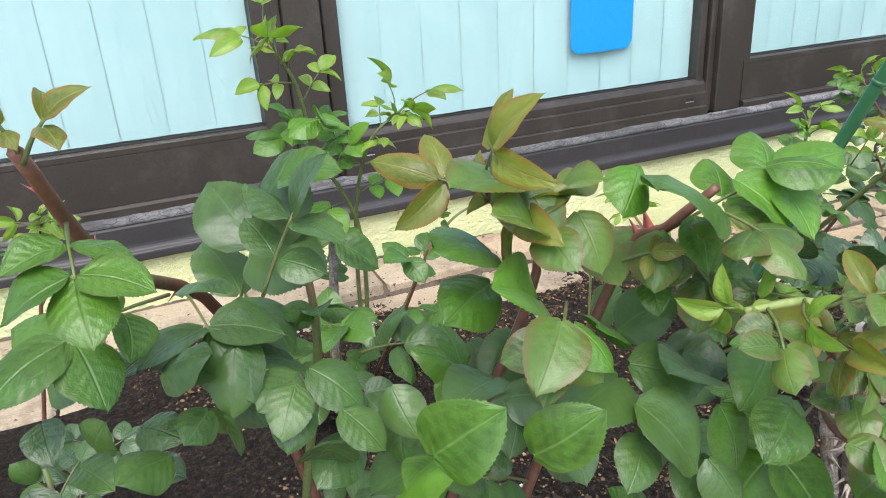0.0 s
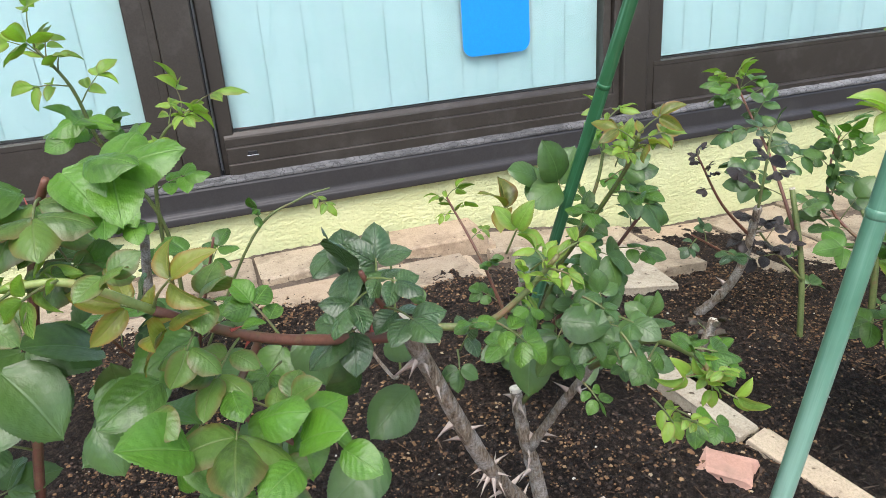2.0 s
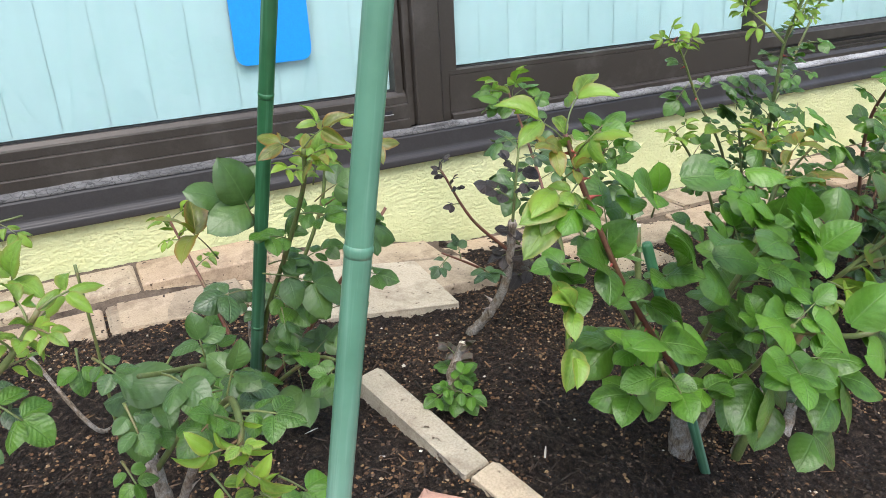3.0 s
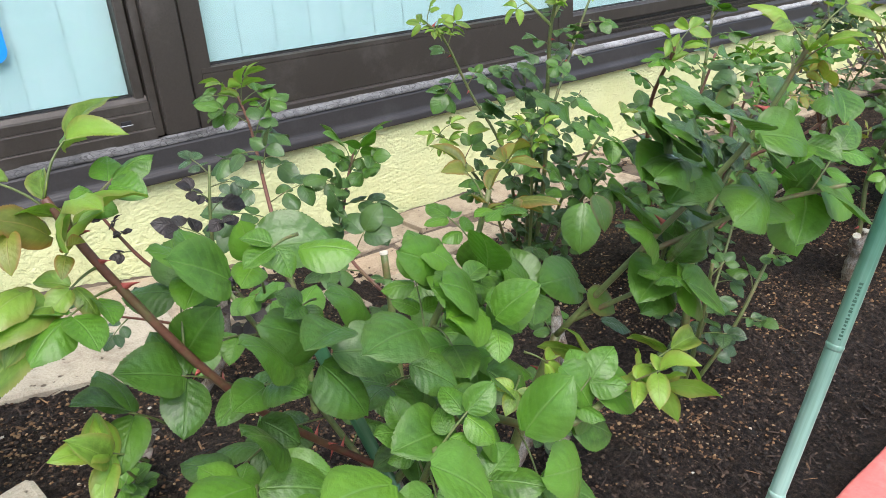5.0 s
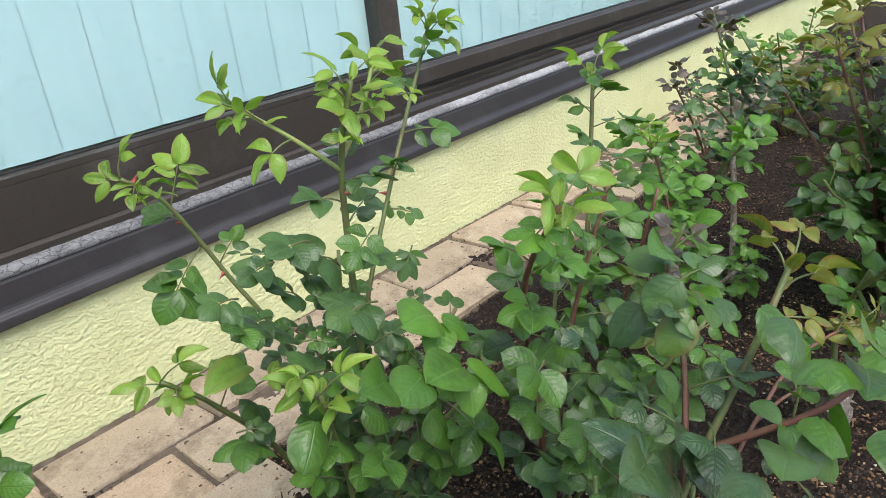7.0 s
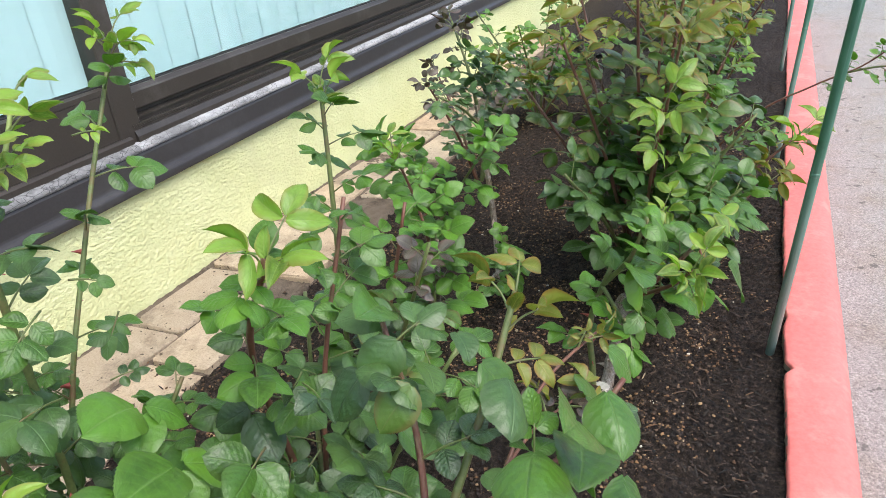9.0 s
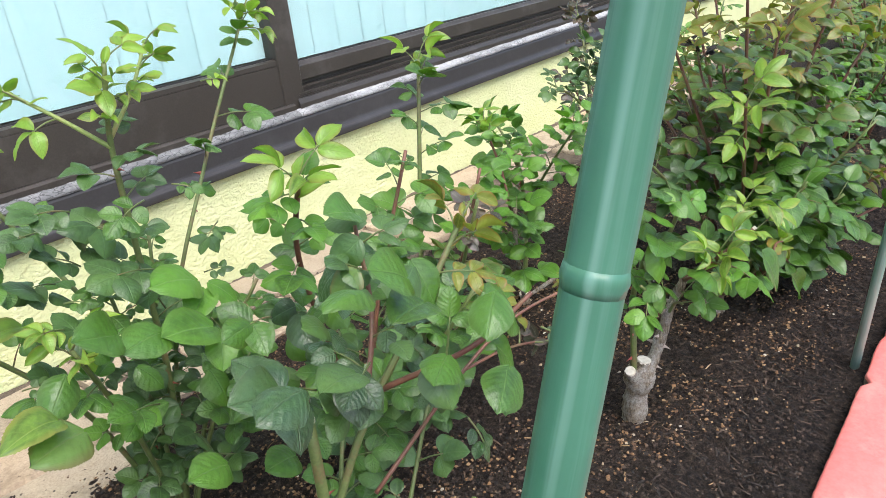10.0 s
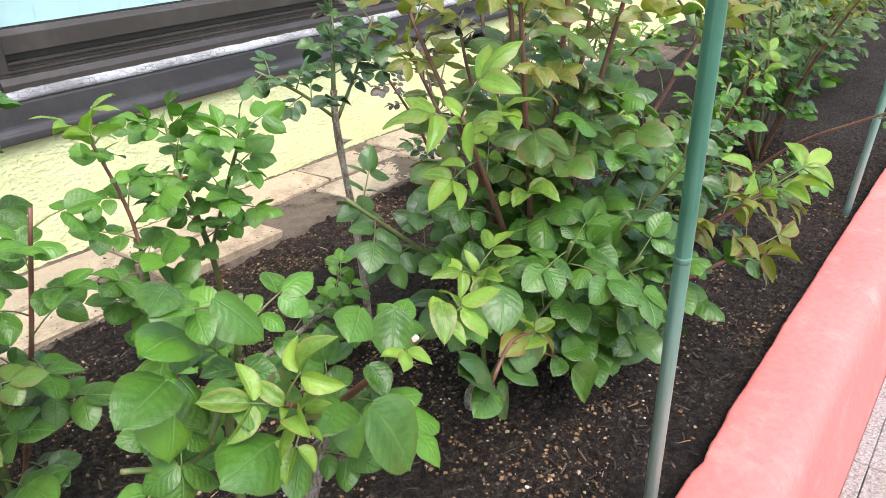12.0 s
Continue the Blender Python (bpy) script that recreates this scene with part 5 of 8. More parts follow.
bush = rose('pruned rose with thick thorny grey trunks and glossy leaves', (0.700, 0.475, 0.115), 5, [
    C('old', 0.0078, 0.0058, [(0.700, 0.475, 0.115), (0.660, 0.455, 0.200), (0.613, 0.427, 0.285), (0.550, 0.394, 0.438)], thorns=26, cut=True),
    C('old', 0.0076, 0.0056, [(0.705, 0.490, 0.110), (0.690, 0.495, 0.200), (0.682, 0.498, 0.240), (0.678, 0.504, 0.285)], thorns=16, cut=True),
    C('old', 0.0048, 0.0036, [(0.686, 0.494, 0.225), (0.700, 0.470, 0.275), (0.716, 0.440, 0.332)], thorns=5),
    C('green', 0.0035, 0.002, [(0.716, 0.440, 0.332), (0.725, 0.380, 0.385), (0.720, 0.320, 0.405), (0.713, 0.297, 0.403)], leaves=7, size=0.021, tones='dark>mid>lime', tip='lime', start=0.1),
    C('red', 0.0048, 0.003, [(0.555, 0.395, 0.425), (0.494, 0.365, 0.453), (0.455, 0.345, 0.476), (0.417, 0.320, 0.511)], leaves=3, size=0.028, tones='fresh>olive', tip='bronze', start=0.4, thorns=6),
    C('lime', 0.003, 0.002, [(0.417, 0.320, 0.511), (0.389, 0.310, 0.535), (0.362, 0.315, 0.536)], leaves=3, size=0.021, tones='olive', tip='lime'),
    C('green', 0.0035, 0.002, [(0.560, 0.396, 0.430), (0.600, 0.380, 0.430), (0.625, 0.370, 0.450), (0.644, 0.360, 0.476)], leaves=5, size=0.019, tones='mid>lime', tip='lime', start=0.15),
    C('green', 0.0035, 0.002, [(0.680, 0.500, 0.270), (0.730, 0.460, 0.360), (0.680, 0.360, 0.427)], leaves=5, size=0.025, tones='blue>dark', start=0.3),
    C('red', 0.003, 0.002, [(0.550, 0.394, 0.438), (0.535, 0.380, 0.460), (0.522, 0.363, 0.490)], leaves=5, size=0.028, tones='blue'),
    C('red', 0.003, 0.002, [(0.461, 0.360, 0.463), (0.444, 0.330, 0.446), (0.468, 0.310, 0.428)], leaves=5, size=0.032, tones='fresh>olive'),
], [
    ((0.527, 0.400, 0.454), (0.512, 0.375, 0.507), 3, 'blue'),
    ((0.509, 0.390, 0.468), (0.541, 0.370, 0.487), 3, 'blue'),
])
more_leaves(bush, 50, [
    ((0.451, 0.300, 0.454), (0.471, 0.280, 0.468), 1, 'fresh'),
    ((0.468, 0.290, 0.443), (0.489, 0.270, 0.459), 1, 'fresh'),
    ((0.486, 0.280, 0.441), (0.500, 0.260, 0.436), 1, 'fresh'),
    ((0.423, 0.290, 0.453), (0.395, 0.270, 0.475), 1, 'fresh'),
    ((0.437, 0.320, 0.503), (0.419, 0.300, 0.480), 3, 'olive'),
    ((0.443, 0.310, 0.467), (0.445, 0.290, 0.462), 1, 'fresh'),
    ((0.467, 0.280, 0.438), (0.447, 0.260, 0.442), 1, 'fresh'),
    ((0.408, 0.300, 0.472), (0.417, 0.280, 0.469), 1, 'olive'),
    ((0.596, 0.420, 0.391), (0.589, 0.400, 0.369), 3, 'dark'),
    ((0.670, 0.330, 0.431), (0.675, 0.310, 0.410), 5, 'dark'),
    ((0.661, 0.360, 0.444), (0.675, 0.340, 0.433), 5, 'dark'),
    ((0.695, 0.300, 0.380), (0.698, 0.280, 0.385), 5, 'lime'),
])
more_leaves(bush, 62, [
    ((0.662, 0.360, 0.380), (0.669, 0.340, 0.364), 5, 'mid'),
    ((0.475, 0.420, 0.414), (0.454, 0.400, 0.407), 3, 'mid'),
    ((0.704, 0.450, 0.387), (0.665, 0.430, 0.341), 3, 'dark'),
    ((0.712, 0.400, 0.371), (0.710, 0.380, 0.355), 5, 'mid'),
    ((0.703, 0.340, 0.368), (0.716, 0.320, 0.341), 5, 'lime'),
    ((0.724, 0.320, 0.360), (0.740, 0.300, 0.350), 3, 'mid'),
])
more_leaves(bush, 605, [
    ((0.652, 0.428, 0.420), (0.651, 0.408, 0.398), 3, 'fresh'),
    ((0.669, 0.408, 0.402), (0.703, 0.388, 0.399), 1, 'dark'),
    ((0.706, 0.428, 0.346), (0.720, 0.408, 0.368), 3, 'mid'),
    ((0.684, 0.478, 0.349), (0.666, 0.458, 0.306), 1, 'dark'),
    ((0.725, 0.368, 0.319), (0.739, 0.348, 0.333), 3, 'lime'),
    ((0.744, 0.368, 0.329), (0.771, 0.348, 0.306), 3, 'fresh'),
    ((0.631, 0.408, 0.462), (0.637, 0.388, 0.499), 3, 'lime'),
    ((0.639, 0.388, 0.456), (0.652, 0.368, 0.475), 3, 'lime'),
    ((0.528, 0.428, 0.479), (0.500, 0.408, 0.476), 1, 'blue'),
    ((0.518, 0.428, 0.485), (0.543, 0.408, 0.467), 1, 'blue'),
    ((0.518, 0.428, 0.482), (0.513, 0.408, 0.499), 1, 'blue'),
    ((0.697, 0.428, 0.356), (0.674, 0.408, 0.356), 3, 'mid'),
])
more_leaves(bush, 617, [
    ((0.608, 0.448, 0.373), (0.613, 0.428, 0.404), 3, 'blue'),
    ((0.582, 0.428, 0.424), (0.567, 0.408, 0.443), 3, 'mid'),
])
finish(bush)
bush = rose('bushy rose tied beside a green stake with wrinkled glossy leaves', (0.820, 0.790, 0.125), 6, [
    C('green', 0.0045, 0.0025, [(0.820, 0.790, 0.125), (0.830, 0.740, 0.250), (0.845, 0.660, 0.360), (0.852, 0.600, 0.440), (0.849, 0.577, 0.479)], leaves=8, size=0.0308, tones='dark>mid>lime', tip='bronze', start=0.2),
    C('green', 0.0045, 0.0025, [(0.820, 0.790, 0.125), (0.870, 0.780, 0.250), (0.920, 0.770, 0.360), (0.935, 0.772, 0.443)], leaves=7, size=0.033, tones='dark>mid>fresh', tip='lime', start=0.2),
    C('red', 0.0045, 0.0025, [(0.820, 0.790, 0.125), (0.900, 0.750, 0.240), (0.980, 0.720, 0.360)], leaves=7, size=0.0374, tones='dark>dark>mid', start=0.2),
    C('red', 0.004, 0.002, [(0.820, 0.790, 0.125), (0.790, 0.840, 0.250), (0.770, 0.920, 0.330)], leaves=4, size=0.0275, tones='mid>lime', tip='lime'),
    C('green', 0.004, 0.002, [(0.820, 0.790, 0.125), (0.780, 0.700, 0.220), (0.720, 0.580, 0.290)], leaves=6, size=0.0352, tones='dark>mid'),
    C('green', 0.004, 0.002, [(0.820, 0.790, 0.125), (0.860, 0.680, 0.220), (0.870, 0.580, 0.260)], leaves=7, size=0.0352, tones='dark>mid'),
    C('old', 0.008, 0.007, [(0.820, 0.790, 0.125), (0.825, 0.800, 0.180), (0.830, 0.800, 0.240)], cut=True),
])
more_leaves(bush, 606, [
    ((0.905, 0.708, 0.382), (0.951, 0.688, 0.402), 3, 'dark'),
    ((0.897, 0.708, 0.372), (0.981, 0.688, 0.335), 5, 'dark'),
    ((0.894, 0.708, 0.388), (0.938, 0.688, 0.418), 3, 'dark'),
    ((0.941, 0.708, 0.432), (0.986, 0.688, 0.443), 3, 'bronze'),
    ((0.840, 0.708, 0.374), (0.769, 0.688, 0.430), 5, 'dark'),
    ((0.829, 0.688, 0.359), (0.801, 0.668, 0.452), 3, 'dark'),
    ((0.819, 0.668, 0.338), (0.902, 0.648, 0.298), 5, 'dark'),
    ((0.803, 0.648, 0.332), (0.747, 0.628, 0.339), 3, 'blue'),
    ((0.828, 0.648, 0.306), (0.825, 0.628, 0.274), 3, 'dark'),
    ((0.831, 0.688, 0.338), (0.868, 0.668, 0.343), 3, 'dark'),
    ((0.882, 0.668, 0.419), (0.887, 0.648, 0.469), 5, 'lime'),
    ((0.789, 0.728, 0.341), (0.745, 0.708, 0.406), 3, 'bronze'),
])
more_leaves(bush, 618, [
    ((0.852, 0.668, 0.313), (0.880, 0.648, 0.279), 3, 'mid'),
])
finish(bush)
bush = rose('bare dry rose twigs standing in the soil', (0.655, 0.830, 0.120), 7, [
    C('green', 0.0025, 0.0022, [(0.655, 0.830, 0.120), (0.656, 0.828, 0.220), (0.655, 0.824, 0.333)]),
    C('old', 0.003, 0.0025, [(0.655, 0.830, 0.120), (0.630, 0.800, 0.150), (0.577, 0.860, 0.252)]),
])
finish(bush)
bush = rose('sickly rose with a grey crooked trunk and blackened withered leaves', (1.150, 0.838, 0.095), 8, [
    C('old', 0.0078, 0.006, [(1.150, 0.838, 0.090), (1.172, 0.815, 0.130), (1.188, 0.795, 0.180), (1.190, 0.780, 0.250), (1.186, 0.770, 0.285)], thorns=6),
    C('red', 0.0035, 0.0018, [(1.190, 0.785, 0.235), (1.125, 0.775, 0.300), (1.087, 0.785, 0.373)], leaves=3, size=0.014, tones='dead', tip='dead', start=0.6),
    C('green', 0.003, 0.002, [(1.186, 0.770, 0.280), (1.192, 0.770, 0.340), (1.205, 0.780, 0.390)], leaves=6, size=0.030, tones='dead>dead>blue'),
    C('red', 0.003, 0.0015, [(1.188, 0.795, 0.190), (1.120, 0.785, 0.235), (1.078, 0.775, 0.262)], leaves=3, size=0.028, tones='blue'),
])
finish(bush)
bush = rose('low pruned rose stump with a few small leaves', (1.035, 0.680, 0.115), 9, [
    C('old', 0.011, 0.008, [(1.035, 0.680, 0.115), (1.040, 0.685, 0.140), (1.065, 0.700, 0.165)], cut=True, leaves=5, size=0.023, tones='mid>plum'),
    C('green', 0.003, 0.0015, [(1.035, 0.680, 0.115), (1.020, 0.660, 0.140), (1.010, 0.630, 0.150)], leaves=7, size=0.025, tones='mid>fresh'),
])
finish(bush)
bush = rose('rose with a green cane and glossy dark leaves near the wall', (1.255, 0.730, 0.060), 10, [
    C('green', 0.0048, 0.0042, [(1.255, 0.730, 0.060), (1.270, 0.760, 0.180), (1.275, 0.800, 0.290)], cut=True, leaves=3, size=0.028, tones='dark'),
    C('red', 0.004, 0.002, [(1.270, 0.770, 0.210), (1.300, 0.870, 0.310), (1.335, 0.970, 0.370), (1.342, 1.017, 0.414)], leaves=15, size=0.04, tones='dark>dark>mid', tip='lime', start=0.1),
    C('green', 0.003, 0.002, [(1.265, 0.750, 0.160), (1.220, 0.780, 0.220), (1.200, 0.800, 0.260)], leaves=8, size=0.028, tones='dead>dead'),
])
finish(bush)
bush = rose('rose with a cut green cane beside the bricks', (1.365, 0.705, 0.035), 11, [
    C('green', 0.0055, 0.005, [(1.365, 0.705, 0.035), (1.370, 0.715, 0.140), (1.375, 0.730, 0.250)], cut=True, leaves=3, size=0.025, tones='dark'),
    C('red', 0.0035, 0.002, [(1.372, 0.720, 0.190), (1.360, 0.800, 0.240), (1.400, 0.850, 0.290), (1.426, 0.864, 0.335)], leaves=12, size=0.042, tones='dark>dark>mid', tip='fresh', start=0.15),
])
finish(bush)
bush = rose('vigorous rose bush with large bright green leaves and red-thorned shoots', (1.220, 0.475, 0.070), 12, [
    dict(kind="stump", points=[(1.220, 0.475, 0.040), (1.215, 0.474, 0.090), (1.205, 0.470, 0.140), (1.190, 0.460, 0.200)], girth=[0.019, 0.013, 0.0095, 0.008]),
    C('old', 0.008, 0.006, [(1.225, 0.480, 0.070), (1.250, 0.470, 0.130), (1.255, 0.450, 0.200)], thorns=3),
    C('red', 0.004, 0.0028, [(1.190, 0.460, 0.200), (1.100, 0.430, 0.310), (1.057, 0.420, 0.375), (1.020, 0.418, 0.450), (1.002, 0.419, 0.496)], leaves=5, size=0.04, tones='mid>mid>fresh', tip='lime', thorns=16, start=0.15),
    C('green', 0.0045, 0.003, [(1.190, 0.460, 0.180), (1.220, 0.400, 0.270), (1.231, 0.310, 0.305), (1.295, 0.300, 0.319)], leaves=7, size=0.042, tones='mid>fresh>lime', tip='lime', start=0.1),
    C('green', 0.0045, 0.003, [(1.200, 0.465, 0.200), (1.270, 0.460, 0.310), (1.310, 0.457, 0.410)], leaves=6, size=0.04, tones='mid>fresh', tip='bronze'),
    C('green', 0.0045, 0.003, [(1.190, 0.460, 0.200), (1.200, 0.420, 0.310), (1.216, 0.400, 0.370)], leaves=7, size=0.042, tones='mid>fresh'),
    C('green', 0.004, 0.0025, [(1.190, 0.460, 0.150), (1.100, 0.380, 0.240), (1.045, 0.350, 0.320)], leaves=4, size=0.04, tones='mid>fresh', start=0.6),
    C('green', 0.004, 0.0025, [(1.200, 0.460, 0.150), (1.150, 0.360, 0.260), (1.130, 0.300, 0.350)], leaves=5, size=0.04, tones='mid>fresh', start=0.6),
    C('green', 0.004, 0.0025, [(1.200, 0.460, 0.150), (1.160, 0.520, 0.260), (1.120, 0.550, 0.360)], leaves=6, size=0.04, tones='mid>fresh'),
], [
    ((1.056, 0.370, 0.325), (1.042, 0.350, 0.268), 3, 'fresh'),
    ((1.018, 0.420, 0.456), (0.983, 0.400, 0.445), 3, 'lime'),
    ((1.085, 0.330, 0.478), (1.055, 0.320, 0.475), 3, 'fresh'),
])
more_leaves(bush, 120, [
    ((1.021, 0.328, 0.358), (0.974, 0.312, 0.381), 1, 'fresh'),
    ((1.051, 0.360, 0.332), (1.092, 0.340, 0.322), 1, 'fresh'),
    ((1.090, 0.275, 0.368), (1.044, 0.265, 0.394), 1, 'fresh'),
    ((1.101, 0.268, 0.379), (1.136, 0.252, 0.343), 1, 'fresh'),
    ((1.181, 0.290, 0.337), (1.206, 0.270, 0.379), 1, 'fresh'),
    ((1.105, 0.297, 0.309), (1.096, 0.283, 0.257), 1, 'mid'),
    ((1.108, 0.309, 0.301), (1.064, 0.291, 0.276), 1, 'mid'),
    ((1.115, 0.386, 0.381), (1.080, 0.374, 0.421), 1, 'mid'),
    ((1.181, 0.385, 0.364), (1.134, 0.375, 0.387), 1, 'mid'),
    ((0.989, 0.410, 0.449), (0.963, 0.390, 0.438), 1, 'lime'),
    ((0.986, 0.410, 0.458), (0.955, 0.390, 0.460), 1, 'lime'),
    ((1.001, 0.420, 0.476), (0.980, 0.400, 0.502), 1, 'bronze'),
])
more_leaves(bush, 132, [
    ((1.008, 0.420, 0.471), (1.013, 0.400, 0.497), 1, 'lime'),
    ((0.999, 0.400, 0.325), (0.980, 0.380, 0.299), 1, 'lime'),
    ((1.013, 0.410, 0.341), (0.976, 0.390, 0.381), 3, 'lime'),
    ((1.076, 0.398, 0.434), (1.036, 0.382, 0.467), 1, 'fresh'),
    ((1.078, 0.380, 0.457), (1.128, 0.360, 0.455), 1, 'mid'),
    ((1.152, 0.287, 0.253), (1.181, 0.273, 0.211), 1, 'mid'),
    ((1.196, 0.300, 0.266), (1.147, 0.280, 0.258), 1, 'mid'),
    ((1.049, 0.430, 0.384), (1.068, 0.410, 0.418), 1, 'fresh'),
    ((1.074, 0.400, 0.344), (1.091, 0.380, 0.328), 1, 'mid'),
    ((1.126, 0.295, 0.309), (1.080, 0.285, 0.335), 1, 'fresh'),
    ((1.219, 0.276, 0.302), (1.174, 0.264, 0.330), 1, 'fresh'),
    ((1.256, 0.366, 0.353), (1.219, 0.354, 0.390), 1, 'fresh'),
])
more_leaves(bush, 144, [
    ((1.152, 0.388, 0.386), (1.124, 0.372, 0.429), 1, 'mid'),
    ((1.078, 0.320, 0.476), (1.099, 0.300, 0.478), 1, 'fresh'),
    ((1.209, 0.420, 0.406), (1.236, 0.400, 0.386), 1, 'fresh'),
    ((1.248, 0.390, 0.383), (1.229, 0.370, 0.430), 1, 'fresh'),
    ((1.266, 0.420, 0.364), (1.251, 0.400, 0.352), 1, 'fresh'),
    ((1.210, 0.348, 0.379), (1.166, 0.332, 0.405), 1, 'fresh'),
    ((1.229, 0.370, 0.354), (1.252, 0.350, 0.383), 1, 'fresh'),
    ((1.199, 0.347, 0.394), (1.161, 0.333, 0.430), 1, 'fresh'),
    ((1.228, 0.370, 0.355), (1.214, 0.350, 0.332), 1, 'fresh'),
    ((1.148, 0.329, 0.405), (1.099, 0.311, 0.421), 1, 'mid'),
    ((1.143, 0.340, 0.380), (1.166, 0.320, 0.362), 1, 'mid'),
    ((1.258, 0.310, 0.330), (1.295, 0.290, 0.303), 1, 'fresh'),
])
more_leaves(bush, 156, [
    ((1.242, 0.350, 0.339), (1.263, 0.330, 0.319), 3, 'lime'),
    ((1.118, 0.360, 0.405), (1.085, 0.340, 0.413), 1, 'mid'),
    ((1.219, 0.330, 0.340), (1.190, 0.310, 0.340), 3, 'lime'),
    ((1.154, 0.320, 0.363), (1.180, 0.300, 0.346), 1, 'mid'),
    ((1.243, 0.320, 0.344), (1.257, 0.300, 0.313), 1, 'fresh'),
    ((1.122, 0.400, 0.405), (1.095, 0.380, 0.412), 3, 'mid'),
])
more_leaves(bush, 612, [
    ((1.059, 0.368, 0.311), (1.041, 0.348, 0.270), 1, 'fresh'),
    ((1.057, 0.368, 0.326), (0.993, 0.348, 0.353), 1, 'fresh'),
    ((1.060, 0.368, 0.329), (1.097, 0.348, 0.319), 1, 'fresh'),
    ((0.976, 0.368, 0.339), (0.965, 0.348, 0.326), 1, 'lime'),
    ((1.004, 0.408, 0.336), (0.982, 0.388, 0.382), 3, 'lime'),
    ((1.103, 0.428, 0.406), (1.090, 0.408, 0.455), 3, 'fresh'),
    ((1.081, 0.428, 0.409), (1.046, 0.408, 0.460), 3, 'fresh'),
    ((1.033, 0.428, 0.344), (0.990, 0.408, 0.391), 3, 'mid'),
    ((1.073, 0.428, 0.354), (1.013, 0.408, 0.398), 3, 'mid'),
    ((1.076, 0.368, 0.339), (1.047, 0.348, 0.386), 1, 'mid'),
    ((1.089, 0.368, 0.388), (1.048, 0.348, 0.443), 1, 'mid'),
    ((1.108, 0.368, 0.389), (1.161, 0.348, 0.377), 1, 'mid'),
])
more_leaves(bush, 624, [
    ((1.103, 0.368, 0.386), (1.122, 0.348, 0.348), 1, 'mid'),
    ((1.158, 0.318, 0.342), (1.060, 0.298, 0.366), 1, 'fresh'),
    ((1.164, 0.318, 0.349), (1.208, 0.298, 0.286), 1, 'fresh'),
    ((1.196, 0.338, 0.355), (1.223, 0.318, 0.314), 1, 'mid'),
    ((1.278, 0.318, 0.290), (1.192, 0.298, 0.365), 1, 'fresh'),
    ((1.246, 0.318, 0.301), (1.297, 0.298, 0.268), 1, 'fresh'),
    ((1.166, 0.338, 0.249), (1.131, 0.318, 0.204), 1, 'mid'),
    ((1.154, 0.358, 0.254), (1.113, 0.338, 0.231), 1, 'mid'),
    ((1.159, 0.348, 0.271), (1.198, 0.328, 0.225), 1, 'mid'),
    ((1.244, 0.338, 0.182), (1.188, 0.318, 0.167), 1, 'mid'),
])
more_leaves(bush, 636, [
    ((1.286, 0.408, 0.311), (1.264, 0.388, 0.379), 3, 'fresh'),
    ((1.260, 0.428, 0.346), (1.193, 0.408, 0.412), 3, 'fresh'),
    ((0.995, 0.408, 0.449), (0.932, 0.388, 0.452), 1, 'lime'),
    ((0.987, 0.408, 0.438), (0.942, 0.388, 0.425), 1, 'lime'),
    ((0.999, 0.418, 0.461), (1.008, 0.398, 0.479), 3, 'bronze'),
    ((0.996, 0.418, 0.474), (0.967, 0.398, 0.502), 3, 'bronze'),
])
more_leaves(bush, 812, [
    ((1.279, 0.438, 0.349), (1.266, 0.420, 0.403), 1, 'fresh'),
    ((1.249, 0.428, 0.367), (1.201, 0.410, 0.416), 1, 'fresh'),
    ((1.270, 0.428, 0.356), (1.256, 0.410, 0.345), 1, 'mid'),
    ((1.269, 0.418, 0.364), (1.296, 0.400, 0.351), 1, 'mid'),
    ((1.205, 0.338, 0.383), (1.228, 0.320, 0.408), 1, 'fresh'),
    ((1.203, 0.338, 0.386), (1.156, 0.320, 0.416), 1, 'fresh'),
    ((1.197, 0.338, 0.397), (1.151, 0.320, 0.445), 1, 'fresh'),
    ((1.209, 0.338, 0.376), (1.196, 0.320, 0.366), 1, 'fresh'),
])
finish(bush)
bush = rose('rose bush with a stout green cane and glossy leaves', (1.275, 0.450, 0.055), 13, [
    C('green', 0.0075, 0.0048, [(1.275, 0.450, 0.055), (1.300, 0.420, 0.200), (1.320, 0.395, 0.300)], thorns=8),
    C('green', 0.0034, 0.0022, [(1.320, 0.395, 0.300), (1.370, 0.340, 0.390), (1.405, 0.300, 0.455), (1.424, 0.273, 0.525)], leaves=4, size=0.029, tones='mid>mid>fresh', tip='lime', thorns=5, start=0.2),
    C('green', 0.0032, 0.0018, [(1.330, 0.385, 0.315), (1.352, 0.345, 0.345), (1.372, 0.320, 0.362)], leaves=1, size=0.034, tones='mid', start=0.3),
    C('green', 0.003, 0.002, [(1.360, 0.350, 0.370), (1.410, 0.290, 0.410), (1.435, 0.245, 0.430)], leaves=1, size=0.034, tones='fresh', start=0.6),
    C('old', 0.008, 0.005, [(1.275, 0.450, 0.055), (1.330, 0.470, 0.100), (1.400, 0.480, 0.170), (1.420, 0.490, 0.240)], leaves=4, size=0.033, tones='dark>mid'),
    C('old', 0.008, 0.005, [(1.370, 0.460, 0.030), (1.400, 0.470, 0.060), (1.450, 0.500, 0.130), (1.460, 0.530, 0.220)], leaves=6, size=0.032, tones='blue>mid'),
])
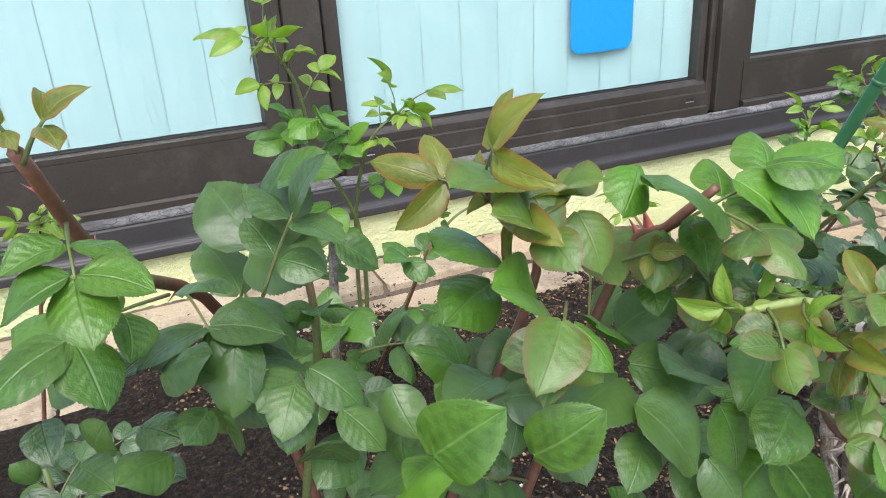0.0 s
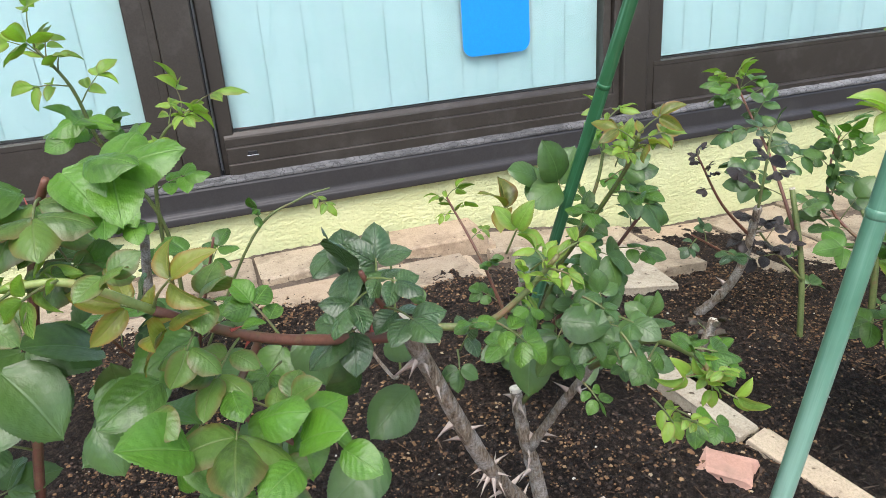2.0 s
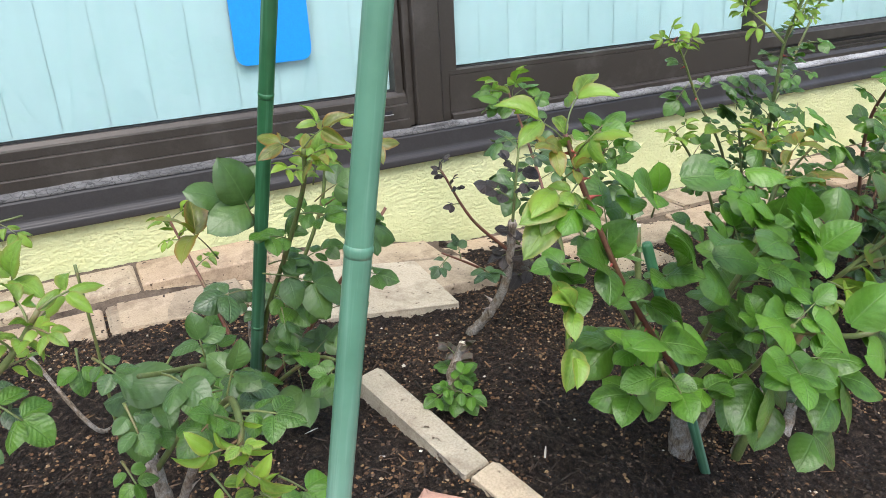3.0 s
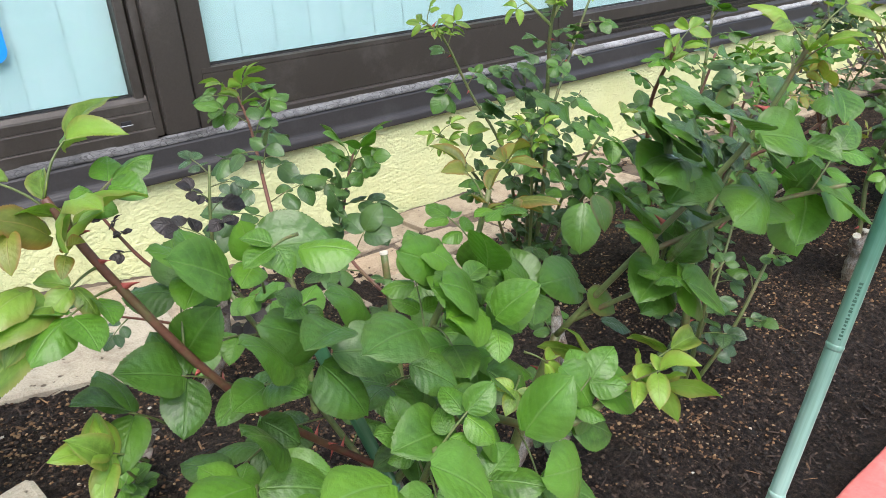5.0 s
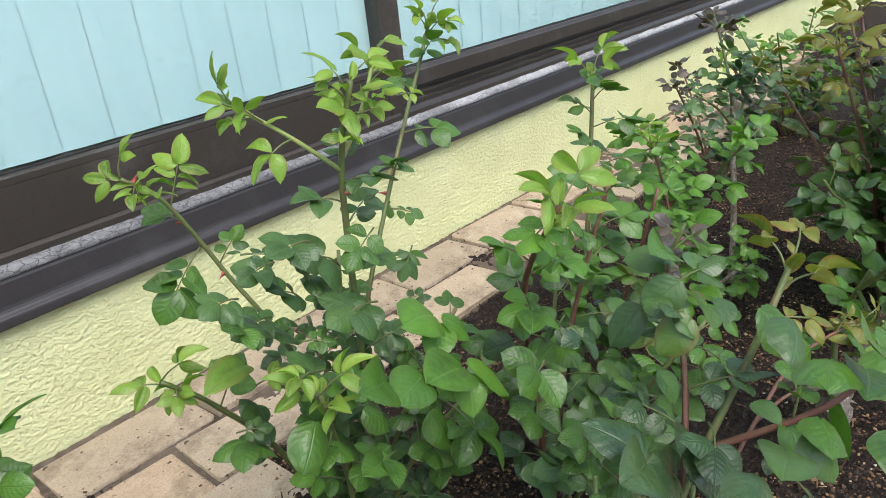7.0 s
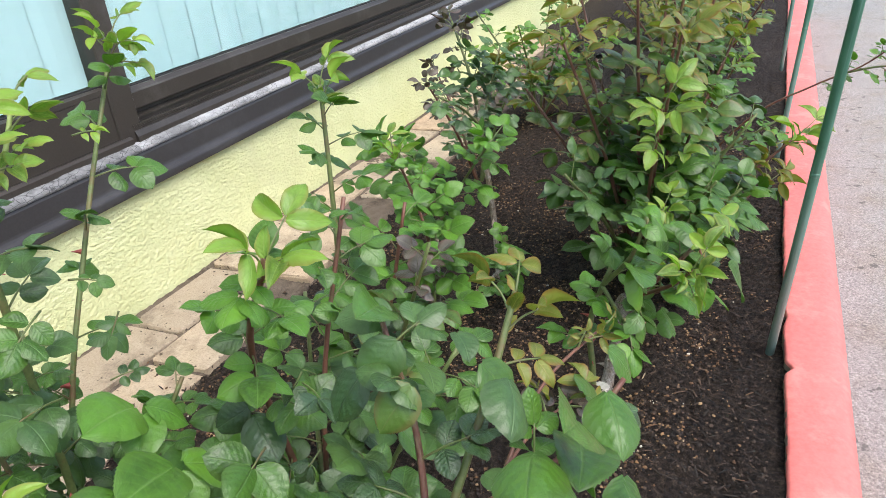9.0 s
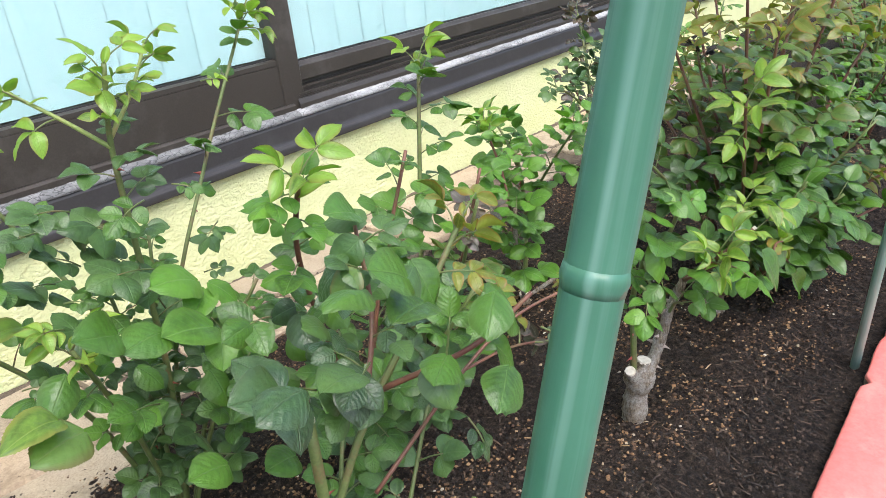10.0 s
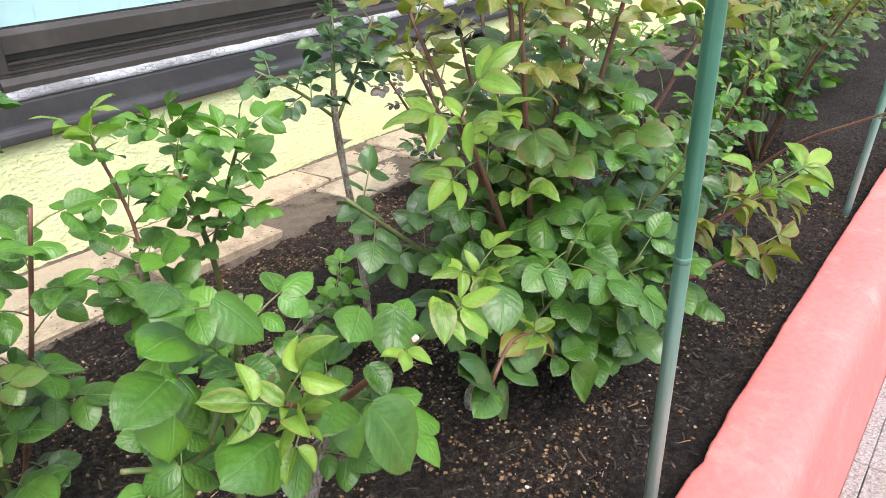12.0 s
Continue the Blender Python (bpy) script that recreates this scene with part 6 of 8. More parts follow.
more_leaves(bush, 130, [
    ((1.345, 0.308, 0.467), (1.303, 0.292, 0.496), 1, 'mid'),
    ((1.349, 0.308, 0.454), (1.301, 0.292, 0.469), 1, 'mid'),
    ((1.391, 0.340, 0.422), (1.412, 0.320, 0.430), 1, 'mid'),
    ((1.397, 0.350, 0.435), (1.407, 0.330, 0.436), 1, 'mid'),
    ((1.399, 0.310, 0.471), (1.408, 0.290, 0.453), 1, 'mid'),
    ((1.457, 0.320, 0.419), (1.451, 0.300, 0.401), 1, 'mid'),
    ((1.396, 0.278, 0.428), (1.345, 0.262, 0.433), 1, 'mid'),
    ((1.446, 0.290, 0.401), (1.443, 0.270, 0.366), 1, 'fresh'),
    ((1.449, 0.290, 0.406), (1.446, 0.270, 0.437), 1, 'fresh'),
    ((1.409, 0.247, 0.432), (1.455, 0.233, 0.408), 1, 'fresh'),
    ((1.403, 0.278, 0.441), (1.361, 0.262, 0.470), 1, 'mid'),
    ((1.348, 0.326, 0.391), (1.311, 0.314, 0.427), 1, 'mid'),
])
more_leaves(bush, 142, [
    ((1.378, 0.340, 0.352), (1.329, 0.320, 0.350), 1, 'mid'),
    ((1.393, 0.350, 0.347), (1.416, 0.330, 0.336), 1, 'fresh'),
    ((1.351, 0.309, 0.371), (1.389, 0.291, 0.336), 1, 'fresh'),
    ((1.398, 0.360, 0.342), (1.401, 0.340, 0.375), 1, 'mid'),
    ((1.363, 0.349, 0.393), (1.331, 0.331, 0.432), 1, 'mid'),
    ((1.371, 0.309, 0.485), (1.325, 0.291, 0.506), 1, 'mid'),
    ((1.432, 0.340, 0.381), (1.389, 0.320, 0.394), 1, 'dark'),
    ((1.438, 0.330, 0.398), (1.431, 0.310, 0.417), 1, 'mid'),
    ((1.360, 0.330, 0.451), (1.331, 0.310, 0.492), 1, 'dark'),
    ((1.367, 0.400, 0.406), (1.361, 0.380, 0.380), 1, 'olive'),
    ((1.390, 0.329, 0.402), (1.350, 0.311, 0.432), 1, 'dark'),
    ((1.434, 0.260, 0.493), (1.412, 0.240, 0.476), 1, 'fresh'),
])
more_leaves(bush, 154, [
    ((1.434, 0.270, 0.495), (1.413, 0.250, 0.512), 1, 'bronze'),
    ((1.372, 0.418, 0.319), (1.331, 0.402, 0.349), 1, 'mid'),
    ((1.459, 0.490, 0.353), (1.431, 0.470, 0.312), 1, 'mid'),
    ((1.326, 0.420, 0.306), (1.284, 0.400, 0.369), 3, 'mid'),
])
more_leaves(bush, 813, [
    ((1.357, 0.318, 0.377), (1.389, 0.300, 0.321), 1, 'fresh'),
    ((1.373, 0.333, 0.368), (1.318, 0.315, 0.360), 1, 'fresh'),
    ((1.376, 0.333, 0.364), (1.383, 0.315, 0.396), 1, 'mid'),
    ((1.451, 0.278, 0.417), (1.416, 0.260, 0.386), 1, 'fresh'),
    ((1.435, 0.268, 0.425), (1.528, 0.250, 0.391), 1, 'fresh'),
    ((1.422, 0.288, 0.416), (1.349, 0.270, 0.418), 1, 'mid'),
    ((1.364, 0.408, 0.331), (1.293, 0.390, 0.360), 1, 'mid'),
    ((1.334, 0.378, 0.341), (1.354, 0.360, 0.322), 1, 'olive'),
    ((1.342, 0.308, 0.459), (1.281, 0.290, 0.504), 1, 'mid'),
    ((1.357, 0.318, 0.454), (1.293, 0.300, 0.456), 1, 'mid'),
    ((1.368, 0.278, 0.475), (1.283, 0.260, 0.515), 1, 'mid'),
])
more_leaves(bush, 825, [
    ((1.368, 0.278, 0.473), (1.412, 0.260, 0.462), 1, 'mid'),
    ((1.383, 0.318, 0.446), (1.326, 0.300, 0.439), 1, 'mid'),
    ((1.363, 0.388, 0.300), (1.386, 0.370, 0.289), 1, 'blue'),
])
finish(bush)
bush = rose('tall rose bush with fine dark leaves and long lime shoots', (1.700, 0.830, 0.012), 14, [
    C('green', 0.005, 0.003, [(1.700, 0.830, 0.012), (1.715, 0.800, 0.220), (1.718, 0.790, 0.400), (1.719, 0.783, 0.476), (1.722, 0.762, 0.540)], leaves=11, size=0.027, tones='dark>dark>dark>lime', tip='lime', start=0.25, thorns=8),
    C('lime', 0.003, 0.002, [(1.719, 0.784, 0.468), (1.690, 0.800, 0.500), (1.660, 0.820, 0.530)], leaves=2, size=0.025, tones='lime', tip='lime', start=0.35),
    C('lime', 0.003, 0.002, [(1.719, 0.784, 0.475), (1.750, 0.785, 0.510), (1.775, 0.790, 0.545)], leaves=2, size=0.025, tones='lime', tip='lime', start=0.35),
    C('green', 0.0038, 0.0022, [(1.700, 0.830, 0.012), (1.760, 0.850, 0.250), (1.850, 0.870, 0.400), (1.930, 0.880, 0.520), (1.949, 0.882, 0.550)], leaves=11, size=0.03, tones='dark>mid>mid>lime', tip='lime', start=0.2, thorns=4),
    C('green', 0.0038, 0.0022, [(1.700, 0.830, 0.012), (1.700, 0.860, 0.250), (1.670, 0.910, 0.370), (1.635, 0.920, 0.450), (1.607, 0.923, 0.477)], leaves=6, size=0.025, tones='dark>mid>lime', tip='lime', start=0.2, thorns=5),
    C('green', 0.004, 0.0025, [(1.700, 0.830, 0.012), (1.650, 0.840, 0.200), (1.600, 0.850, 0.290), (1.562, 0.851, 0.336)], leaves=6, size=0.028, tones='mid>mid>lime', tip='lime', start=0.2),
    C('green', 0.004, 0.0025, [(1.700, 0.830, 0.012), (1.660, 0.770, 0.200), (1.614, 0.720, 0.343)], leaves=8, size=0.03, tones='dark>fresh', tip='lime', start=0.2),
    C('green', 0.004, 0.0025, [(1.700, 0.830, 0.012), (1.730, 0.770, 0.170), (1.750, 0.710, 0.260)], leaves=12, size=0.032, tones='dark>mid'),
    C('green', 0.004, 0.0025, [(1.700, 0.830, 0.012), (1.760, 0.800, 0.200), (1.820, 0.770, 0.300)], leaves=15, size=0.028, tones='blue>dark>mid'),
    C('green', 0.004, 0.0025, [(1.700, 0.830, 0.012), (1.700, 0.820, 0.200), (1.700, 0.840, 0.330)], leaves=19, size=0.025, tones='dark>dark>mid'),
    C('green', 0.004, 0.0025, [(1.700, 0.830, 0.012), (1.740, 0.860, 0.200), (1.770, 0.870, 0.360)], leaves=19, size=0.027, tones='dark>mid'),
], [
    ((1.655, 0.915, 0.400), (1.600, 0.915, 0.345), 7, 'mid'),
    ((1.640, 0.920, 0.440), (1.665, 0.917, 0.495), 7, 'lime'),
    ((1.740, 0.720, 0.260), (1.740, 0.660, 0.215), 3, 'mid'),
])
more_leaves(bush, 140, [
    ((1.636, 0.820, 0.421), (1.661, 0.800, 0.413), 5, 'dark'),
    ((1.603, 0.780, 0.409), (1.565, 0.760, 0.422), 5, 'dark'),
    ((1.606, 0.770, 0.380), (1.574, 0.750, 0.410), 5, 'mid'),
    ((1.596, 0.820, 0.278), (1.617, 0.800, 0.279), 5, 'dark'),
    ((1.651, 0.800, 0.413), (1.608, 0.780, 0.420), 5, 'dark'),
    ((1.669, 0.800, 0.373), (1.630, 0.780, 0.403), 5, 'dark'),
    ((1.633, 0.760, 0.364), (1.651, 0.740, 0.362), 5, 'mid'),
    ((1.642, 0.840, 0.244), (1.607, 0.820, 0.287), 5, 'dark'),
    ((1.660, 0.760, 0.435), (1.610, 0.740, 0.448), 5, 'dark'),
    ((1.726, 0.820, 0.349), (1.699, 0.800, 0.329), 5, 'dark'),
    ((1.661, 0.760, 0.322), (1.606, 0.740, 0.354), 5, 'dark'),
    ((1.668, 0.810, 0.260), (1.634, 0.790, 0.247), 5, 'dark'),
])
more_leaves(bush, 152, [
    ((1.722, 0.760, 0.423), (1.674, 0.740, 0.413), 5, 'mid'),
    ((1.714, 0.760, 0.360), (1.649, 0.740, 0.378), 5, 'dark'),
    ((1.782, 0.850, 0.233), (1.724, 0.830, 0.282), 5, 'dark'),
    ((1.723, 0.810, 0.197), (1.658, 0.790, 0.232), 5, 'dark'),
    ((1.821, 0.820, 0.355), (1.781, 0.800, 0.340), 5, 'dark'),
    ((1.786, 0.810, 0.313), (1.808, 0.790, 0.315), 5, 'dark'),
    ((1.801, 0.830, 0.258), (1.734, 0.810, 0.297), 5, 'dark'),
    ((1.796, 0.830, 0.185), (1.808, 0.810, 0.212), 5, 'dark'),
    ((1.796, 0.748, 0.247), (1.747, 0.732, 0.261), 1, 'mid'),
    ((1.843, 0.780, 0.212), (1.872, 0.760, 0.181), 1, 'mid'),
    ((1.828, 0.770, 0.190), (1.811, 0.750, 0.155), 1, 'mid'),
    ((1.713, 0.800, 0.384), (1.662, 0.780, 0.420), 3, 'dark'),
])
more_leaves(bush, 164, [
    ((1.761, 0.780, 0.422), (1.780, 0.760, 0.411), 5, 'mid'),
    ((1.737, 0.780, 0.503), (1.694, 0.760, 0.531), 3, 'lime'),
    ((1.863, 0.860, 0.490), (1.882, 0.840, 0.489), 5, 'lime'),
    ((1.719, 0.720, 0.267), (1.720, 0.700, 0.228), 1, 'mid'),
    ((1.607, 0.720, 0.328), (1.576, 0.700, 0.309), 1, 'mid'),
    ((1.664, 0.740, 0.294), (1.678, 0.720, 0.271), 1, 'mid'),
    ((1.651, 0.820, 0.359), (1.607, 0.800, 0.372), 3, 'dark'),
    ((1.658, 0.700, 0.272), (1.612, 0.680, 0.293), 3, 'mid'),
    ((1.617, 0.730, 0.357), (1.584, 0.710, 0.370), 5, 'lime'),
])
more_leaves(bush, 714, [
    ((1.711, 0.668, 0.331), (1.640, 0.648, 0.360), 1, 'fresh'),
    ((1.712, 0.668, 0.332), (1.747, 0.648, 0.298), 1, 'fresh'),
    ((1.711, 0.668, 0.327), (1.695, 0.648, 0.300), 1, 'fresh'),
    ((1.728, 0.708, 0.355), (1.670, 0.688, 0.387), 1, 'fresh'),
    ((1.731, 0.708, 0.354), (1.749, 0.688, 0.329), 1, 'fresh'),
    ((1.730, 0.708, 0.349), (1.700, 0.688, 0.332), 1, 'fresh'),
    ((1.614, 0.808, 0.339), (1.570, 0.788, 0.356), 1, 'lime'),
    ((1.616, 0.808, 0.317), (1.635, 0.788, 0.327), 3, 'lime'),
    ((1.649, 0.768, 0.325), (1.632, 0.748, 0.304), 3, 'lime'),
    ((1.663, 0.758, 0.341), (1.668, 0.738, 0.323), 1, 'mid'),
    ((1.640, 0.808, 0.359), (1.653, 0.788, 0.344), 1, 'dark'),
    ((1.636, 0.808, 0.357), (1.604, 0.788, 0.389), 1, 'dark'),
])
more_leaves(bush, 726, [
    ((1.634, 0.668, 0.363), (1.594, 0.648, 0.383), 1, 'mid'),
    ((1.668, 0.668, 0.349), (1.625, 0.648, 0.362), 1, 'mid'),
    ((1.689, 0.808, 0.370), (1.667, 0.788, 0.405), 3, 'dark'),
    ((1.726, 0.788, 0.307), (1.696, 0.768, 0.361), 3, 'dark'),
])
finish(bush)
bush = rose('rose bush with glossy puckered leaves and brown canes', (1.860, 0.700, 0.008), 15, [
    C('red', 0.005, 0.003, [(1.860, 0.700, 0.008), (1.850, 0.700, 0.180), (1.815, 0.685, 0.340), (1.790, 0.630, 0.440)], leaves=14, size=0.038, tones='blue>mid>fresh', tip='lime', start=0.2),
    C('red', 0.004, 0.0025, [(1.860, 0.700, 0.008), (1.920, 0.710, 0.220), (1.980, 0.690, 0.400)], leaves=15, size=0.038, tones='blue>dark>mid'),
    C('green', 0.004, 0.0025, [(1.860, 0.700, 0.008), (1.820, 0.640, 0.160), (1.780, 0.580, 0.260)], leaves=12, size=0.038, tones='blue>dark>mid'),
    C('green', 0.004, 0.0025, [(1.860, 0.700, 0.008), (1.900, 0.630, 0.180), (1.930, 0.570, 0.290)], leaves=14, size=0.038, tones='blue>dark>mid'),
    C('green', 0.004, 0.0025, [(1.860, 0.700, 0.008), (1.950, 0.750, 0.160), (2.000, 0.770, 0.280)], leaves=12, size=0.036, tones='blue>mid>fresh'),
])
finish(bush)
bush = rose('upright rose with one tall shoot against the yellow wall', (2.060, 0.785, 0.006), 16, [
    C('green', 0.005, 0.003, [(2.060, 0.785, 0.006), (2.075, 0.780, 0.200), (2.105, 0.787, 0.350), (2.133, 0.797, 0.462)], leaves=15, size=0.038, tones='blue>mid>mid', tip='lime', start=0.25),
    C('red', 0.004, 0.0025, [(2.060, 0.785, 0.006), (2.100, 0.740, 0.180), (2.130, 0.710, 0.330)], leaves=12, size=0.038, tones='blue>mid>fresh'),
    C('green', 0.004, 0.0025, [(2.060, 0.785, 0.006), (2.040, 0.700, 0.180), (2.020, 0.630, 0.340)], leaves=14, size=0.034, tones='blue>mid>olive>plum'),
])
finish(bush)
bush = rose('rose bush with a pruned cane and bronze flower shoot', (1.660, 0.500, 0.010), 17, [
    C('green', 0.0055, 0.0042, [(1.660, 0.500, 0.010), (1.662, 0.500, 0.180), (1.667, 0.504, 0.331)], cut=True, thorns=5, leaves=2, size=0.032, tones='blue'),
    C('green', 0.004, 0.0026, [(1.664, 0.500, 0.240), (1.700, 0.490, 0.310), (1.760, 0.475, 0.385), (1.799, 0.468, 0.432)], leaves=2, size=0.028, tones='dark>mid>bronze', tip='bronze', start=0.1),
    C('red', 0.003, 0.002, [(1.700, 0.490, 0.310), (1.740, 0.510, 0.370), (1.755, 0.530, 0.430)], leaves=5, size=0.03, tones='blue>dark', start=0.15),
    C('red', 0.003, 0.002, [(1.715, 0.488, 0.330), (1.750, 0.430, 0.365), (1.785, 0.405, 0.395)], leaves=2, size=0.028, tones='dark>mid>bronze', start=0.15),
    C('green', 0.004, 0.0025, [(1.660, 0.500, 0.010), (1.700, 0.460, 0.120), (1.760, 0.450, 0.220)], leaves=5, size=0.032, tones='blue>dark>mid'),
    C('green', 0.004, 0.0025, [(1.660, 0.500, 0.010), (1.630, 0.460, 0.160), (1.610, 0.440, 0.250)], leaves=5, size=0.03, tones='blue>dark'),
    C('green', 0.003, 0.002, [(1.660, 0.500, 0.010), (1.720, 0.500, 0.160), (1.800, 0.520, 0.270)], leaves=6, size=0.03, tones='blue>dark>dark'),
    C('red', 0.0022, 0.0014, [(1.700, 0.490, 0.250), (1.800, 0.482, 0.300), (1.870, 0.475, 0.318), (1.942, 0.449, 0.324)], leaves=2, size=0.017, tones='olive>bronze', tip='bronze', start=0.5),
    C('red', 0.0018, 0.0012, [(1.800, 0.482, 0.300), (1.850, 0.475, 0.295), (1.900, 0.464, 0.280)], leaves=2, size=0.021, tones='plum', tip='plum', start=0.5),
    C('green', 0.004, 0.0025, [(1.660, 0.500, 0.010), (1.700, 0.550, 0.140), (1.750, 0.580, 0.240)], leaves=11, size=0.032, tones='blue>dark>mid'),
], [
    ((1.754, 0.420, 0.406), (1.786, 0.410, 0.368), 1, 'mid'),
    ((1.773, 0.430, 0.359), (1.802, 0.420, 0.295), 1, 'mid'),
])
more_leaves(bush, 170, [
    ((1.763, 0.534, 0.436), (1.728, 0.526, 0.449), 1, 'mid'),
    ((1.775, 0.534, 0.402), (1.740, 0.526, 0.407), 1, 'mid'),
    ((1.775, 0.525, 0.377), (1.739, 0.515, 0.383), 1, 'mid'),
    ((1.868, 0.540, 0.352), (1.847, 0.520, 0.342), 1, 'dark'),
    ((1.655, 0.413, 0.456), (1.622, 0.407, 0.471), 1, 'mid'),
    ((1.688, 0.405, 0.436), (1.653, 0.395, 0.443), 1, 'mid'),
    ((1.676, 0.403, 0.455), (1.645, 0.397, 0.475), 1, 'mid'),
    ((1.862, 0.430, 0.361), (1.866, 0.410, 0.333), 1, 'mid'),
    ((1.711, 0.460, 0.381), (1.705, 0.440, 0.378), 1, 'dark'),
    ((1.651, 0.425, 0.406), (1.618, 0.415, 0.417), 1, 'dark'),
    ((1.711, 0.430, 0.379), (1.705, 0.410, 0.350), 1, 'dark'),
    ((1.705, 0.479, 0.350), (1.674, 0.461, 0.341), 1, 'blue'),
])
more_leaves(bush, 182, [
    ((1.617, 0.425, 0.416), (1.584, 0.415, 0.427), 1, 'blue'),
    ((1.720, 0.495, 0.337), (1.686, 0.485, 0.349), 1, 'blue'),
    ((1.668, 0.526, 0.292), (1.638, 0.514, 0.309), 1, 'mid'),
    ((1.707, 0.560, 0.265), (1.702, 0.540, 0.256), 1, 'mid'),
    ((1.619, 0.526, 0.320), (1.589, 0.514, 0.338), 1, 'mid'),
    ((1.728, 0.545, 0.354), (1.701, 0.535, 0.378), 1, 'dark'),
    ((1.788, 0.550, 0.327), (1.782, 0.530, 0.306), 1, 'mid'),
    ((1.541, 0.499, 0.411), (1.510, 0.481, 0.423), 1, 'olive'),
    ((1.532, 0.499, 0.423), (1.504, 0.481, 0.439), 1, 'lime'),
    ((1.752, 0.408, 0.413), (1.719, 0.392, 0.404), 1, 'mid'),
    ((1.725, 0.428, 0.375), (1.693, 0.412, 0.379), 1, 'mid'),
    ((1.749, 0.399, 0.364), (1.719, 0.381, 0.352), 1, 'mid'),
])
more_leaves(bush, 194, [
    ((1.745, 0.450, 0.354), (1.725, 0.430, 0.334), 1, 'mid'),
    ((1.726, 0.448, 0.431), (1.693, 0.432, 0.428), 1, 'dark'),
    ((1.744, 0.470, 0.424), (1.744, 0.450, 0.393), 1, 'mid'),
    ((1.745, 0.398, 0.364), (1.712, 0.382, 0.358), 1, 'mid'),
    ((1.727, 0.460, 0.339), (1.725, 0.440, 0.330), 3, 'blue'),
    ((1.675, 0.500, 0.351), (1.609, 0.480, 0.389), 3, 'blue'),
    ((1.689, 0.480, 0.364), (1.674, 0.460, 0.338), 1, 'blue'),
    ((1.706, 0.480, 0.361), (1.663, 0.460, 0.361), 3, 'blue'),
    ((1.645, 0.500, 0.372), (1.650, 0.480, 0.352), 3, 'blue'),
    ((1.751, 0.440, 0.304), (1.749, 0.420, 0.276), 5, 'blue'),
    ((1.816, 0.420, 0.349), (1.827, 0.400, 0.331), 5, 'blue'),
    ((1.718, 0.600, 0.355), (1.667, 0.580, 0.369), 3, 'mid'),
])
more_leaves(bush, 717, [
    ((1.808, 0.692, 0.296), (1.788, 0.719, 0.282), 1, 'blue'),
    ((1.808, 0.693, 0.290), (1.788, 0.661, 0.264), 1, 'blue'),
    ((1.828, 0.716, 0.301), (1.808, 0.679, 0.299), 1, 'mid'),
    ((1.748, 0.541, 0.402), (1.728, 0.559, 0.375), 1, 'blue'),
    ((1.768, 0.528, 0.429), (1.748, 0.557, 0.433), 1, 'dark'),
    ((1.748, 0.516, 0.427), (1.728, 0.534, 0.405), 1, 'dark'),
    ((1.728, 0.500, 0.415), (1.708, 0.515, 0.393), 1, 'olive'),
    ((1.748, 0.505, 0.414), (1.728, 0.487, 0.410), 1, 'dark'),
    ((1.808, 0.638, 0.329), (1.788, 0.600, 0.319), 3, 'blue'),
    ((1.828, 0.653, 0.322), (1.808, 0.661, 0.302), 3, 'blue'),
    ((1.768, 0.602, 0.310), (1.748, 0.612, 0.293), 3, 'blue'),
    ((1.748, 0.560, 0.338), (1.728, 0.536, 0.345), 3, 'dark'),
])
finish(bush)
bush = rose('rose with a swollen pruned grey stump and glossy wrinkled leaves', (2.130, 0.497, 0.000), 18, [
    dict(kind="stump", points=[(2.145, 0.507, -0.020), (2.144, 0.506, 0.010), (2.142, 0.503, 0.050), (2.139, 0.498, 0.078), (2.139, 0.495, 0.095), (2.140, 0.493, 0.106)], girth=[0.0105, 0.0115, 0.0155, 0.0135, 0.0185, 0.0165, 0.009]),
    C('old', 0.0095, 0.0085, [(2.139, 0.494, 0.095), (2.140, 0.493, 0.105), (2.141, 0.492, 0.112)], cut=True),
    C('old', 0.0085, 0.006, [(2.132, 0.497, 0.078), (2.121, 0.497, 0.098), (2.113, 0.496, 0.111)], cut=True),
    C('old', 0.0085, 0.005, [(2.150, 0.494, 0.078), (2.178, 0.489, 0.121), (2.192, 0.484, 0.160), (2.198, 0.470, 0.200)], thorns=14),
    C('green', 0.0052, 0.004, [(2.128, 0.499, 0.085), (2.129, 0.500, 0.140), (2.134, 0.503, 0.205), (2.130, 0.480, 0.275)], leaves=5, size=0.032, tones='mid>fresh', start=0.45, thorns=4),
    C('green', 0.004, 0.0025, [(2.132, 0.490, 0.250), (2.125, 0.460, 0.290), (2.125, 0.445, 0.335)], leaves=4, size=0.036, tones='mid>fresh', start=0.2),
    C('red', 0.0035, 0.002, [(2.198, 0.470, 0.200), (2.200, 0.430, 0.240), (2.215, 0.399, 0.275)], leaves=4, size=0.034, tones='mid>fresh>lime', start=0.1, cut=True),
    C('red', 0.003, 0.002, [(2.198, 0.470, 0.200), (2.150, 0.420, 0.250), (2.110, 0.400, 0.290)], leaves=2, size=0.032, tones='mid>fresh>lime', tip='lime', start=0.1),
    C('green', 0.003, 0.002, [(2.132, 0.490, 0.250), (2.085, 0.460, 0.240), (2.040, 0.450, 0.270)], leaves=2, size=0.034, tones='fresh', start=0.1),
    C('green', 0.003, 0.002, [(2.190, 0.484, 0.155), (2.175, 0.470, 0.180), (2.160, 0.455, 0.190)], leaves=2, size=0.032, tones='mid', start=0.1),
], [
    ((2.215, 0.400, 0.270), (2.260, 0.370, 0.300), 5, 'lime'),
    ((2.080, 0.455, 0.285), (2.055, 0.430, 0.235), 5, 'mid'),
])
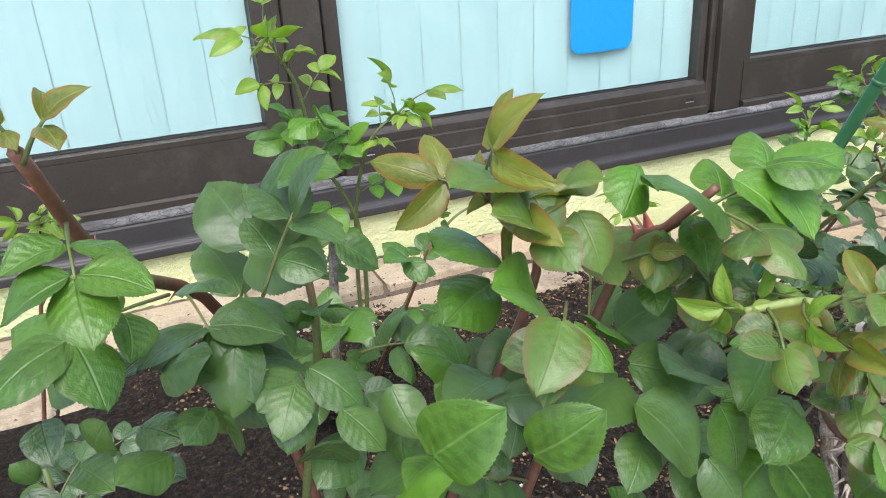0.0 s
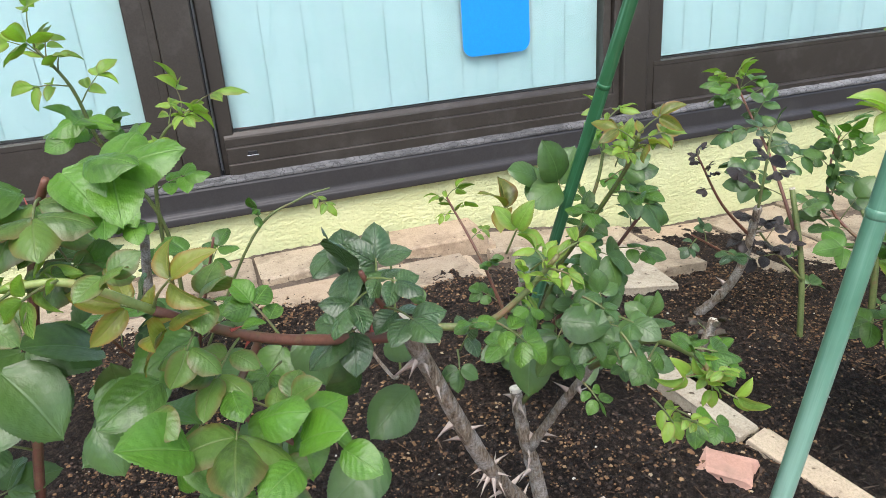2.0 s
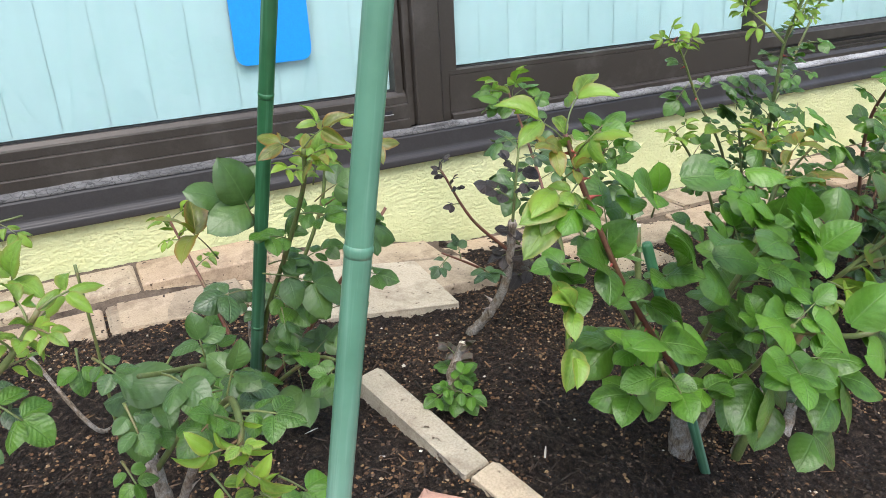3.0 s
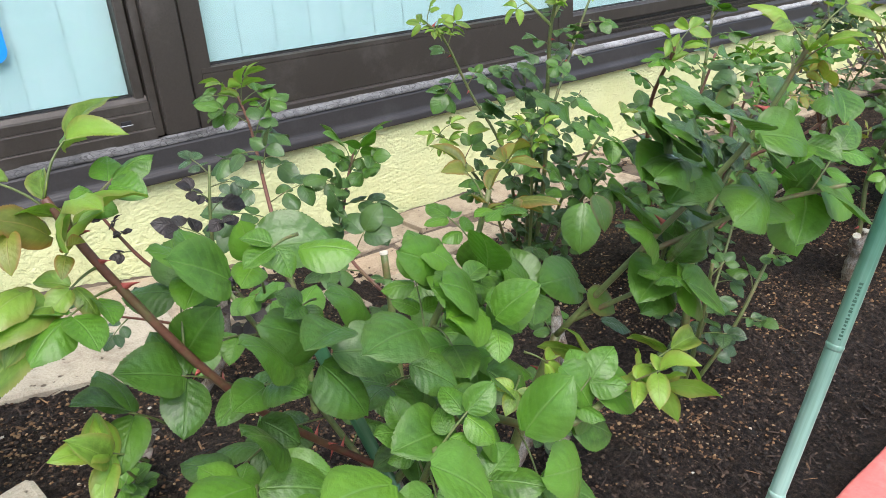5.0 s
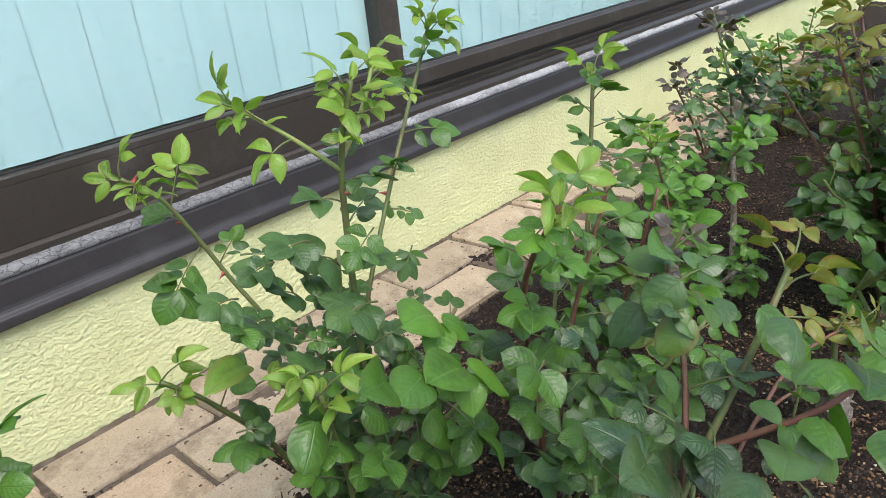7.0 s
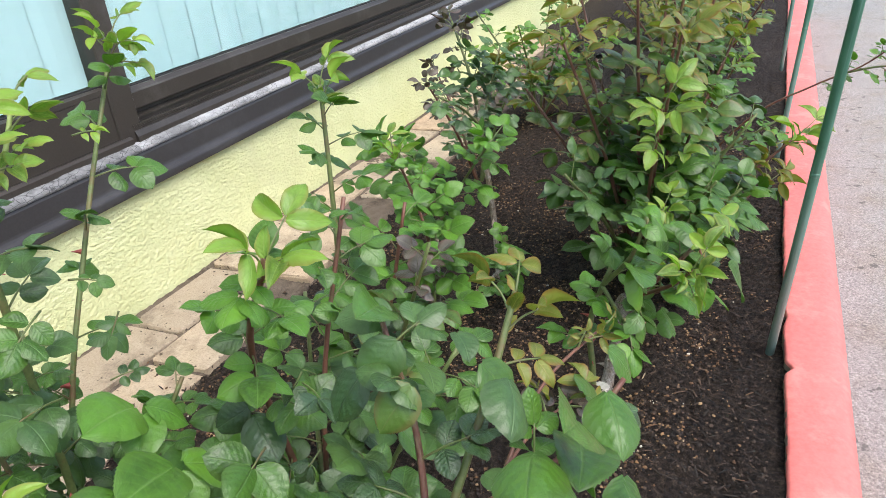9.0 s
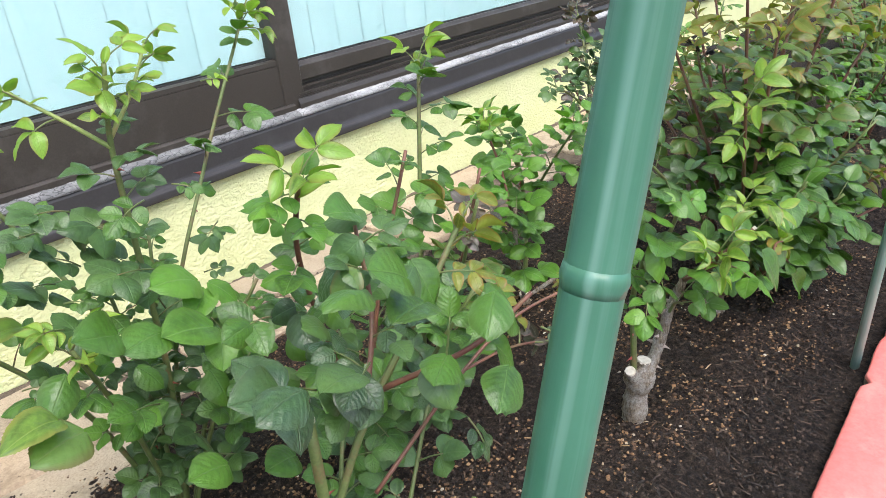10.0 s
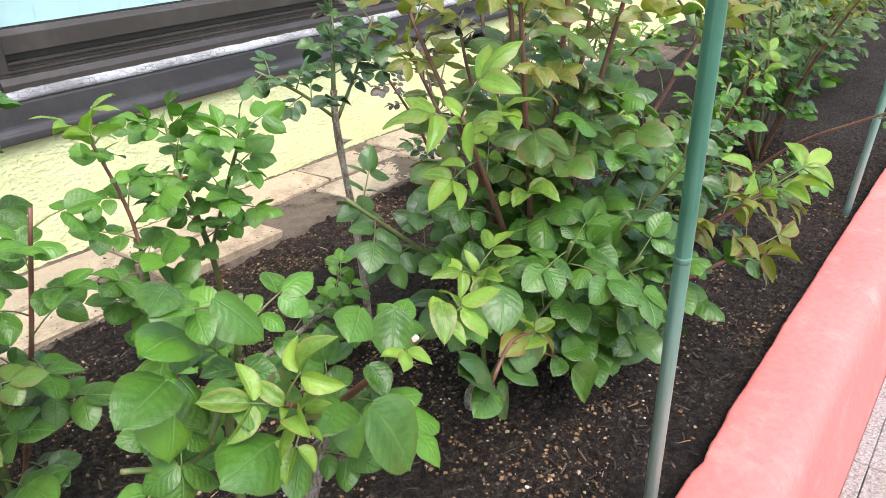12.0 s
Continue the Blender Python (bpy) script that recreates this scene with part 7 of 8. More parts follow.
more_leaves(bush, 180, [
    ((2.104, 0.440, 0.347), (2.121, 0.420, 0.316), 1, 'mid'),
    ((2.078, 0.450, 0.309), (2.059, 0.430, 0.269), 1, 'fresh'),
    ((2.077, 0.450, 0.307), (2.036, 0.430, 0.308), 1, 'mid'),
    ((2.081, 0.450, 0.307), (2.086, 0.430, 0.277), 1, 'mid'),
    ((2.099, 0.460, 0.319), (2.064, 0.440, 0.337), 1, 'fresh'),
    ((2.141, 0.370, 0.286), (2.153, 0.350, 0.237), 1, 'mid'),
    ((2.163, 0.420, 0.245), (2.160, 0.400, 0.216), 1, 'mid'),
    ((2.166, 0.420, 0.249), (2.130, 0.400, 0.253), 1, 'mid'),
    ((2.258, 0.390, 0.286), (2.248, 0.370, 0.262), 1, 'fresh'),
    ((2.221, 0.420, 0.290), (2.191, 0.400, 0.271), 1, 'mid'),
    ((2.301, 0.390, 0.279), (2.271, 0.370, 0.259), 1, 'mid'),
    ((2.146, 0.430, 0.260), (2.104, 0.410, 0.282), 1, 'olive'),
])
more_leaves(bush, 192, [
    ((2.120, 0.430, 0.281), (2.090, 0.410, 0.287), 1, 'lime'),
    ((2.112, 0.409, 0.262), (2.066, 0.391, 0.283), 1, 'mid'),
    ((2.136, 0.430, 0.228), (2.111, 0.410, 0.214), 1, 'mid'),
    ((2.144, 0.450, 0.295), (2.156, 0.430, 0.287), 1, 'fresh'),
    ((2.181, 0.410, 0.272), (2.178, 0.390, 0.257), 1, 'mid'),
    ((2.231, 0.390, 0.298), (2.211, 0.370, 0.287), 1, 'lime'),
    ((2.095, 0.460, 0.352), (2.070, 0.440, 0.354), 1, 'mid'),
    ((2.191, 0.420, 0.304), (2.161, 0.400, 0.303), 1, 'mid'),
])
finish(bush)
bush = rose('low rose bush with dull toothed leaves spreading over the soil', (2.445, 0.522, 0.005), 19, [
    dict(kind="stump", points=[(2.445, 0.523, -0.020), (2.446, 0.522, 0.020), (2.446, 0.520, 0.040), (2.440, 0.512, 0.060)], girth=[0.017, 0.019, 0.016, 0.009]),
    C('red', 0.0028, 0.0015, [(2.440, 0.510, 0.050), (2.310, 0.410, 0.176), (2.341, 0.410, 0.200), (2.376, 0.410, 0.191)]),
    C('red', 0.0018, 0.0012, [(2.341, 0.410, 0.200), (2.415, 0.410, 0.143)]),
    C('green', 0.004, 0.002, [(2.440, 0.510, 0.050), (2.420, 0.470, 0.120), (2.476, 0.430, 0.190)], leaves=5, size=0.03, tones='dark>blue', start=0.45),
    C('green', 0.004, 0.002, [(2.440, 0.510, 0.050), (2.410, 0.490, 0.160), (2.365, 0.460, 0.240)], leaves=7, size=0.032, tones='dark>mid', tip='lime', start=0.4),
])
more_leaves(bush, 190, [
    ((2.316, 0.414, 0.172), (2.257, 0.404, 0.223), 1, 'dark'),
    ((2.319, 0.414, 0.176), (2.280, 0.404, 0.235), 1, 'dark'),
    ((2.324, 0.414, 0.168), (2.335, 0.404, 0.129), 1, 'dark'),
    ((2.319, 0.414, 0.167), (2.281, 0.404, 0.164), 1, 'mid'),
    ((2.330, 0.414, 0.175), (2.373, 0.404, 0.153), 1, 'dark'),
    ((2.338, 0.414, 0.184), (2.380, 0.404, 0.177), 1, 'dark'),
    ((2.347, 0.414, 0.195), (2.404, 0.404, 0.177), 1, 'dark'),
    ((2.369, 0.414, 0.198), (2.353, 0.404, 0.225), 1, 'lime'),
    ((2.382, 0.414, 0.186), (2.403, 0.404, 0.193), 1, 'lime'),
    ((2.373, 0.414, 0.190), (2.332, 0.404, 0.204), 1, 'bronze'),
    ((2.387, 0.414, 0.182), (2.349, 0.404, 0.193), 1, 'lime'),
    ((2.392, 0.414, 0.180), (2.382, 0.404, 0.164), 1, 'lime'),
    ((2.395, 0.414, 0.180), (2.415, 0.404, 0.156), 1, 'bronze'),
    ((2.428, 0.414, 0.136), (2.402, 0.404, 0.131), 1, 'mid'),
    ((2.430, 0.414, 0.136), (2.467, 0.404, 0.131), 1, 'mid'),
    ((2.450, 0.414, 0.112), (2.484, 0.404, 0.058), 1, 'fresh'),
])
finish(bush)
bush = rose('thin rose with upright grey canes and round fresh leaves', (2.326, 0.794, 0.005), 20, [
    C('old', 0.01, 0.008, [(2.326, 0.794, -0.010), (2.324, 0.790, 0.020), (2.322, 0.790, 0.040)], cut=True),
    C('green', 0.005, 0.004, [(2.322, 0.790, 0.030), (2.315, 0.774, 0.167), (2.300, 0.768, 0.257), (2.290, 0.770, 0.300)], leaves=14, size=0.032, tones='mid>fresh', start=0.45, thorns=5),
    C('green', 0.003, 0.002, [(2.295, 0.768, 0.270), (2.310, 0.800, 0.310), (2.327, 0.835, 0.335)], leaves=7, size=0.03, tones='mid>fresh', tip='fresh'),
    C('old', 0.004, 0.003, [(2.322, 0.790, 0.030), (2.260, 0.750, 0.100), (2.210, 0.720, 0.190), (2.200, 0.710, 0.250)], leaves=15, size=0.034, tones='mid>fresh>mid', start=0.35),
    C('old', 0.004, 0.003, [(2.326, 0.790, 0.030), (2.370, 0.730, 0.080), (2.400, 0.690, 0.120)], leaves=7, size=0.032, tones='mid', start=0.4),
    C('red', 0.003, 0.002, [(2.210, 0.720, 0.190), (2.220, 0.740, 0.280), (2.210, 0.760, 0.360)], leaves=10, size=0.032, tones='fresh', tip='lime'),
    C('green', 0.003, 0.002, [(2.310, 0.770, 0.200), (2.305, 0.710, 0.290), (2.300, 0.665, 0.349)], leaves=8, size=0.032, tones='fresh', tip='fresh', start=0.3),
])
finish(bush)
bush = rose('dark-leaved rose with a bare grey trunk before the wall', (2.510, 0.750, 0.003), 21, [
    C('old', 0.0052, 0.0042, [(2.510, 0.750, 0.003), (2.505, 0.750, 0.150), (2.500, 0.758, 0.280), (2.508, 0.765, 0.333)], thorns=4),
    C('green', 0.004, 0.002, [(2.508, 0.765, 0.333), (2.540, 0.790, 0.390), (2.578, 0.825, 0.450)], leaves=15, size=0.027, tones='blue>dark>plum', tip='plum', start=0.05),
    C('green', 0.003, 0.002, [(2.503, 0.760, 0.300), (2.460, 0.770, 0.340), (2.420, 0.790, 0.370)], leaves=8, size=0.027, tones='blue>dark', start=0.2),
    C('green', 0.003, 0.002, [(2.505, 0.760, 0.300), (2.540, 0.750, 0.360), (2.560, 0.740, 0.410)], leaves=10, size=0.027, tones='blue>dark', start=0.2),
    C('green', 0.003, 0.002, [(2.500, 0.750, 0.040), (2.450, 0.720, 0.080), (2.420, 0.700, 0.150)], leaves=7, size=0.028, tones='fresh', start=0.4),
])
finish(bush)
bush = rose('dense rose bush with dark toothed leaves and bronze shoots', (2.560, 0.520, 0.003), 22, [
    C('red', 0.005, 0.0025, [(2.560, 0.520, 0.003), (2.470, 0.495, 0.206), (2.360, 0.465, 0.375)], leaves=10, size=0.044, tones='dark>mid>lime', tip='lime', start=0.25),
    C('green', 0.005, 0.0025, [(2.560, 0.520, 0.003), (2.460, 0.548, 0.160), (2.338, 0.582, 0.291)], leaves=14, size=0.044, tones='mid>dark', tip='', start=0.25),
    C('red', 0.005, 0.0025, [(2.560, 0.520, 0.003), (2.631, 0.435, 0.083), (2.718, 0.330, 0.150)], leaves=8, size=0.044, tones='dark>mid>mid', tip='bronze', start=0.25),
    C('red', 0.005, 0.0025, [(2.560, 0.520, 0.003), (2.593, 0.421, 0.142), (2.634, 0.300, 0.258)], leaves=14, size=0.044, tones='dark>mid>bronze', tip='lime', start=0.25),
    C('red', 0.005, 0.0025, [(2.560, 0.520, 0.003), (2.497, 0.489, 0.253), (2.420, 0.450, 0.460)], leaves=15, size=0.044, tones='dark>mid>olive>bronze', tip='bronze', start=0.25),
    C('red', 0.005, 0.0025, [(2.560, 0.520, 0.003), (2.533, 0.520, 0.286), (2.500, 0.520, 0.520)], leaves=15, size=0.044, tones='dark>mid>olive>bronze', tip='bronze', start=0.25),
    C('red', 0.005, 0.0025, [(2.560, 0.520, 0.003), (2.569, 0.475, 0.275), (2.580, 0.420, 0.500)], leaves=15, size=0.044, tones='dark>mid>olive>bronze', tip='bronze', start=0.25),
    C('red', 0.005, 0.0025, [(2.560, 0.520, 0.003), (2.605, 0.511, 0.264), (2.660, 0.500, 0.480)], leaves=15, size=0.044, tones='dark>mid>olive>bronze', tip='bronze', start=0.25),
    C('red', 0.005, 0.0025, [(2.560, 0.520, 0.003), (2.623, 0.466, 0.220), (2.700, 0.400, 0.400)], leaves=14, size=0.044, tones='dark>olive', tip='bronze', start=0.25),
    C('green', 0.005, 0.0025, [(2.560, 0.520, 0.003), (2.497, 0.466, 0.143), (2.420, 0.400, 0.260)], leaves=15, size=0.044, tones='mid>mid', tip='', start=0.25),
    C('green', 0.005, 0.0025, [(2.560, 0.520, 0.003), (2.533, 0.453, 0.121), (2.500, 0.370, 0.220)], leaves=15, size=0.044, tones='mid>mid', tip='', start=0.25),
    C('green', 0.005, 0.0025, [(2.560, 0.520, 0.003), (2.578, 0.448, 0.165), (2.600, 0.360, 0.300)], leaves=14, size=0.044, tones='mid>dark', tip='', start=0.25),
    C('red', 0.005, 0.0025, [(2.560, 0.520, 0.003), (2.524, 0.565, 0.242), (2.480, 0.620, 0.440)], leaves=14, size=0.044, tones='dark>mid>olive>bronze', tip='bronze', start=0.25),
    C('red', 0.005, 0.0025, [(2.560, 0.520, 0.003), (2.587, 0.574, 0.253), (2.620, 0.640, 0.460)], leaves=14, size=0.044, tones='dark>mid>olive>bronze', tip='bronze', start=0.25),
    C('green', 0.005, 0.0025, [(2.560, 0.520, 0.003), (2.632, 0.538, 0.198), (2.720, 0.560, 0.360)], leaves=14, size=0.044, tones='mid>dark', tip='', start=0.25),
    C('green', 0.005, 0.0025, [(2.560, 0.520, 0.003), (2.542, 0.484, 0.209), (2.520, 0.440, 0.380)], leaves=15, size=0.044, tones='mid>mid', tip='', start=0.25),
    C('green', 0.005, 0.0025, [(2.560, 0.520, 0.003), (2.596, 0.466, 0.110), (2.640, 0.400, 0.200)], leaves=14, size=0.044, tones='mid>dark', tip='', start=0.25),
    C('red', 0.005, 0.0025, [(2.560, 0.520, 0.003), (2.587, 0.619, 0.198), (2.620, 0.740, 0.360)], leaves=14, size=0.044, tones='dark>mid>olive>bronze', tip='bronze', start=0.25),
    C('red', 0.005, 0.0025, [(2.560, 0.520, 0.003), (2.650, 0.583, 0.253), (2.760, 0.660, 0.460)], leaves=14, size=0.044, tones='dark>mid>olive>bronze', tip='bronze', start=0.25),
    C('red', 0.005, 0.0025, [(2.560, 0.520, 0.003), (2.542, 0.489, 0.308), (2.520, 0.450, 0.560)], leaves=14, size=0.044, tones='dark>mid>olive>bronze', tip='bronze', start=0.25),
    C('red', 0.003, 0.002, [(2.530, 0.560, 0.300), (2.540, 0.590, 0.360), (2.543, 0.603, 0.410)], leaves=2, size=0.019, tones='dead', tip='dead', start=0.8),
])
finish(bush)
bush = rose('rose bush with crinkled fresh leaves and dark canes', (2.980, 0.520, 0.003), 31, [
    C('green', 0.005, 0.0025, [(2.980, 0.520, 0.003), (3.029, 0.505, 0.136), (3.088, 0.488, 0.247)], leaves=14, size=0.03, tones='blue>mid>fresh', tip='', start=0.25),
    C('red', 0.005, 0.0025, [(2.980, 0.520, 0.003), (2.938, 0.551, 0.112), (2.887, 0.588, 0.203)], leaves=14, size=0.03, tones='blue>mid>fresh', tip='lime', start=0.25),
    C('green', 0.005, 0.0025, [(2.980, 0.520, 0.003), (2.974, 0.434, 0.097), (2.966, 0.330, 0.176)], leaves=14, size=0.03, tones='blue>mid>fresh', tip='', start=0.25),
    C('red', 0.005, 0.0025, [(2.980, 0.520, 0.003), (3.019, 0.590, 0.099), (3.067, 0.676, 0.180)], leaves=14, size=0.03, tones='blue>mid>fresh', tip='lime', start=0.25),
    C('green', 0.005, 0.0025, [(2.980, 0.520, 0.003), (2.912, 0.507, 0.126), (2.830, 0.490, 0.230)], leaves=14, size=0.03, tones='blue>mid>fresh', tip='', start=0.25),
    C('red', 0.005, 0.0025, [(2.980, 0.520, 0.003), (3.028, 0.507, 0.105), (3.086, 0.491, 0.191)], leaves=14, size=0.03, tones='blue>mid>fresh', tip='lime', start=0.25),
    C('green', 0.005, 0.0025, [(2.980, 0.520, 0.003), (2.947, 0.577, 0.111), (2.906, 0.648, 0.202)], leaves=14, size=0.03, tones='blue>mid>fresh', tip='', start=0.25),
    C('red', 0.005, 0.0025, [(2.980, 0.520, 0.003), (2.945, 0.466, 0.172), (2.901, 0.400, 0.313)], leaves=14, size=0.03, tones='blue>mid>fresh', tip='lime', start=0.25),
    C('green', 0.005, 0.0025, [(2.980, 0.520, 0.003), (3.035, 0.530, 0.148), (3.103, 0.542, 0.270)], leaves=14, size=0.03, tones='blue>mid>fresh', tip='', start=0.25),
    C('red', 0.0030, 0.0018, [(2.980, 0.520, 0.003), (2.960, 0.380, 0.180), (2.950, 0.273, 0.250), (2.950, 0.200, 0.285), (2.950, 0.144, 0.330)], leaves=7, size=0.025, tones='mid>mid>fresh', tip='lime', start=0.5),
    C('green', 0.003, 0.0015, [(2.950, 0.220, 0.275), (2.950, 0.170, 0.285), (2.950, 0.120, 0.285)], leaves=3, size=0.023, tones='mid', start=0.4),
])
finish(bush)
bush = rose('rose bush with dark leaves near the wall', (2.950, 0.950, 0.003), 32, [
    C('green', 0.005, 0.0025, [(2.950, 0.950, 0.003), (2.992, 0.939, 0.132), (3.043, 0.926, 0.240)], leaves=14, size=0.03, tones='blue>dark>plum', tip='', start=0.25),
    C('red', 0.005, 0.0025, [(2.950, 0.950, 0.003), (2.902, 0.977, 0.156), (2.842, 1.009, 0.283)], leaves=14, size=0.03, tones='blue>dark>plum', tip='plum', start=0.25),
    C('green', 0.005, 0.0025, [(2.950, 0.950, 0.003), (2.942, 0.895, 0.165), (2.931, 0.827, 0.300)], leaves=14, size=0.03, tones='blue>dark>plum', tip='', start=0.25),
    C('red', 0.005, 0.0025, [(2.950, 0.950, 0.003), (2.994, 1.009, 0.148), (3.048, 1.082, 0.270)], leaves=14, size=0.03, tones='blue>dark>plum', tip='plum', start=0.25),
])
finish(bush)
bush = rose('rose bush with bronze shoots beside the kerb', (3.420, 0.520, 0.003), 33, [
    C('green', 0.005, 0.0025, [(3.420, 0.520, 0.003), (3.513, 0.524, 0.197), (3.627, 0.529, 0.358)], leaves=14, size=0.038, tones='dark>mid>olive>bronze', tip='', start=0.25),
    C('red', 0.005, 0.0025, [(3.420, 0.520, 0.003), (3.359, 0.593, 0.203), (3.285, 0.681, 0.369)], leaves=14, size=0.038, tones='dark>mid>olive>bronze', tip='bronze', start=0.25),
    C('green', 0.005, 0.0025, [(3.420, 0.520, 0.003), (3.441, 0.459, 0.204), (3.467, 0.384, 0.371)], leaves=14, size=0.038, tones='dark>mid>olive>bronze', tip='', start=0.25),
    C('red', 0.005, 0.0025, [(3.420, 0.520, 0.003), (3.467, 0.591, 0.219), (3.524, 0.678, 0.398)], leaves=14, size=0.038, tones='dark>mid>olive>bronze', tip='bronze', start=0.25),
    C('green', 0.005, 0.0025, [(3.420, 0.520, 0.003), (3.340, 0.504, 0.220), (3.243, 0.485, 0.401)], leaves=14, size=0.038, tones='dark>mid>olive>bronze', tip='', start=0.25),
    C('red', 0.005, 0.0025, [(3.420, 0.520, 0.003), (3.484, 0.486, 0.162), (3.562, 0.445, 0.294)], leaves=14, size=0.038, tones='dark>mid>olive>bronze', tip='bronze', start=0.25),
    C('green', 0.005, 0.0025, [(3.420, 0.520, 0.003), (3.406, 0.574, 0.206), (3.388, 0.640, 0.374)], leaves=14, size=0.038, tones='dark>mid>olive>bronze', tip='', start=0.25),
    C('red', 0.005, 0.0025, [(3.420, 0.520, 0.003), (3.394, 0.444, 0.212), (3.361, 0.352, 0.385)], leaves=14, size=0.038, tones='dark>mid>olive>bronze', tip='bronze', start=0.25),
    C('green', 0.005, 0.0025, [(3.420, 0.520, 0.003), (3.493, 0.570, 0.188), (3.581, 0.632, 0.342)], leaves=14, size=0.038, tones='dark>mid>olive>bronze', tip='', start=0.25),
    C('red', 0.005, 0.0025, [(3.420, 0.520, 0.003), (3.374, 0.553, 0.247), (3.318, 0.593, 0.450)], leaves=14, size=0.038, tones='dark>mid>olive>bronze', tip='bronze', start=0.25),
], far=True)
finish(bush)
bush = rose('rose bush with green shoots before the wall', (3.450, 0.950, 0.003), 34, [
    C('green', 0.005, 0.0025, [(3.450, 0.950, 0.003), (3.526, 0.951, 0.182), (3.620, 0.953, 0.331)], leaves=14, size=0.034, tones='dark>mid>fresh', tip='', start=0.25),
    C('red', 0.005, 0.0025, [(3.450, 0.950, 0.003), (3.369, 0.995, 0.128), (3.270, 1.049, 0.233)], leaves=14, size=0.034, tones='dark>mid>fresh', tip='lime', start=0.25),
    C('green', 0.005, 0.0025, [(3.450, 0.950, 0.003), (3.474, 0.887, 0.141), (3.503, 0.809, 0.256)], leaves=14, size=0.034, tones='dark>mid>fresh', tip='', start=0.25),
    C('red', 0.005, 0.0025, [(3.450, 0.950, 0.003), (3.507, 0.995, 0.124), (3.576, 1.050, 0.225)], leaves=14, size=0.034, tones='dark>mid>fresh', tip='lime', start=0.25),
    C('green', 0.005, 0.0025, [(3.450, 0.950, 0.003), (3.372, 0.947, 0.175), (3.277, 0.943, 0.318)], leaves=14, size=0.034, tones='dark>mid>fresh', tip='', start=0.25),
    C('red', 0.005, 0.0025, [(3.450, 0.950, 0.003), (3.495, 0.930, 0.129), (3.550, 0.906, 0.234)], leaves=14, size=0.034, tones='dark>mid>fresh', tip='lime', start=0.25),
    C('green', 0.005, 0.0025, [(3.450, 0.950, 0.003), (3.441, 1.024, 0.183), (3.431, 1.115, 0.333)], leaves=14, size=0.034, tones='dark>mid>fresh', tip='', start=0.25),
    C('red', 0.005, 0.0025, [(3.450, 0.950, 0.003), (3.422, 0.859, 0.144), (3.388, 0.747, 0.262)], leaves=14, size=0.034, tones='dark>mid>fresh', tip='lime', start=0.25),
], far=True)
finish(bush)
bush = rose('rose bush with bronze shoots along the bed', (3.950, 0.600, 0.003), 35, [
    C('green', 0.005, 0.0025, [(3.950, 0.600, 0.003), (4.059, 0.603, 0.202), (4.191, 0.607, 0.368)], leaves=14, size=0.04, tones='dark>mid>olive>bronze', tip='', start=0.25),
    C('red', 0.005, 0.0025, [(3.950, 0.600, 0.003), (3.884, 0.638, 0.255), (3.803, 0.685, 0.464)], leaves=14, size=0.04, tones='dark>mid>olive>bronze', tip='bronze', start=0.25),
    C('green', 0.005, 0.0025, [(3.950, 0.600, 0.003), (3.964, 0.492, 0.203), (3.981, 0.361, 0.370)], leaves=14, size=0.04, tones='dark>mid>olive>bronze', tip='', start=0.25),
    C('red', 0.005, 0.0025, [(3.950, 0.600, 0.003), (3.979, 0.670, 0.186), (4.015, 0.755, 0.338)], leaves=14, size=0.04, tones='dark>mid>olive>bronze', tip='bronze', start=0.25),
    C('green', 0.005, 0.0025, [(3.950, 0.600, 0.003), (3.857, 0.571, 0.212), (3.744, 0.535, 0.386)], leaves=14, size=0.04, tones='dark>mid>olive>bronze', tip='', start=0.25),
    C('red', 0.005, 0.0025, [(3.950, 0.600, 0.003), (4.048, 0.526, 0.119), (4.168, 0.435, 0.217)], leaves=14, size=0.04, tones='dark>mid>olive>bronze', tip='bronze', start=0.25),
    C('green', 0.005, 0.0025, [(3.950, 0.600, 0.003), (3.918, 0.676, 0.142), (3.879, 0.769, 0.259)], leaves=14, size=0.04, tones='dark>mid>olive>bronze', tip='', start=0.25),
    C('red', 0.005, 0.0025, [(3.950, 0.600, 0.003), (3.928, 0.544, 0.180), (3.901, 0.475, 0.328)], leaves=14, size=0.04, tones='dark>mid>olive>bronze', tip='bronze', start=0.25),
    C('green', 0.005, 0.0025, [(3.950, 0.600, 0.003), (4.016, 0.616, 0.167), (4.096, 0.636, 0.304)], leaves=14, size=0.04, tones='dark>mid>olive>bronze', tip='', start=0.25),
], far=True)
finish(bush)
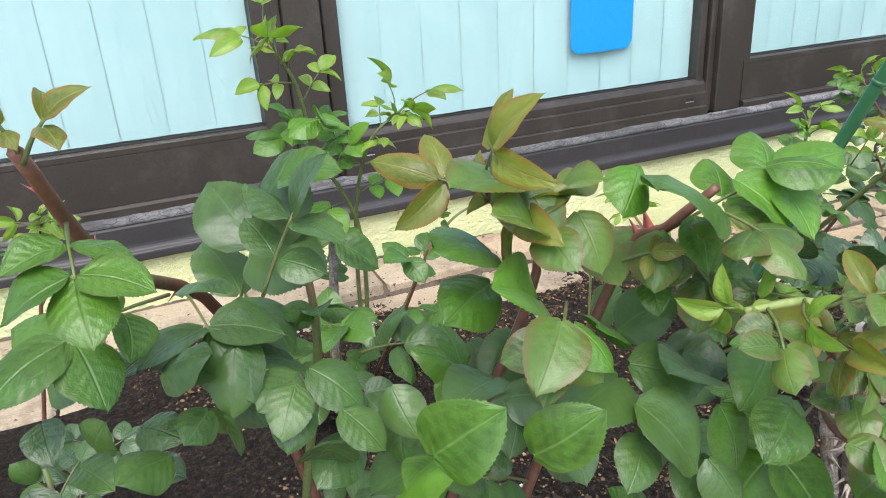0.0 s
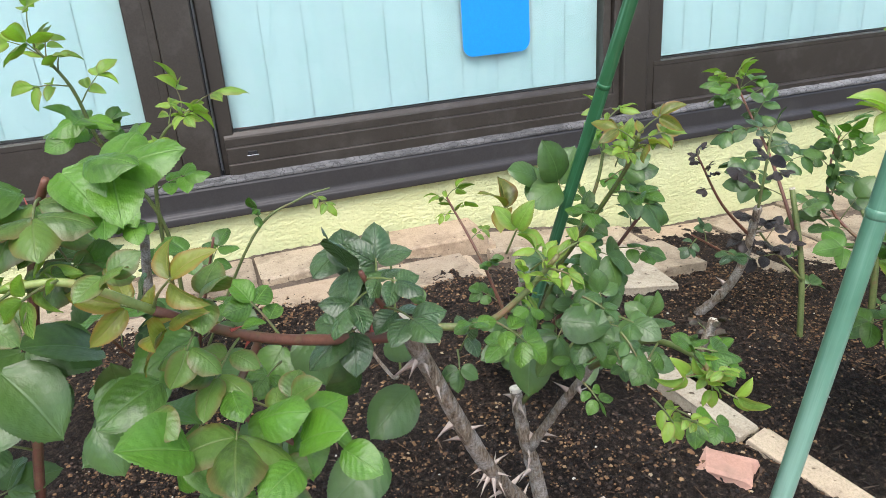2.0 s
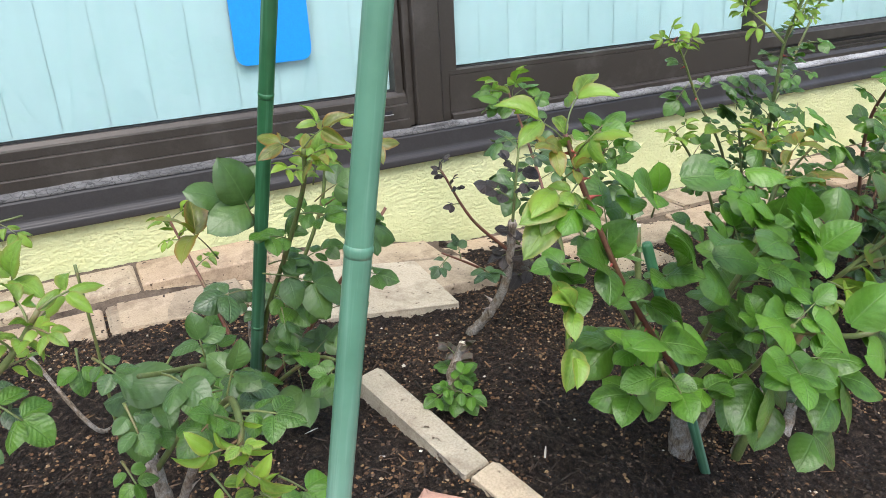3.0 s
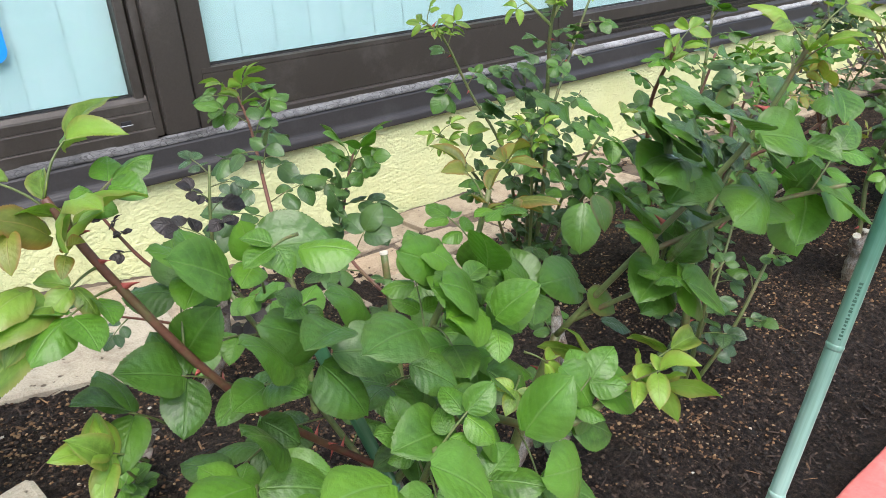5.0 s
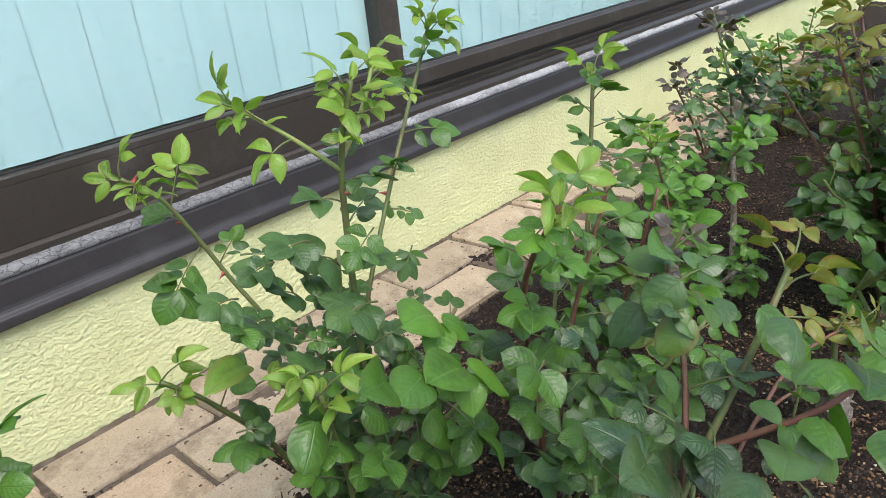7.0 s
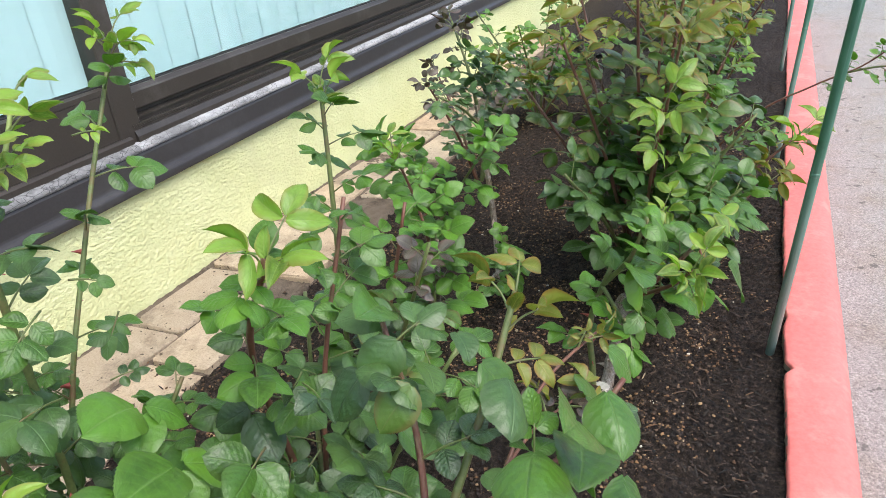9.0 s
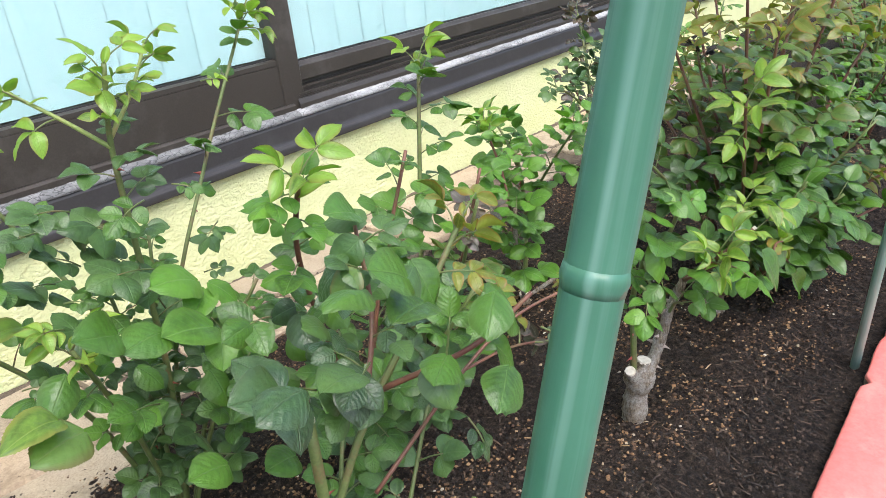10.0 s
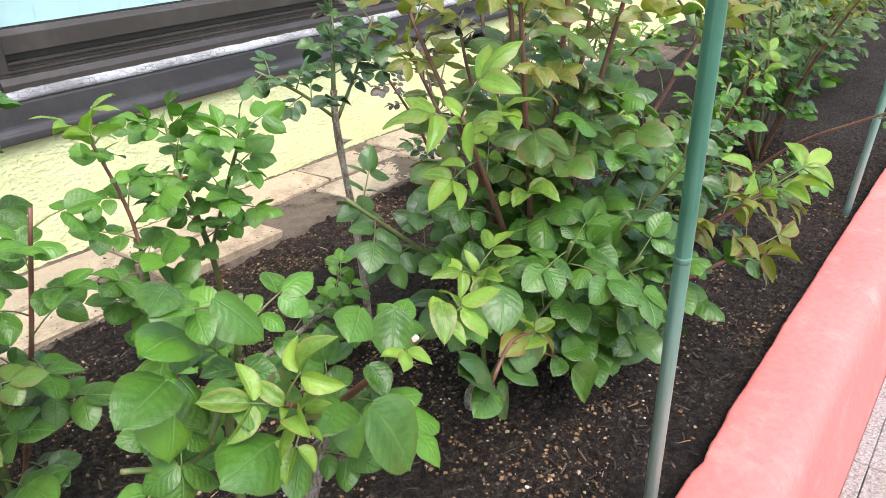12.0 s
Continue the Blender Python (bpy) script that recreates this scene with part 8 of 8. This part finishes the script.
bush = rose('rose bush with mid green leaves along the bed', (4.500, 0.700, 0.003), 36, [
    C('green', 0.005, 0.0025, [(4.500, 0.700, 0.003), (4.633, 0.686, 0.209), (4.796, 0.670, 0.380)], leaves=14, size=0.043, tones='dark>mid>olive>bronze', tip='', start=0.25),
    C('red', 0.005, 0.0025, [(4.500, 0.700, 0.003), (4.395, 0.756, 0.213), (4.266, 0.825, 0.387)], leaves=14, size=0.043, tones='dark>mid>olive>bronze', tip='bronze', start=0.25),
    C('green', 0.005, 0.0025, [(4.500, 0.700, 0.003), (4.477, 0.595, 0.156), (4.450, 0.467, 0.285)], leaves=14, size=0.043, tones='dark>mid>olive>bronze', tip='', start=0.25),
    C('red', 0.005, 0.0025, [(4.500, 0.700, 0.003), (4.546, 0.781, 0.200), (4.602, 0.880, 0.364)], leaves=14, size=0.043, tones='dark>mid>olive>bronze', tip='bronze', start=0.25),
    C('green', 0.005, 0.0025, [(4.500, 0.700, 0.003), (4.399, 0.679, 0.221), (4.275, 0.654, 0.402)], leaves=14, size=0.043, tones='dark>mid>olive>bronze', tip='', start=0.25),
    C('red', 0.005, 0.0025, [(4.500, 0.700, 0.003), (4.583, 0.676, 0.233), (4.685, 0.647, 0.424)], leaves=14, size=0.043, tones='dark>mid>olive>bronze', tip='bronze', start=0.25),
    C('green', 0.005, 0.0025, [(4.500, 0.700, 0.003), (4.457, 0.779, 0.153), (4.405, 0.876, 0.278)], leaves=14, size=0.043, tones='dark>mid>olive>bronze', tip='', start=0.25),
    C('red', 0.005, 0.0025, [(4.500, 0.700, 0.003), (4.446, 0.596, 0.179), (4.379, 0.468, 0.325)], leaves=14, size=0.043, tones='dark>mid>olive>bronze', tip='bronze', start=0.25),
    C('green', 0.005, 0.0025, [(4.500, 0.700, 0.003), (4.612, 0.718, 0.161), (4.748, 0.740, 0.293)], leaves=14, size=0.043, tones='dark>mid>olive>bronze', tip='', start=0.25),
], far=True)
finish(bush)
bush = rose('rose bush with mid green leaves far along the bed', (5.200, 0.700, 0.003), 37, [
    C('green', 0.005, 0.0025, [(5.200, 0.700, 0.003), (5.272, 0.708, 0.225), (5.359, 0.717, 0.410)], leaves=14, size=0.046, tones='dark>mid>olive>bronze', tip='', start=0.25),
    C('red', 0.005, 0.0025, [(5.200, 0.700, 0.003), (5.087, 0.767, 0.174), (4.950, 0.849, 0.317)], leaves=14, size=0.046, tones='dark>mid>olive>bronze', tip='bronze', start=0.25),
    C('green', 0.005, 0.0025, [(5.200, 0.700, 0.003), (5.216, 0.607, 0.200), (5.235, 0.494, 0.363)], leaves=14, size=0.046, tones='dark>mid>olive>bronze', tip='', start=0.25),
    C('red', 0.005, 0.0025, [(5.200, 0.700, 0.003), (5.292, 0.775, 0.191), (5.405, 0.866, 0.347)], leaves=14, size=0.046, tones='dark>mid>olive>bronze', tip='bronze', start=0.25),
    C('green', 0.005, 0.0025, [(5.200, 0.700, 0.003), (5.105, 0.696, 0.223), (4.990, 0.691, 0.406)], leaves=14, size=0.046, tones='dark>mid>olive>bronze', tip='', start=0.25),
    C('red', 0.005, 0.0025, [(5.200, 0.700, 0.003), (5.316, 0.620, 0.212), (5.458, 0.523, 0.385)], leaves=14, size=0.046, tones='dark>mid>olive>bronze', tip='bronze', start=0.25),
    C('green', 0.005, 0.0025, [(5.200, 0.700, 0.003), (5.168, 0.764, 0.159), (5.128, 0.843, 0.289)], leaves=14, size=0.046, tones='dark>mid>olive>bronze', tip='', start=0.25),
    C('red', 0.005, 0.0025, [(5.200, 0.700, 0.003), (5.147, 0.623, 0.221), (5.082, 0.529, 0.401)], leaves=14, size=0.046, tones='dark>mid>olive>bronze', tip='bronze', start=0.25),
    C('green', 0.005, 0.0025, [(5.200, 0.700, 0.003), (5.293, 0.757, 0.202), (5.408, 0.826, 0.367)], leaves=14, size=0.046, tones='dark>mid>olive>bronze', tip='', start=0.25),
], far=True)
finish(bush)
